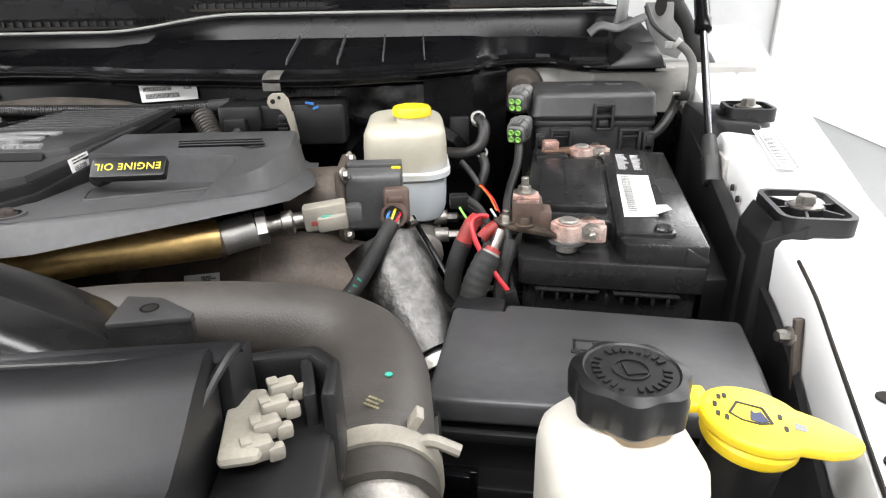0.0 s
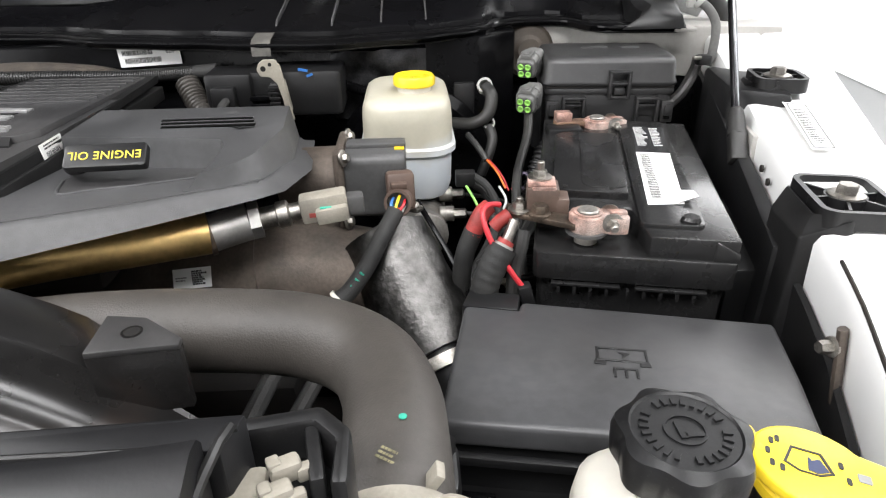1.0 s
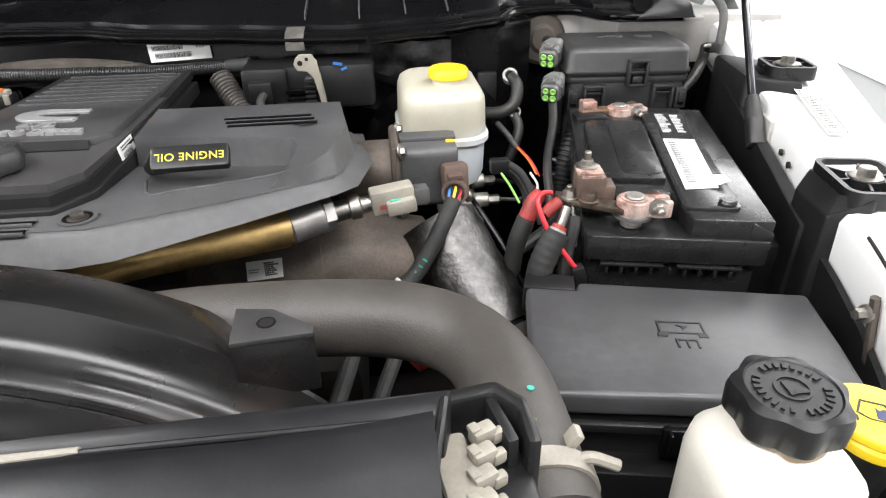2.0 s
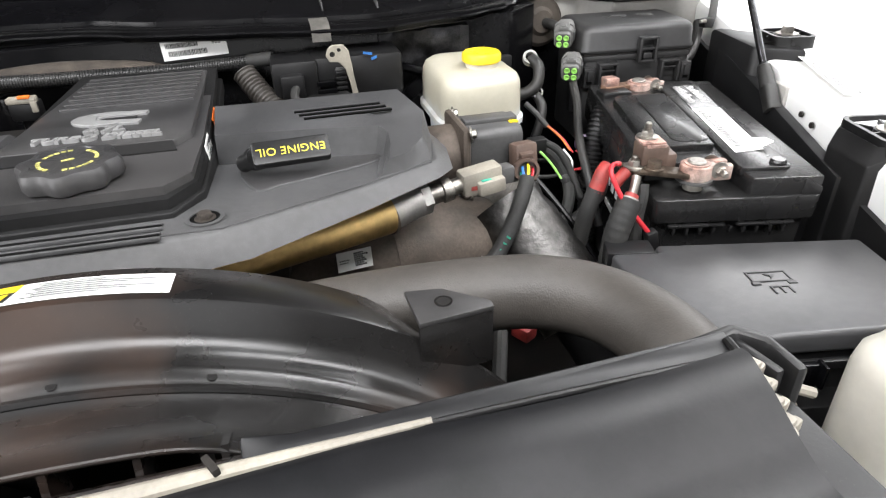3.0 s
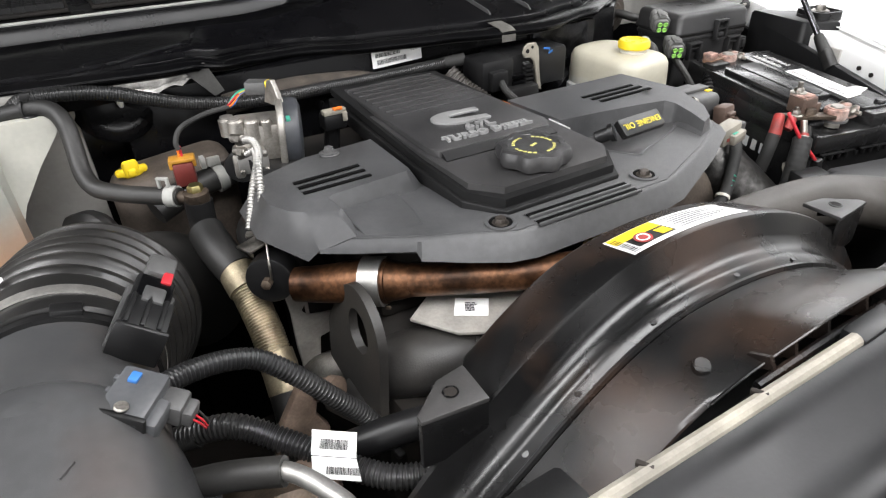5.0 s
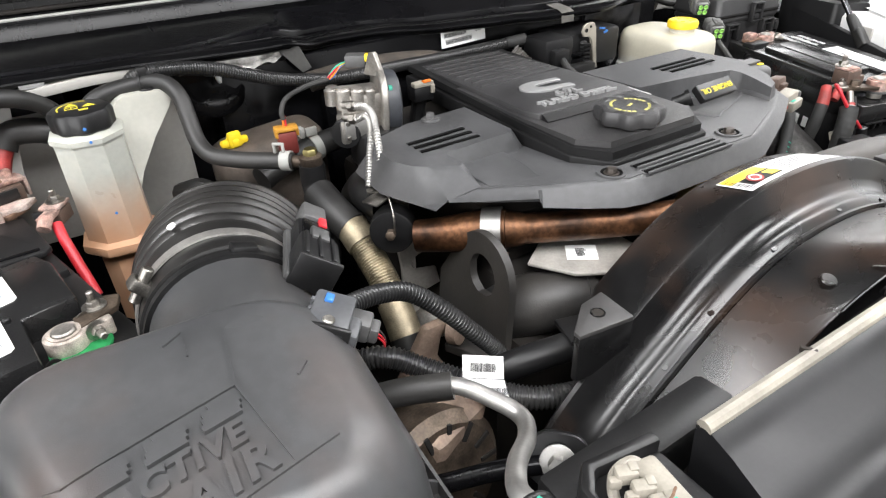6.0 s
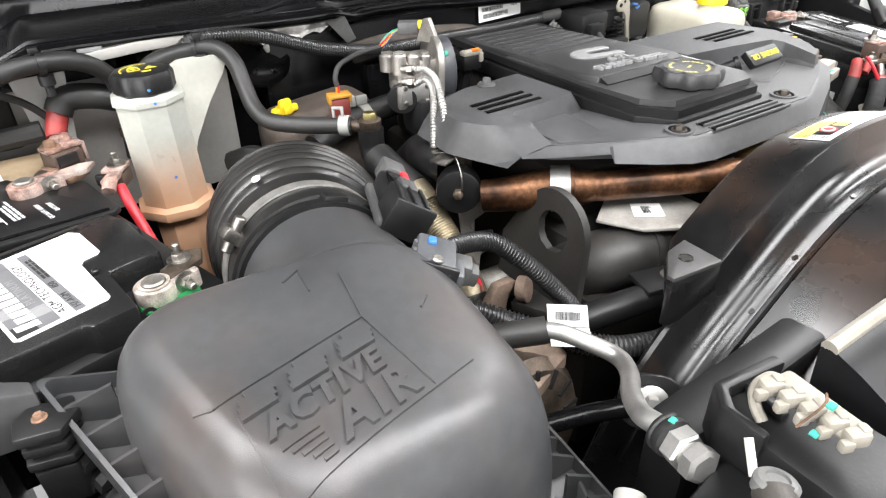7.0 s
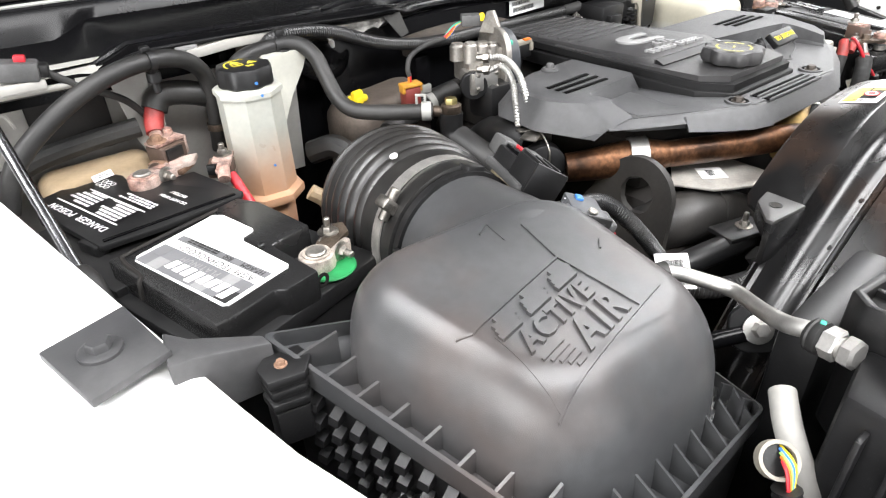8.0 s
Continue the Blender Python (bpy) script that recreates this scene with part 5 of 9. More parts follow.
for x, y in ((-0.025, 0.012), (-0.028, 0.002), (-0.026, -0.008), (-0.021, 0.015), (-0.020, -0.010), (0.017, 0.006), (0.020, -0.006)):
    part("icon_dot", prism(rounded(0.003, 0.006, 0.0012, 2, x, y), 0.0041, 0.0046, 0, 1, wm), black_ink, wc)
part("icon_block", prism(rounded(0.008, 0.007, 0.001, 2, 0.030, 0.0), 0.0041, 0.0046, 0, 1, wm), grey_ink, wc)

# front fuse box
fz = thing("front_fuse_box", "large black fuse box with an embossed lid symbol", "fuse box", (0.545, 0.39, 1.0))
lid = [(0.440, 0.483), (0.486, 0.471), (0.490, 0.485), (0.690, 0.432), (0.668, 0.355), (0.646, 0.288), (0.410, 0.332)]
zl = lambda x, y: 1.155 - 0.06 * (y - 0.33)
flid = part("lid", prism(lid, lambda x, y: zl(x, y) - 0.022, zl, 0.005, 3), lid_black, fz, "smooth satin lid")
part("lid_tab", prism([(0.438, 0.486), (0.486, 0.474), (0.492, 0.500), (0.447, 0.512)], 1.115, 1.1435, 0.002), black, fz)
part("lip", prism([(0.405, 0.330), (0.650, 0.284), (0.652, 0.278), (0.404, 0.324)], 1.126, 1.1335, 0.001), black, fz)
part("body", prism([(0.418, 0.338), (0.646, 0.294), (0.685, 0.425), (0.45, 0.475)], 1.0, 1.135, 0.004), black, fz)
part("body", prism([(0.405, 0.318), (0.640, 0.272), (0.648, 0.30), (0.41, 0.345)], 1.0, 1.09, 0.003), black, fz)
part("latch", join(box((0.512, 0.300, 1.122), (0.026, 0.006, 0.030), 0.0012, rz=-11), box((0.502, 0.298, 1.128), (0.003, 0.012, 0.022), 0.0008, rz=-11), box((0.524, 0.294, 1.128), (0.003, 0.012, 0.022), 0.0008, rz=-11)), black_gloss, fz, "moulded lid latch")
part("latch", join(box((0.43, 0.315, 1.09), (0.034, 0.006, 0.03), 0.0015, rz=-11), box((0.432, 0.310, 1.10), (0.018, 0.01, 0.012), 0.001, rz=-11)), black_gloss, fz, "moulded lower latch")
em = lambda pts: prism(pts, 0, 0.0011, 0.0003, 1, pose(0.552, 0.397, 1.1508, -3.4, 0, -12))
frame_bars = [[(-0.019, 0.006), (0.019, 0.006), (0.019, 0.008), (-0.019, 0.008)], [(-0.019, -0.010), (0.019, -0.010), (0.019, -0.008), (-0.019, -0.008)], [(-0.019, -0.010), (-0.017, -0.010), (-0.017, 0.008), (-0.019, 0.008)], [(0.017, -0.010), (0.019, -0.010), (0.019, 0.008), (0.017, 0.008)],
              [(-0.004, 0.003), (0.006, 0.001), (0.0, -0.006), (0.001, -0.001)], [(-0.021, -0.010), (-0.013, -0.010), (-0.013, -0.015), (-0.021, -0.015)], [(0.012, -0.010), (0.020, -0.010), (0.020, -0.015), (0.012, -0.015)],
              [(-0.008, -0.020), (0.010, -0.020), (0.010, -0.018), (-0.008, -0.018)], [(-0.008, -0.030), (-0.006, -0.030), (-0.006, -0.018), (-0.008, -0.018)], [(0.008, -0.030), (0.010, -0.030), (0.010, -0.018), (0.008, -0.018)], [(0.0, -0.030), (0.002, -0.030), (0.002, -0.018), (0.0, -0.018)]]
part("embossed_symbol", join(*[em(q) for q in frame_bars]), black, flid)

# driver's side battery, turned with the wing
bt = thing("battery", "black driver's side battery with a white label strip", "battery", (0.594, 0.507, 0.998), -12.5, group="truck batteries", rx=2.6)
part("case", prism(rounded(0.168, 0.325, 0.008, 3, 0.0, 0.170), 0.0, 0.165, 0.002), battery_black, bt, local=True)
part("flange", prism(rounded(0.178, 0.345, 0.008, 3, 0.0, 0.170), 0.152, 0.180, 0.0025, 2), battery_black, bt, local=True)
part("lid", prism([(-0.088, 0.05), (-0.012, 0.05), (-0.006, 0.062), (0.0, 0.062), (0.012, 0.002), (0.087, 0.002), (0.087, 0.335), (-0.088, 0.335)], 0.175, 0.2005, 0.0025, 2), battery_black, bt, local=True)
part("top_plate", prism([(-0.074, 0.080), (-0.002, 0.080), (-0.002, 0.262), (-0.064, 0.262), (-0.074, 0.25)], 0.195, 0.2085, 0.0018, 2), battery_black, bt, "satin vent cover", local=True)
part("top_panel", prism(rounded(0.044, 0.165, 0.012, 4, -0.024, 0.172), 0.206, 0.2097, 0.001), battery_black, bt, local=True)
part("strip", prism(rounded(0.056, 0.305, 0.008, 3, 0.032, 0.172), 0.195, 0.2050, 0.0012, 2), battery_black, bt, local=True)
part("strip_end", lathe([(0.0085, 0.198), (0.0088, 0.207), (0.007, 0.2095)], 18, Matrix.Translation((0.048, 0.030, 0))), battery_black, bt, local=True)
part("ledge", prism([(0.066, 0.0), (0.0885, 0.0), (0.0885, 0.338), (0.066, 0.338)], 0.178, lambda x, y: 0.2 if x < 0.07 else 0.188, 0.003, 2), battery_black, bt, local=True)
for k in range(9):
    part("rib", box((-0.064 + 0.0145 * k + 0.004 * (k > 3), -0.0015, 0.142), (0.003, 0.006, 0.008), 0.0006), battery_black, bt, local=True)
part("rib_rail", join(box((-0.04, -0.001, 0.1485), (0.062, 0.008, 0.003), 0.0008), box((0.035, -0.001, 0.1485), (0.062, 0.008, 0.003), 0.0008)), battery_black, bt, local=True)
bl = part("label", slab([(0.014, 0.060, 0.2054), (0.048, 0.066, 0.2054), (0.052, 0.205, 0.2054), (0.016, 0.205, 0.2054)], 0.0005), paper, bt, "white printed label, curling at one corner", local=True)
part("label_corner", slab([(0.040, 0.0645, 0.2060), (0.060, 0.0700, 0.2125), (0.058, 0.088, 0.2105), (0.047, 0.098, 0.2060)], 0.0005), paper, bt, local=True)
part("label_print", bars(0.019, 0.075, 0.010, 0.125, 20, Matrix.Translation((0, 0, 0.2060)), 2, barcode=True, fill=0.7), black_ink, bl, local=True)
part("label_print", bars(0.033, 0.110, 0.014, 0.086, 16, Matrix.Translation((0, 0, 0.2060)), 6, fill=0.25), grey_ink, bl, local=True)
gloss_label = M("glossy_black_label", (0.018, 0.018, 0.019), 0.16, var=0.1, scale=60, bump=0.05)
bl2 = part("label", slab([(0.016, 0.206, 0.2054), (0.052, 0.206, 0.2054), (0.056, 0.300, 0.2054), (0.018, 0.300, 0.2054)], 0.0004), gloss_label, bt, "glossy black warning label with white print", local=True)
part("label_print", bars(0.020, 0.226, 0.014, 0.070, 16, Matrix.Translation((0, 0, 0.2060)), 9, fill=0.5), white_ink, bl2, local=True)
part("label_print", bars(0.038, 0.226, 0.012, 0.068, 12, Matrix.Translation((0, 0, 0.2060)), 19, fill=0.5), white_ink, bl2, local=True)
for x in (-0.062, -0.018):
    part("pin_hole", cyl((x, 0.088, 0.2086), (0, 0, 1), 0.0025, 0.0006, 10, 0), dark_void, bt, local=True)
# side label with plain shapes
part("side_print", join(*[box((-0.0848, 0.185 - 0.0205 * k, 0.118 + 0.007 * (k == 0)), (0.001, 0.011, 0.017 + 0.010 * (k == 0)), 0) for k in range(5)], box((-0.0848, 0.165, 0.086), (0.001, 0.05, 0.008), 0)), white_ink, bt, "white plain shapes printed on the side", local=True)

for child in bt.children_recursive:
    child.data.transform(Matrix.Diagonal((1, 0.915, 1, 1)))


def terminal(name, p, rz, label, mat=None, jaw=0.012):
    """Post clamp: ring round the post, split ears with a bolt."""
    t = thing(name, label, "battery terminal", p, rz, group="battery terminals")
    mt = mat or rust_post
    hull = [(0.0170 * math.cos(radians(q)), 0.0160 * math.sin(radians(q))) for q in range(40, 321, 14)] + [(0.022, -0.0125), (0.034, -0.0115), (0.036, -0.009), (0.036, -0.0025), (0.020, -0.0020), (0.020, 0.0020), (0.036, 0.0025), (0.036, 0.009), (0.033, 0.0115), (0.022, 0.0125)]
    part("clamp", join(prism(hull, 0.000, 0.0165, 0.0022, 2), ring((0, 0, 0.0150), (0, 0, 1), 0.0100, 0.0130, 0.0030, 24)), mt, t, local=True)
    part("post", lathe([(0.0105, -0.012), (0.0095, 0.019), (0.008, 0.0205)], 20), cast, t, "dull lead post", local=True)
    part("bolt", join(hexbolt((0.021, -0.010, 0.011), (0, -1, 0), 0.0055, 0.006), cyl((0.021, -0.012, 0.011), (0, -1, 0), 0.0035, 0.012, 10), hexbolt((0.021, 0.010, 0.011), (0, 1, 0), 0.0055, 0.006)), steel, t, local=True)
    return t


tm = terminal("battery_terminal", (0.5555, 0.529, 1.1925), -8, "corroded pink lead terminal clamp on the positive post")
part("arm", prism([(-0.074, 0.024), (-0.068, 0.012), (-0.045, 0.002), (-0.012, -0.013), (-0.008, 0.008), (-0.030, 0.016), (-0.055, 0.030), (-0.072, 0.034)], 0.004, 0.0095, 0.001), brown_metal, tm, "stamped steel fuse arm", local=True)
part("bolt", hexbolt((-0.0425, 0.0085, 0.0095), (0, 0, 1), 0.0080, 0.010, 1.3), brown_metal, tm, local=True)
part("bolt", join(hexbolt((-0.0610, 0.0180, 0.0095), (0, 0, 1), 0.0068, 0.008, 1.6), cyl((-0.0610, 0.0180, 0.015), (0, 0, 1), 0.0035, 0.0075, 10)), steel, tm, local=True)
part("felt", ring((0, 0, -0.002), (0, 0, 1), 0.010, 0.019, 0.003), dark_plug, tm, local=True)
fl = thing("fuse_link", "rusty brown fuse link block with a stud and nut", "fuse link", (0.520, 0.570, 1.19))
part("block", box((0.520, 0.562, 1.2130), (0.030, 0.028, 0.024), 0.003, rz=-8), brown_plug, fl)
part("step", box((0.536, 0.558, 1.2060), (0.016, 0.024, 0.018), 0.002, rz=-8), brown_plug, fl)
part("plate", join(box((0.519, 0.564, 1.2262), (0.026, 0.024, 0.003), 0.001, rz=-8), box((0.519, 0.550, 1.2180), (0.022, 0.003, 0.016), 0.0008, rz=-8)), rust_post, fl, "corroded pink plate")
part("stud", cyl((0.5187, 0.5711, 1.226), (0, 0, 1), 0.0038, 0.018, 10), steel, fl)
part("nut", hexbolt((0.5187, 0.5711, 1.2275), (0, 0, 1), 0.0068, 0.008), steel, fl)
tr = terminal("battery_terminal", (0.632, 0.782, 1.2035), 2, "corroded pink clamp with a copper block on the rear post")
part("arm", box((-0.030, 0.004, 0.012), (0.045, 0.018, 0.006), 0.001), rust, tr, local=True)
part("block", box((-0.042, 0.006, 0.018), (0.020, 0.018, 0.016), 0.002), rust_post, tr, local=True)
part("sensor", box((-0.045, -0.012, 0.004), (0.042, 0.026, 0.018), 0.003, rz=-6), black, tr, "black current sensor", local=True)
part("plug", box((-0.040, -0.034, -0.002), (0.020, 0.018, 0.016), 0.002, rz=-6), dark_plug, tr, local=True)


def cable(name, pts, r, mat, label, category="cable", pitch=0.0, amp=0.0, n=10, res=6):
    return solo(name, tube(pts, r, n, res, pitch, amp), mat, label, category, base=pts[len(pts) // 2])


conduit_mat = M("grey_black_conduit_plastic", (0.016, 0.016, 0.0165), 0.32, dust=0.25, scale=30, specks=0.04, dust_color=(0.09, 0.086, 0.08))


def conduit(pts, r, label, pitch, amp):
    """Corrugated conduit with taped ends."""
    c = thing("ribbed_conduit", label, "conduit", pts[len(pts) // 2], group="ribbed conduits")
    part("corrugated_tube", tube(pts, r, 12, 8, pitch, amp), conduit_mat, c)
    for a, b in ((pts[0], pts[1]), (pts[-1], pts[-2])):
        a, b = Vector(a), Vector(b)
        part("tape_wrap", tube([a, a + (b - a) * 0.3, a + (b - a) * 0.55], r + 0.0009, 12, 4), tape, c, "black cloth tape round the end")
    return c


cable("red_cable", [(0.4790, 0.553, 1.2085), (0.4752, 0.552, 1.2100), (0.4666, 0.546, 1.2116), (0.4610, 0.538, 1.2084), (0.4628, 0.530, 1.1977), (0.4695, 0.522, 1.1827), (0.4801, 0.514, 1.1674), (0.4890, 0.508, 1.1553), (0.4959, 0.505, 1.1469)], 0.0026, red_wire, "thin bright red cable looping over the terminal")
bc = thing("positive_cable", "thick black taped cable with a red boot", "battery cable", (0.46, 0.55, 1.15))
part("boot", tube([(0.4700, 0.562, 1.2040), (0.4630, 0.558, 1.1989), (0.4585, 0.555, 1.1909), (0.4540, 0.553, 1.1800)], 0.0078, 14, 5, r_end=0.0092), red, bc, "faded red rubber boot")
part("cable", tube([(0.4550, 0.5535, 1.1830), (0.4482, 0.552, 1.1655), (0.4445, 0.552, 1.1499), (0.4430, 0.555, 1.1295), (0.440, 0.56, 1.08)], 0.0095, 12, 6), tape, bc)
bc2 = thing("positive_cable", "thick cloth-taped cable with a crimped lug and red boot", "battery cable", (0.475, 0.52, 1.15))
part("boot", tube([(0.4870, 0.552, 1.1990), (0.4796, 0.549, 1.1950), (0.4729, 0.548, 1.1880)], 0.0066, 12, 5), red, bc2, "faded red rubber boot")
part("crimp", tube([(0.4905, 0.536, 1.2000), (0.4856, 0.530, 1.1904), (0.4820, 0.5265, 1.1840)], 0.0060, 12, 4, flat=0.8), steel, bc2, "pale crimped barrel")
part("gasket", tube([(0.4822, 0.5268, 1.1845), (0.4800, 0.525, 1.1812)], 0.0092, 14, 3, flat=0.8), red, bc2)
part("collar", tube([(0.4803, 0.5253, 1.1815), (0.4785, 0.524, 1.1785)], 0.0102, 14, 3, flat=0.85), grey_plug, bc2)
part("cable", tube([(0.4790, 0.5245, 1.1795), (0.4725, 0.520, 1.1690), (0.4648, 0.516, 1.1540), (0.4604, 0.514, 1.1354), (0.457, 0.513, 1.08)], 0.0132, 14, 6, 0.0075, 0.0002), tape, bc2, "cloth-taped cable")
cable("battery_cable", [(0.4985, 0.536, 1.190), (0.4958, 0.530, 1.1771), (0.4904, 0.525, 1.154), (0.4888, 0.520, 1.130), (0.488, 0.518, 1.08)], 0.0072, tape, "black cloth-taped battery cable", "battery cable")
rp = thing("red_connector", "small dark plug at the end of the red cable", "connector", (0.497, 0.505, 1.14))
part("shell", box((0.4985, 0.5045, 1.1400), (0.012, 0.012, 0.022), 0.002, ry=-15), black, rp)
part("sleeve", tube([(0.4948, 0.5055, 1.1490), (0.4975, 0.505, 1.1440)], 0.0038, 10, 3), red_wire, rp)
cable("wiring_conduit", [(0.585, 0.772, 1.205), (0.566, 0.758, 1.188), (0.550, 0.742, 1.155), (0.541, 0.728, 1.10), (0.538, 0.715, 1.0)], 0.013, black, "black ribbed wiring conduit beside the battery", "conduit", 0.006, 0.0012, 12)
cable("orange_wire", [(0.586, 0.742, 1.198), (0.580, 0.728, 1.196), (0.570, 0.712, 1.183)], 0.0014, orange, "short pair of orange wires", "wire")
cable("orange_wire", [(0.590, 0.742, 1.197), (0.584, 0.727, 1.193), (0.573, 0.711, 1.180)], 0.0014, orange, "short pair of orange wires", "wire")
cable("wire_loom", [(0.572, 0.712, 1.182), (0.556, 0.690, 1.15), (0.55, 0.66, 1.10)], 0.0055, rubber, "thin black wire loom", "wire loom")
cable("wire_loom", [(0.557, 0.845, 1.222), (0.548, 0.80, 1.195), (0.528, 0.745, 1.165), (0.522, 0.70, 1.13), (0.525, 0.66, 1.07)], 0.006, rubber, "thin black wire loom from the grey plug", "wire loom")

# rear fuse box
box_black = M("black_fuse_box_plastic", (0.026, 0.026, 0.0265), 0.38, dust=0.2, scale=12, specks=0.05, bump=0.2, bscale=1200)
fb = thing("rear_fuse_box", "black lidded fuse box with moulded clips", "fuse box", (0.664, 0.905, 1.112), -5)
part("body", prism(rounded(0.158, 0.114, 0.010, 4, 0, 0.0), 0.0, 0.140, 0.003), box_black, fb, local=True)
lid_rings = [(0.1340, 0.165, 0.122), (0.1365, 0.167, 0.124), (0.1395, 0.166, 0.123), (0.1420, 0.163, 0.120), (0.1620, 0.161, 0.116), (0.1672, 0.158, 0.110), (0.1700, 0.152, 0.102), (0.1712, 0.140, 0.090)]
flb = part("lid", loft([[Vector((x, y + 0.001, z)) for x, y in rounded(w, d, 0.011, 4)] for z, w, d in lid_rings]), box_black, fb, local=True)
part("seam", box((0.0, -0.0572, 0.1322), (0.158, 0.0030, 0.0026), 0.0004), dark_void, fb, "dark seam below the lid", local=True)
part("lower_band", prism(rounded(0.163, 0.119, 0.011, 4), 0.122, 0.1305, 0.002), box_black, fb, local=True)
# lid latch: a raised frame with a cross bar and a hook
latch_bm = join(box((-0.0115, -0.0660, 0.1370), (0.0040, 0.010, 0.036), 0.0010), box((0.0115, -0.0660, 0.1370), (0.0040, 0.010, 0.036), 0.0010), box((0, -0.0660, 0.1535), (0.027, 0.010, 0.0040), 0.0010), box((0, -0.0655, 0.1205), (0.027, 0.009, 0.0040), 0.0010), box((0, -0.0650, 0.1385), (0.022, 0.008, 0.0040), 0.0010))
latch_bm.transform(Matrix.Translation((0.010, 0, 0)))
part("lid_latch", latch_bm, box_black, flb, "raised central lid latch", local=True)
part("latch_hook", box((0.010, -0.0655, 0.1285), (0.013, 0.008, 0.009), 0.0015), box_black, flb, local=True)
for dz in (0.1465, 0.1340):
    part("latch_recess", box((0.010, -0.0600, dz), (0.018, 0.0030, 0.008), 0.0003), black, flb, "dark latch opening", local=True)
for x in (-0.044, 0.047):
    part("clip", join(box((x - 0.0125, -0.0625, 0.104), (0.0036, 0.014, 0.032), 0.001), box((x + 0.0125, -0.0625, 0.104), (0.0036, 0.014, 0.032), 0.001), box((x, -0.0625, 0.1185), (0.0290, 0.014, 0.0036), 0.001), box((x, -0.0610, 0.1090), (0.020, 0.009, 0.0030), 0.0008)), box_black, fb, "moulded cable clip", local=True)
    part("clip_mouth", box((x, -0.0575, 0.1005), (0.019, 0.0020, 0.014), 0.0003), box_black, fb, local=True)
for x in (-0.0705, 0.0725):
    part("clip", join(box((x, -0.0600, 0.100), (0.0150, 0.010, 0.029), 0.0015), box((x, -0.0660, 0.1030), (0.0075, 0.006, 0.015), 0.0010)), box_black, fb, "small moulded clip", local=True)
    part("clip_mouth", box((x, -0.0655, 0.0925), (0.0075, 0.0016, 0.004), 0.0002), slot_black, fb, local=True)
part("embossed_mark", join(box((-0.012, 0.012, 0.1714), (0.036, 0.003, 0.0012), 0.0003), box((-0.004, 0.018, 0.1714), (0.020, 0.010, 0.0012), 0.0003), box((-0.025, 0.008, 0.1714), (0.006, 0.006, 0.0012), 0.0003), box((0.0, 0.008, 0.1714), (0.006, 0.006, 0.0012), 0.0003)), dark_plug, flb, "embossed truck outline", local=True)
part("embossed_mark", join(box((0.035, 0.016, 0.1714), (0.024, 0.003, 0.0012), 0.0003), box((0.035, 0.008, 0.1714), (0.020, 0.004, 0.0012), 0.0003)), dark_plug, flb, local=True)
part("side_rail", box((-0.088, -0.045, 0.090), (0.010, 0.02, 0.085), 0.001), black, fb, local=True)
for child in fb.children_recursive:
    child.data.transform(Matrix.Translation((0.006, 0, 0)) @ Matrix.Diagonal((1.075, 1, 1, 1)))


plug_shell = M("dusty_grey_connector_shell", (0.15, 0.15, 0.145), 0.5, var=0.2, scale=60, dust=0.3)


def round_plug(p, rz, rx):
    g = thing("sealed_connector", "light grey sealed connector with four lime green seals", "connector", p, rz, rx=rx, group="sealed connectors")
    part("shell", join(prism(rounded(0.033, 0.036, 0.009, 4), -0.036, -0.004, 0.002), prism(rounded(0.0285, 0.0285, 0.008, 4), -0.05, 0.004, 0.002), prism(rounded(0.036, 0.039, 0.009, 4), -0.026, -0.020, 0.001)), plug_shell, g, local=True)
    part("lock", join(box((0, 0.0195, -0.014), (0.017, 0.006, 0.024), 0.0015), box((0, 0.0230, -0.008), (0.009, 0.004, 0.010), 0.0010)), plug_shell, g, local=True)
    part("side_lock", box((0.0175, 0.002, -0.014), (0.004, 0.016, 0.016), 0.001), dark_plug, g, local=True)
    part("face", prism(rounded(0.0255, 0.0255, 0.007, 4), 0.003, 0.0052, 0.0006), dark_plug, g, "dark recessed face", local=True)
    for x, y in ((-0.0060, -0.0060), (0.0060, -0.0060), (-0.0060, 0.0060), (0.0060, 0.0060)):
        part("seal", lathe([(0.0051, 0.004), (0.0051, 0.0068), (0.0044, 0.0076), (0.0030, 0.0070), (0.0024, 0.0056), (0.0, 0.0054)], 16, Matrix.Translation((x, y, 0))), lime, g, "lime green rubber seal", local=True)
    return g


for g in (round_plug((0.5485, 0.828, 1.2290), -28, 103), round_plug((0.556, 0.877, 1.2640), -30, 106)):
    for child in g.children_recursive:
        child.data.transform(Matrix.Diagonal((0.84, 0.84, 0.84, 1)))

# white side patch grommet and harness
gr = thing("firewall_grommet", "brown rubber firewall grommet with a black harness", "grommet", (0.60, 1.045, 1.27))
part("grommet", lathe([(0.040, 0), (0.042, 0.006), (0.036, 0.012), (0.024, 0.014), (0.018, 0.020)], 28, aim((0.588, 1.050, 1.2580), (0.05, -1, 0.1))), M("brown_rubber_grommet", (0.06, 0.048, 0.037), 0.7, dust=0.2), gr)
part("harness", tube([(0.590, 1.045, 1.258), (0.600, 1.02, 1.257), (0.620, 1.00, 1.250), (0.66, 0.985, 1.250), (0.72, 0.975, 1.256), (0.76, 0.97, 1.252)], 0.0080, 12, 6), rubber, gr)
wh = thing("washer_hose", "grey rubber hose with a clip beside the hinge", "hose", (0.81, 0.92, 1.30))
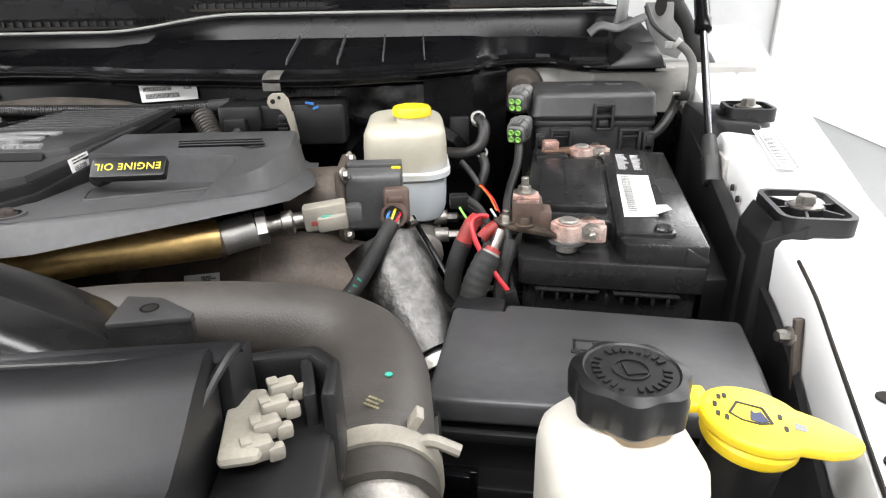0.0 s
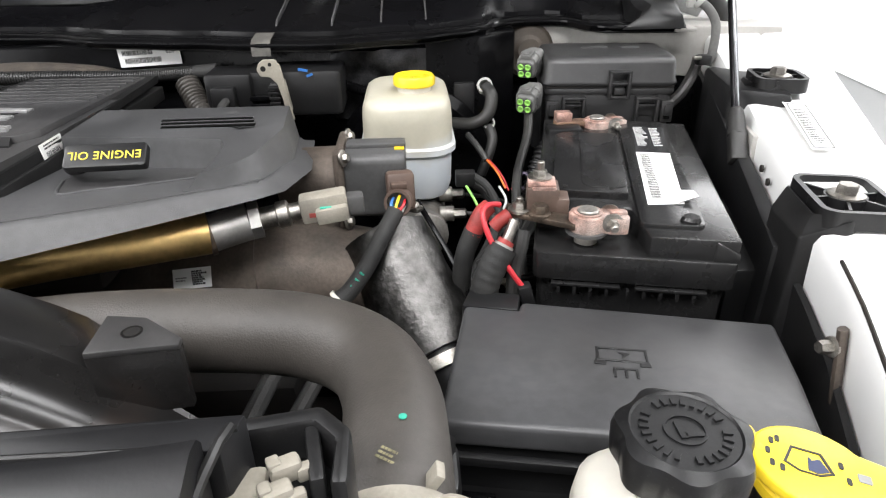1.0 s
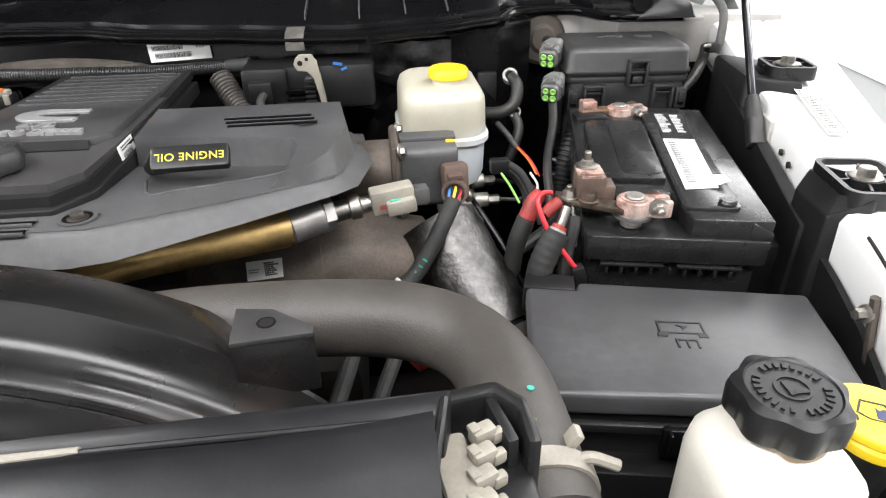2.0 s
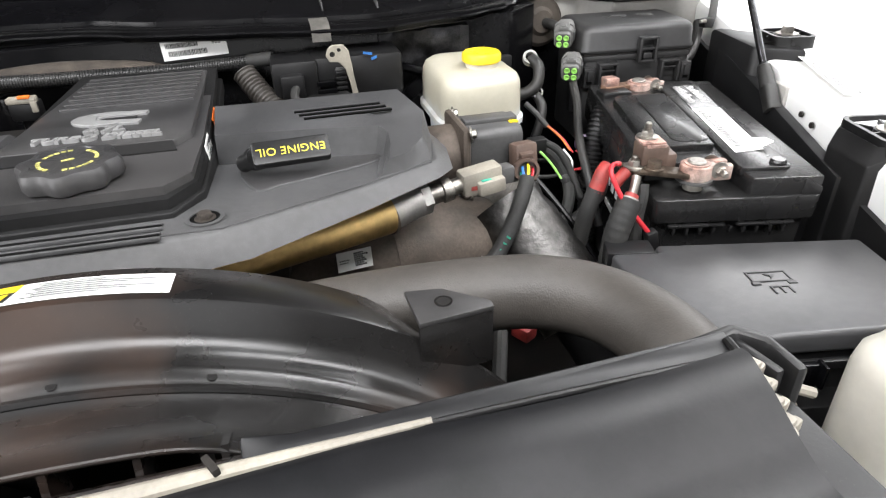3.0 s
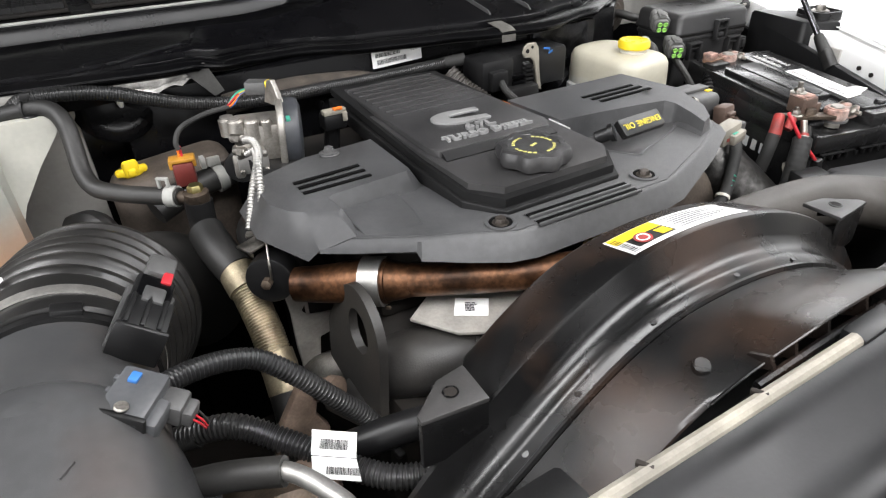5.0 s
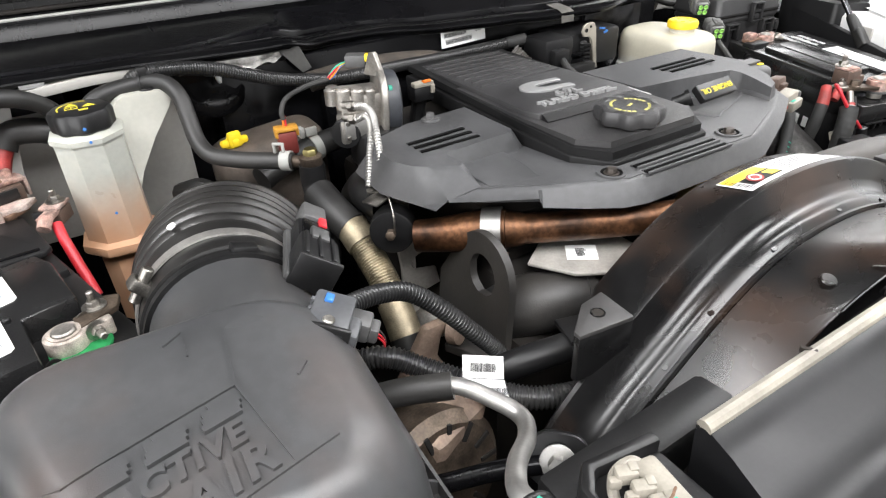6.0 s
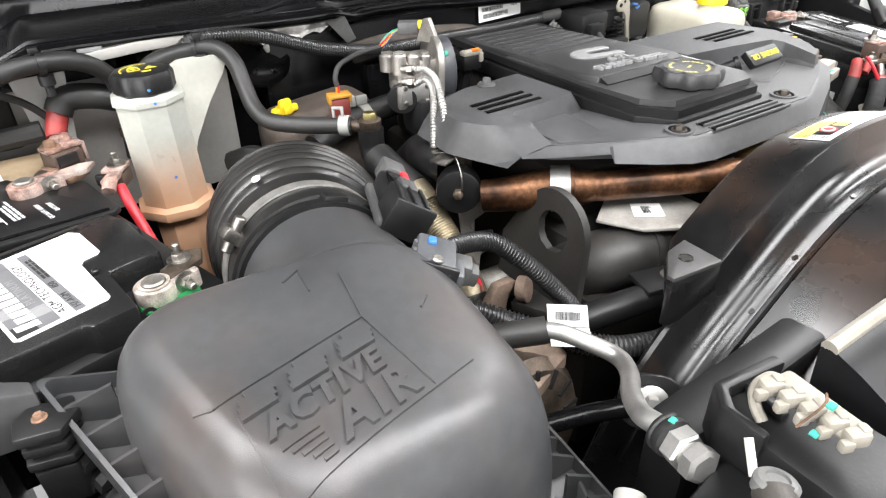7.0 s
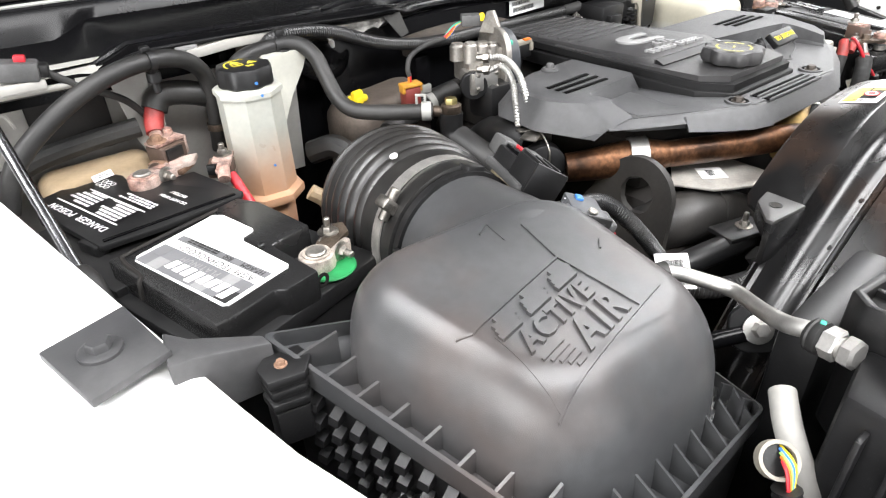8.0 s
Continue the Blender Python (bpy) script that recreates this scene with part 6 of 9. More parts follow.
part("hose", tube([(0.798, 0.922, 1.3415), (0.812, 0.915, 1.332), (0.822, 0.908, 1.316), (0.8245, 0.905, 1.296), (0.8225, 0.902, 1.272), (0.818, 0.900, 1.258)], 0.0062, 12, 6), M("grey_hose_rubber", (0.11, 0.108, 0.104), 0.6), wh)
part("tube", tube([(0.757, 0.945, 1.392), (0.765, 0.935, 1.370), (0.778, 0.928, 1.356), (0.799, 0.922, 1.341)], 0.0036, 10, 5), rubber, wh, "thin black tube")
part("clip", join(ring((0.798, 0.922, 1.3415), (0.7, -0.3, -0.6), 0.0066, 0.0090, 0.007, 16), box((0.790, 0.922, 1.338), (0.012, 0.008, 0.010), 0.002)), grey_plug, wh, "pale hose clip")
part("holder", box((0.806, 0.890, 1.268), (0.020, 0.014, 0.014), 0.003, rz=10), black, wh, "black hose holder")
part("stud", cyl((0.800, 0.884, 1.272), (-1, -0.2, 0), 0.0028, 0.013, 10), steel, wh)
cable("wire_loom", [(0.745, 0.87, 1.20), (0.775, 0.875, 1.225), (0.80, 0.90, 1.25), (0.812, 0.92, 1.262)], 0.0075, rubber, "black taped loom behind the fuse box", "wire loom")

# brake master cylinder
mc = thing("brake_fluid_reservoir", "milky brake fluid reservoir with a yellow cap", "fluid reservoir", (0.397, 0.80, 1.13))
rings = []
for z, w, dd in ((1.128, 0.085, 0.085), (1.134, 0.098, 0.105), (1.150, 0.106, 0.118), (1.190, 0.108, 0.122), (1.193, 0.118, 0.130), (1.200, 0.118, 0.130), (1.203, 0.110, 0.124), (1.232, 0.109, 0.123), (1.246, 0.107, 0.121), (1.254, 0.100, 0.114), (1.258, 0.088, 0.102), (1.2592, 0.06, 0.07)):
    deep = 0.036 if z > 1.192 else 0.0
    rings.append([Vector((x, y, z)) for x, y in rounded(w, dd + deep, min(w, dd) * 0.32, 6, 0.394, 0.800 + deep / 2)])
part("tank", loft(rings), res_white, mc)
part("neck", lathe([(0.021, 0), (0.021, 0.012)], 24, Matrix.Translation((0.404, 0.797, 1.254))), off_white, mc)
mcap = part("cap", lathe([(0.024, 0.0035), (0.0255, 0.005), (0.0255, 0.013), (0.0235, 0.016), (0.021, 0.0165), (0.0195, 0.0155), (0, 0.0155)], 48, Matrix.Translation((0.404, 0.797, 1.262)), lambda a, r: 1 + (0.012 * math.cos(24 * a) if r > 0.0245 else 0)), yellow, mc, "ribbed yellow screw cap")
for k in range(5):
    a = radians(72 * k)
    part("raised_mark", box((0.404 + 0.013 * math.cos(a), 0.797 + 0.013 * math.sin(a), 1.2780), (0.003, 0.007, 0.001), 0, rz=math.degrees(a)), yellow, mcap)
part("sensor", box((0.462, 0.735, 1.165), (0.024, 0.016, 0.018), 0.002), black, mc, "black level sensor plug")
cyl_b = thing("master_cylinder", "grey cast brake master cylinder with line fittings", "master cylinder", (0.41, 0.74, 1.09))
part("body", tube([(0.415, 0.88, 1.10), (0.412, 0.80, 1.10), (0.41, 0.725, 1.10)], 0.028, 20, 4), cast, cyl_b)
part("end", lathe([(0.028, 0), (0.030, 0.005), (0.030, 0.015), (0.020, 0.020)], 20, aim((0.41, 0.728, 1.10), (0, -1, 0))), cast, cyl_b)
for y, z in ((0.735, 1.118), (0.77, 1.130)):
    part("port", cyl((0.43, y, z), (1, 0, 0), 0.010, 0.018, 14), cast, cyl_b)
    part("fitting", lathe([(0.0065, 0), (0.0065, 0.014), (0.004, 0.016)], 6, aim((0.448, y, z), (1, 0, 0))), steel, cyl_b, "brake line nut")
cable("brake_line", [(0.462, 0.735, 1.118), (0.490, 0.732, 1.117), (0.51, 0.728, 1.125), (0.53, 0.72, 1.10)], 0.0028, rubber, "dark steel brake line", "brake line")
cable("brake_line", [(0.462, 0.77, 1.130), (0.495, 0.765, 1.125), (0.52, 0.75, 1.12), (0.54, 0.735, 1.09)], 0.0028, rubber, "dark steel brake line", "brake line")
cable("wire_loom", [(0.472, 0.733, 1.168), (0.488, 0.722, 1.158), (0.500, 0.708, 1.135), (0.51, 0.69, 1.10)], 0.005, tape, "taped thin loom with a yellow-green tracer", "wire loom")
cable("thin_wire", [(0.486, 0.78, 1.18), (0.503, 0.755, 1.165), (0.512, 0.735, 1.150)], 0.0013, orange, "thin orange wire in a small loom", "wire")
cable("thin_wire", [(0.490, 0.782, 1.178), (0.508, 0.755, 1.162), (0.516, 0.735, 1.147)], 0.0012, red_wire, "thin red wire in a small loom", "wire")
cable("thin_wire", [(0.470, 0.80, 1.20), (0.482, 0.785, 1.188), (0.492, 0.772, 1.174)], 0.004, rubber, "thin black wire in a small loom", "wire")
bo = thing("brake_booster", "black brake booster on the firewall", "brake booster", (0.39, 0.93, 1.12))
part("drum", lathe([(0.03, 0), (0.06, 0.01), (0.10, 0.03), (0.112, 0.05), (0.112, 0.06), (0.10, 0.075)], 36, aim((0.40, 0.955, 1.13), (0, -1, 0))), black_gloss, bo)
part("plate", box((0.475, 0.915, 1.205), (0.03, 0.012, 0.07), 0.003), black, bo)
vh = thing("vacuum_hose", "black vacuum hose with a white elbow fitting", "hose", (0.50, 0.86, 1.22))
part("fitting", ring((0.500, 0.865, 1.243), (-0.2, -0.7, 0.6), 0.0070, 0.0105, 0.010, 20), grey_plug, vh, "white hose fitting")
part("hose", tube([(0.500, 0.86, 1.246), (0.506, 0.845, 1.236), (0.500, 0.835, 1.215), (0.480, 0.835, 1.203), (0.45, 0.85, 1.20)], 0.0085, 12, 6), rubber, vh)
part("fitting", ring((0.502, 0.842, 1.200), (0.0, -0.8, 0.4), 0.006, 0.0085, 0.009, 18), grey_plug, vh, "white hose fitting")
part("hose", tube([(0.502, 0.838, 1.198), (0.506, 0.825, 1.185), (0.500, 0.815, 1.165), (0.49, 0.81, 1.14)], 0.007, 12, 6), rubber, vh)

# EGR valve between cover and reservoir
eg = thing("exhaust_valve_motor", "dark grey valve motor on a brown flanged housing", "valve", (0.34, 0.64, 1.15))
part("housing", tube([(0.265, 0.650, 1.200), (0.325, 0.645, 1.203)], 0.036, 24, 3), cast_brown, eg, "heat-browned cast housing")
part("housing", box((0.300, 0.66, 1.17), (0.05, 0.06, 0.07), 0.01), cast_brown, eg)
part("flange", box((0.326, 0.643, 1.205), (0.010, 0.080, 0.082), 0.006), cast_brown, eg)
part("motor", prism(rounded(0.064, 0.068, 0.010, 4), -0.032, 0.030, 0.004, 2, aim((0.362, 0.641, 1.207), (1, 0, 0))), dark_plug, eg, "dark grey motor body")
part("rib", box((0.362, 0.641, 1.243), (0.06, 0.018, 0.005), 0.001), dark_plug, eg)
part("paint_dot", box((0.386, 0.628, 1.2415), (0.010, 0.006, 0.002), 0.0005), yellow, eg)
for y, z in ((0.607, 1.24), (0.607, 1.172), (0.677, 1.24)):
    part("bolt", hexbolt((0.331, y, z), (1, -0.3, 0.2), 0.005, 0.006), steel, eg)
pl = thing("sensor_plug", "brown connector with coloured wires in a taped loom", "connector", (0.385, 0.59, 1.2))
part("shell", box((0.386, 0.594, 1.210), (0.027, 0.020, 0.038), 0.004, rx=-10, rz=8), brown_plug, pl)
part("socket", join(ring((0.385, 0.586, 1.203), (-0.15, -1, 0.15), 0.0105, 0.0135, 0.012, 22), box((0.385, 0.583, 1.2195), (0.016, 0.008, 0.006), 0.0015, rz=8)), brown_plug, pl, "brown round socket")
part("insert", cyl((0.385, 0.584, 1.2032), (-0.15, -1, 0.15), 0.0104, 0.004, 20, 0), dark_plug, pl)
for k, mt in enumerate((red_wire, yellow, blue, teal, orange, grey_plug)):
    a = radians(60 * k + 20)
    dx, dz = 0.0066 * math.cos(a), 0.0066 * math.sin(a)
    part("wire", tube([(0.3845 + dx, 0.580, 1.2035 + dz), (0.3825 + dx, 0.572, 1.2015 + dz), (0.379 + dx * 0.5, 0.564, 1.1955 + dz * 0.5)], 0.0015, 8, 4), mt, pl)
part("loom", tube([(0.381, 0.569, 1.199), (0.376, 0.561, 1.192), (0.366, 0.550, 1.178), (0.352, 0.540, 1.155), (0.335, 0.530, 1.135), (0.32, 0.525, 1.125), (0.29, 0.52, 1.10)], 0.0084, 12, 6), tape, pl, "taped loom with teal marks")
for k in range(5):
    part("teal_mark", box((0.3480 - 0.0045 * k, 0.5310 - 0.0022 * k, 1.1535 - 0.0055 * k), (0.005, 0.003, 0.002), 0.0004, ry=40), teal, pl)
part("cable_tie", ring((0.323, 0.526, 1.128), (0.6, 0.3, 0.5), 0.0083, 0.0098, 0.004, 16), off_white, pl)

# exhaust pressure tube and sensor
gt = thing("exhaust_pressure_tube", "heat-tinted golden tube with steel fittings and a white sensor plug", "tube", (0.15, 0.49, 1.15))
part("tube", tube([(-0.04, 0.415, 1.190), (0.03, 0.446, 1.207), (0.10, 0.471, 1.211), (0.17, 0.493, 1.211), (0.222, 0.514, 1.209)], 0.0182, 20, 8), gold, gt)
part("sleeve", tube([(0.214, 0.512, 1.206), (0.236, 0.523, 1.209), (0.254, 0.529, 1.212)], 0.0165, 20, 4), alu, gt, "steel sleeve")
part("bead", ring((0.220, 0.515, 1.2065), (0.9, 0.42, 0.1), 0.0155, 0.0185, 0.004), brown_metal, gt)
part("nut", lathe([(0.0165, 0), (0.0165, 0.009)], 6, aim((0.255, 0.529, 1.212), (0.95, 0.25, 0.1))), alu, gt, "hex nut")
part("sensor", lathe([(0.010, 0), (0.010, 0.014), (0.012, 0.015), (0.012, 0.024), (0.008, 0.026), (0.008, 0.036)], 18, aim((0.264, 0.531, 1.213), (0.95, 0.18, 0.12))), steel, gt)
wp = part("plug", join(box((0.319, 0.5395, 1.2205), (0.042, 0.020, 0.024), 0.003, rz=8, ry=-6), box((0.327, 0.530, 1.2165), (0.028, 0.014, 0.014), 0.002, rz=8, ry=-6)), cream, gt, "white sensor plug")
part("mark", box((0.312, 0.5282, 1.216), (0.010, 0.001, 0.004), 0, rz=8), red, wp)
part("mark", box((0.322, 0.5275, 1.2222), (0.010, 0.003, 0.003), 0, rz=8), teal, wp)
part("plug_end", box((0.346, 0.543, 1.2205), (0.016, 0.016, 0.018), 0.003, rz=8), dark_plug, gt)

# turbo outlet castings below the gold tube
tc = thing("exhaust_elbow", "brown-grey cast exhaust elbow with a code sticker", "exhaust", (0.2, 0.6, 1.0))
part("elbow", tube([(0.06, 0.58, 1.08), (0.16, 0.60, 1.105), (0.26, 0.60, 1.12), (0.34, 0.61, 1.10)], 0.058, 28, 6), cast_brown, tc)
part("band", ring((0.238, 0.600, 1.117), (1, 0, 0.1), 0.056, 0.062, 0.010, 32), cast_brown, tc)
q = [(0.172, 0.5345, 1.141), (0.207, 0.5360, 1.143), (0.207, 0.5430, 1.161), (0.172, 0.5415, 1.159)]
cs = part("code_sticker", slab(q, 0.0008), paper, tc, "small white code sticker")
mq = on_quad(q[0], q[1], q[3])
part("code", bars(0.018, 0.003, 0.014, 0.014, 7, mq @ Matrix.Translation((0, 0, 0.0006)), 8, barcode=False, fill=0.8), black_ink, cs)
part("code", bars(0.003, 0.007, 0.013, 0.005, 2, mq @ Matrix.Translation((0, 0, 0.0006)), 11, fill=0.5), grey_ink, cs)

hs = thing("heat_shield", "crumpled shiny black and silver heat shield wrap", "heat shield", (0.41, 0.55, 1.1))
rings = []
for i in range(9):
    t = i / 8
    c = Vector((0.366 + 0.055 * t, 0.605 - 0.085 * t, 1.150 - 0.085 * t))
    ax = Vector((0.050, -0.09, -0.085)).normalized()
    u = ax.orthogonal().normalized()
    v = ax.cross(u)
    rnd = random.Random(40 + i)
    rings.append([c + u * math.cos(a) * (0.048 + rnd.uniform(-0.0022, 0.0022)) + v * math.sin(a) * (0.046 + rnd.uniform(-0.0022, 0.0022)) for a in (2 * math.pi * j / 22 for j in range(22))])
part("wrap", loft(rings), shield, hs)
part("seam", tube([(0.402, 0.622, 1.186), (0.436, 0.570, 1.140), (0.462, 0.530, 1.09)], 0.003, 8, 4), black_gloss, hs)
part("clip", join(box((0.398, 0.600, 1.188), (0.018, 0.012, 0.006), 0.002, rz=-40), cyl((0.400, 0.596, 1.190), (0, -0.5, 0.8), 0.004, 0.006, 10)), steel, hs)
part("band", ring((0.424, 0.518, 1.060), (0.37, -0.67, -0.63), 0.040, 0.048, 0.012, 28), steel, hs, "steel band clamp")
part("elbow", tube([(0.420, 0.525, 1.07), (0.445, 0.49, 1.03), (0.47, 0.46, 0.97)], 0.038, 20, 5), black, hs)
sp = thing("spring_clip", "small tan hose clip", "clip", (0.475, 0.53, 1.13))
part("clip", ring((0.478, 0.535, 1.125), (0.3, -0.8, 0.5), 0.008, 0.013, 0.012, 16), cream, sp)

# blower actuator box with white bracket at the firewall
ab = thing("wiper_motor_box", "black moulded box with a white steel bracket at the firewall", "motor housing", (0.22, 0.87, 1.2))
part("box", box((0.245, 0.885, 1.245), (0.130, 0.07, 0.060), 0.008), black, ab)
part("box", join(box((0.165, 0.87, 1.250), (0.06, 0.06, 0.05), 0.006), box((0.160, 0.838, 1.245), (0.03, 0.02, 0.03), 0.003)), black, ab)
part("foot", box((0.205, 0.85, 1.20), (0.06, 0.05, 0.06), 0.005), black, ab)
outline = [(0.206, 1.280), (0.209, 1.288), (0.215, 1.2925), (0.230, 1.2925), (0.236, 1.284), (0.2385, 1.268), (0.2405, 1.248), (0.2445, 1.224), (0.2465, 1.215), (0.2375, 1.220), (0.2340, 1.244), (0.2295, 1.262), (0.222, 1.2705), (0.210, 1.2715)]
wbr = part("bracket", prism(outline, -0.002, 0.002, 0.0008, 1, Matrix(((1, 0, 0, 0), (0, 0, -1, 0.8365), (0, 1, 0, 0), (0, 0, 0, 1)))), cream, ab, "white stamped steel bracket with two holes")
for x, z, r in ((0.2145, 1.2815, 0.0034), (0.2235, 1.2865, 0.0024)):
    part("bracket_hole", cyl((x, 0.8346, z), (0, -1, 0), r, 0.0006, 14, 0), dark_void, wbr)
part("flange", box((0.2395, 0.842, 1.246), (0.003, 0.012, 0.040), 0.0008, ry=-8), cream, wbr)
for k in range(6):
    part("connector_fin", box((0.2235, 0.845, 1.256 - 0.0065 * k), (0.014, 0.016, 0.0038), 0.0008), black, ab)
part("connector", box((0.2235, 0.852, 1.240), (0.012, 0.014, 0.042), 0.002), dark_plug, ab)
part("lead", tube([(0.165, 0.835, 1.245), (0.160, 0.815, 1.236), (0.172, 0.80, 1.22), (0.19, 0.80, 1.20)], 0.0055, 10, 5), tape, ab)
part("blue_mark", join(box((0.262, 0.846, 1.2765), (0.012, 0.002, 0.003), 0, ry=10), box((0.270, 0.846, 1.270), (0.008, 0.002, 0.003), 0, ry=-20)), blue, ab)
for k in range(4):
    part("tab", box((0.205, 0.846 - 0.001 * k, 1.243 - 0.010 * k), (0.028, 0.012, 0.006), 0.001), black_gloss, ab)

# label and conduit on the firewall
fl2 = thing("firewall_label", "white barcode label on the black firewall", "label", (0.04, 0.935, 1.285))
q = [(-0.003, 0.9345, 1.268), (0.082, 0.9340, 1.272), (0.081, 0.9345, 1.298), (-0.004, 0.9350, 1.294)]
part("paper", slab(q, 0.0008), paper, fl2)
mq = on_quad(q[0], q[1], q[3])
part("barcode", bars(0.008, 0.004, 0.05, 0.008, 1, mq @ Matrix.Translation((0, 0, 0.0009)), 4, barcode=True, fill=0.9), black_ink, fl2)
part("barcode", bars(0.006, 0.015, 0.042, 0.007, 1, mq @ Matrix.Translation((0, 0, 0.0009)), 5, barcode=True, fill=0.9), black_ink, fl2)
part("figures", text_bm("626", 0.008, 0.0003, mq @ Matrix.Translation((0.072, 0.018, 0.001))), black_ink, fl2)
conduit([(-0.482, 0.915, 1.262), (-0.478, 0.914, 1.287), (-0.468, 0.908, 1.3085), (-0.4475, 0.903, 1.3190), (-0.401, 0.905, 1.3154), (-0.362, 0.908, 1.3064), (-0.321, 0.912, 1.2904), (-0.282, 0.915, 1.2769), (-0.218, 0.915, 1.2642), (-0.160, 0.907, 1.2633), (-0.09, 0.915, 1.261), (0.0, 0.922, 1.258), (0.08, 0.915, 1.262), (0.14, 0.90, 1.268)], 0.0086, "black ribbed wiring conduit along the firewall", 0.0034, 0.0005)
cable("heater_hose", [(0.10, 0.885, 1.255), (0.115, 0.865, 1.235), (0.14, 0.83, 1.21), (0.155, 0.79, 1.18)], 0.0155, hose_mat, "brown-grey ribbed hose behind the engine", "hose", 0.006, 0.0008, 12)
wp2 = thing("small_plug", "small white and red connector behind the cover", "connector", (-0.125, 0.76, 1.23))
part("shell", box((-0.132, 0.782, 1.262), (0.030, 0.022, 0.020), 0.003), black, wp2)
part("lock", join(box((-0.132, 0.776, 1.275), (0.030, 0.012, 0.007), 0.002), box((-0.120, 0.770, 1.268), (0.006, 0.004, 0.012), 0.001)), cream, wp2, "white locking clip")
part("red_tab", box((-0.128, 0.772, 1.279), (0.012, 0.006, 0.003), 0.0008), orange, wp2)
part("body", tube([(-0.132, 0.785, 1.256), (-0.135, 0.79, 1.225), (-0.14, 0.78, 1.19)], 0.010, 10, 4), black, wp2)

# small things in the gap between reservoir and battery
cable("vacuum_line", [(0.300, 0.905, 1.245), (0.335, 0.895, 1.236), (0.37, 0.885, 1.225), (0.40, 0.88, 1.215)], 0.007, black_gloss, "thin black ribbed line behind the reservoir", "hose", 0.004, 0.0006)
cable("wire_loom", [(0.470, 0.770, 1.150), (0.492, 0.745, 1.140), (0.500, 0.715, 1.12), (0.488, 0.68, 1.10), (0.46, 0.65, 1.07)], 0.008, tape, "taped loom below the reservoir", "wire loom")
cable("wire_loom", [(0.540, 0.690, 1.130), (0.522, 0.660, 1.120), (0.498, 0.640, 1.115), (0.470, 0.630, 1.10)], 0.0075, rubber, "black loom beside the battery", "wire loom")
cable("thin_wire", [(0.520, 0.735, 1.150), (0.528, 0.726, 1.143), (0.522, 0.716, 1.132), (0.510, 0.720, 1.128)], 0.0018, red_wire, "thin red wire in a small loom", "wire")
cable("thin_wire", [(0.505, 0.742, 1.150), (0.512, 0.728, 1.138), (0.506, 0.716, 1.126)], 0.0016, paper, "thin white wire in a small loom", "wire")
cable("thin_wire", [(0.462, 0.722, 1.160), (0.470, 0.705, 1.150), (0.480, 0.690, 1.132)], 0.0016, lime, "thin green wire in a small loom", "wire")
wire_clip = thing("loom_clip", "small black clip on a taped loom", "clip", (0.495, 0.70, 1.115))
part("clip", box((0.497, 0.708, 1.122), (0.014, 0.012, 0.010), 0.002, rz=25), dark_plug, wire_clip)
pg = thing("purple_grommet", "purple-grey rubber ring on a dark hose end", "hose end", (0.535, 0.745, 1.13))
part("ring", ring((0.536, 0.748, 1.152), (-0.2, -0.7, 0.6), 0.008, 0.0115, 0.008, 20), M("purple_rubber", (0.07, 0.045, 0.10), 0.5), pg)

cable("heater_pipe", [(0.245, 0.375, 1.07), (0.262, 0.42, 1.09), (0.275, 0.47, 1.10)], 0.008, tape, "dark metal pipe below the charge hose", "pipe")
cable("heater_pipe", [(0.275, 0.355, 1.05), (0.293, 0.40, 1.085), (0.312, 0.45, 1.10)], 0.007, tape, "dark metal pipe below the charge hose", "pipe")
jn = thing("pipe_joint", "small brass pipe joint in the dark gap", "pipe joint", (0.248, 0.385, 1.08))
part("nut", lathe([(0.009, 0), (0.010, 0.003), (0.010, 0.012), (0.006, 0.015)], 8, aim((0.246, 0.380, 1.075), (0.3, 0.8, 0.4))), steel, jn)
rcp = thing("red_connector", "small red plug low in the dark gap", "connector", (0.34, 0.45, 1.08))
part("shell", box((0.335, 0.448, 1.098), (0.016, 0.020, 0.014), 0.002, rz=30), red, rcp)

# ---- centre front: pipes between cover and shroud ----
cp = thing("exhaust_crossover_pipe", "heat-rusted copper-brown exhaust pipe with a steel band clamp", "exhaust pipe", (-0.15, 0.48, 1.15))
part("pipe", tube([(-0.200, 0.5035, 1.2035), (-0.170, 0.484, 1.2050), (-0.125, 0.458, 1.2065), (-0.085, 0.438, 1.2070), (-0.045, 0.424, 1.2060), (0.0, 0.418, 1.198)], 0.0158, 24, 8), copper, cp)
part("flare", tube([(-0.268, 0.566, 1.1890), (-0.252, 0.552, 1.1915), (-0.238, 0.538, 1.1955), (-0.222, 0.523, 1.2005), (-0.198, 0.502, 1.2035)], 0.0172, 24, 8, r_end=0.0215), copper, cp, "flared rusty pipe end")
part("flare_neck", tube([(-0.199, 0.503, 1.2035), (-0.190, 0.4965, 1.2040), (-0.182, 0.4915, 1.2045)], 0.0200, 24, 4, r_end=0.0160), copper, cp)
bd = part("band_clamp", ring((-0.216, 0.5175, 1.2015), (0.75, -0.66, 0.08), 0.0212, 0.0240, 0.020, 32), alu, cp, "wide steel band clamp")
for k in range(3):
    part("slot", box((-0.206, 0.4905 + 0.0 * k, 1.211 - 0.014 * k), (0.005, 0.002, 0.004), 0.0005, rz=-43), brown_metal, bd)
part("boss", cyl((-0.080, 0.4235, 1.2125), (-0.2, -0.75, 0.5), 0.0042, 0.0022, 16), copper, cp, "small welded boss")

vc = thing("wastegate_canister", "black round vacuum canister with a metal pivot", "canister", (-0.28, 0.59, 1.15))
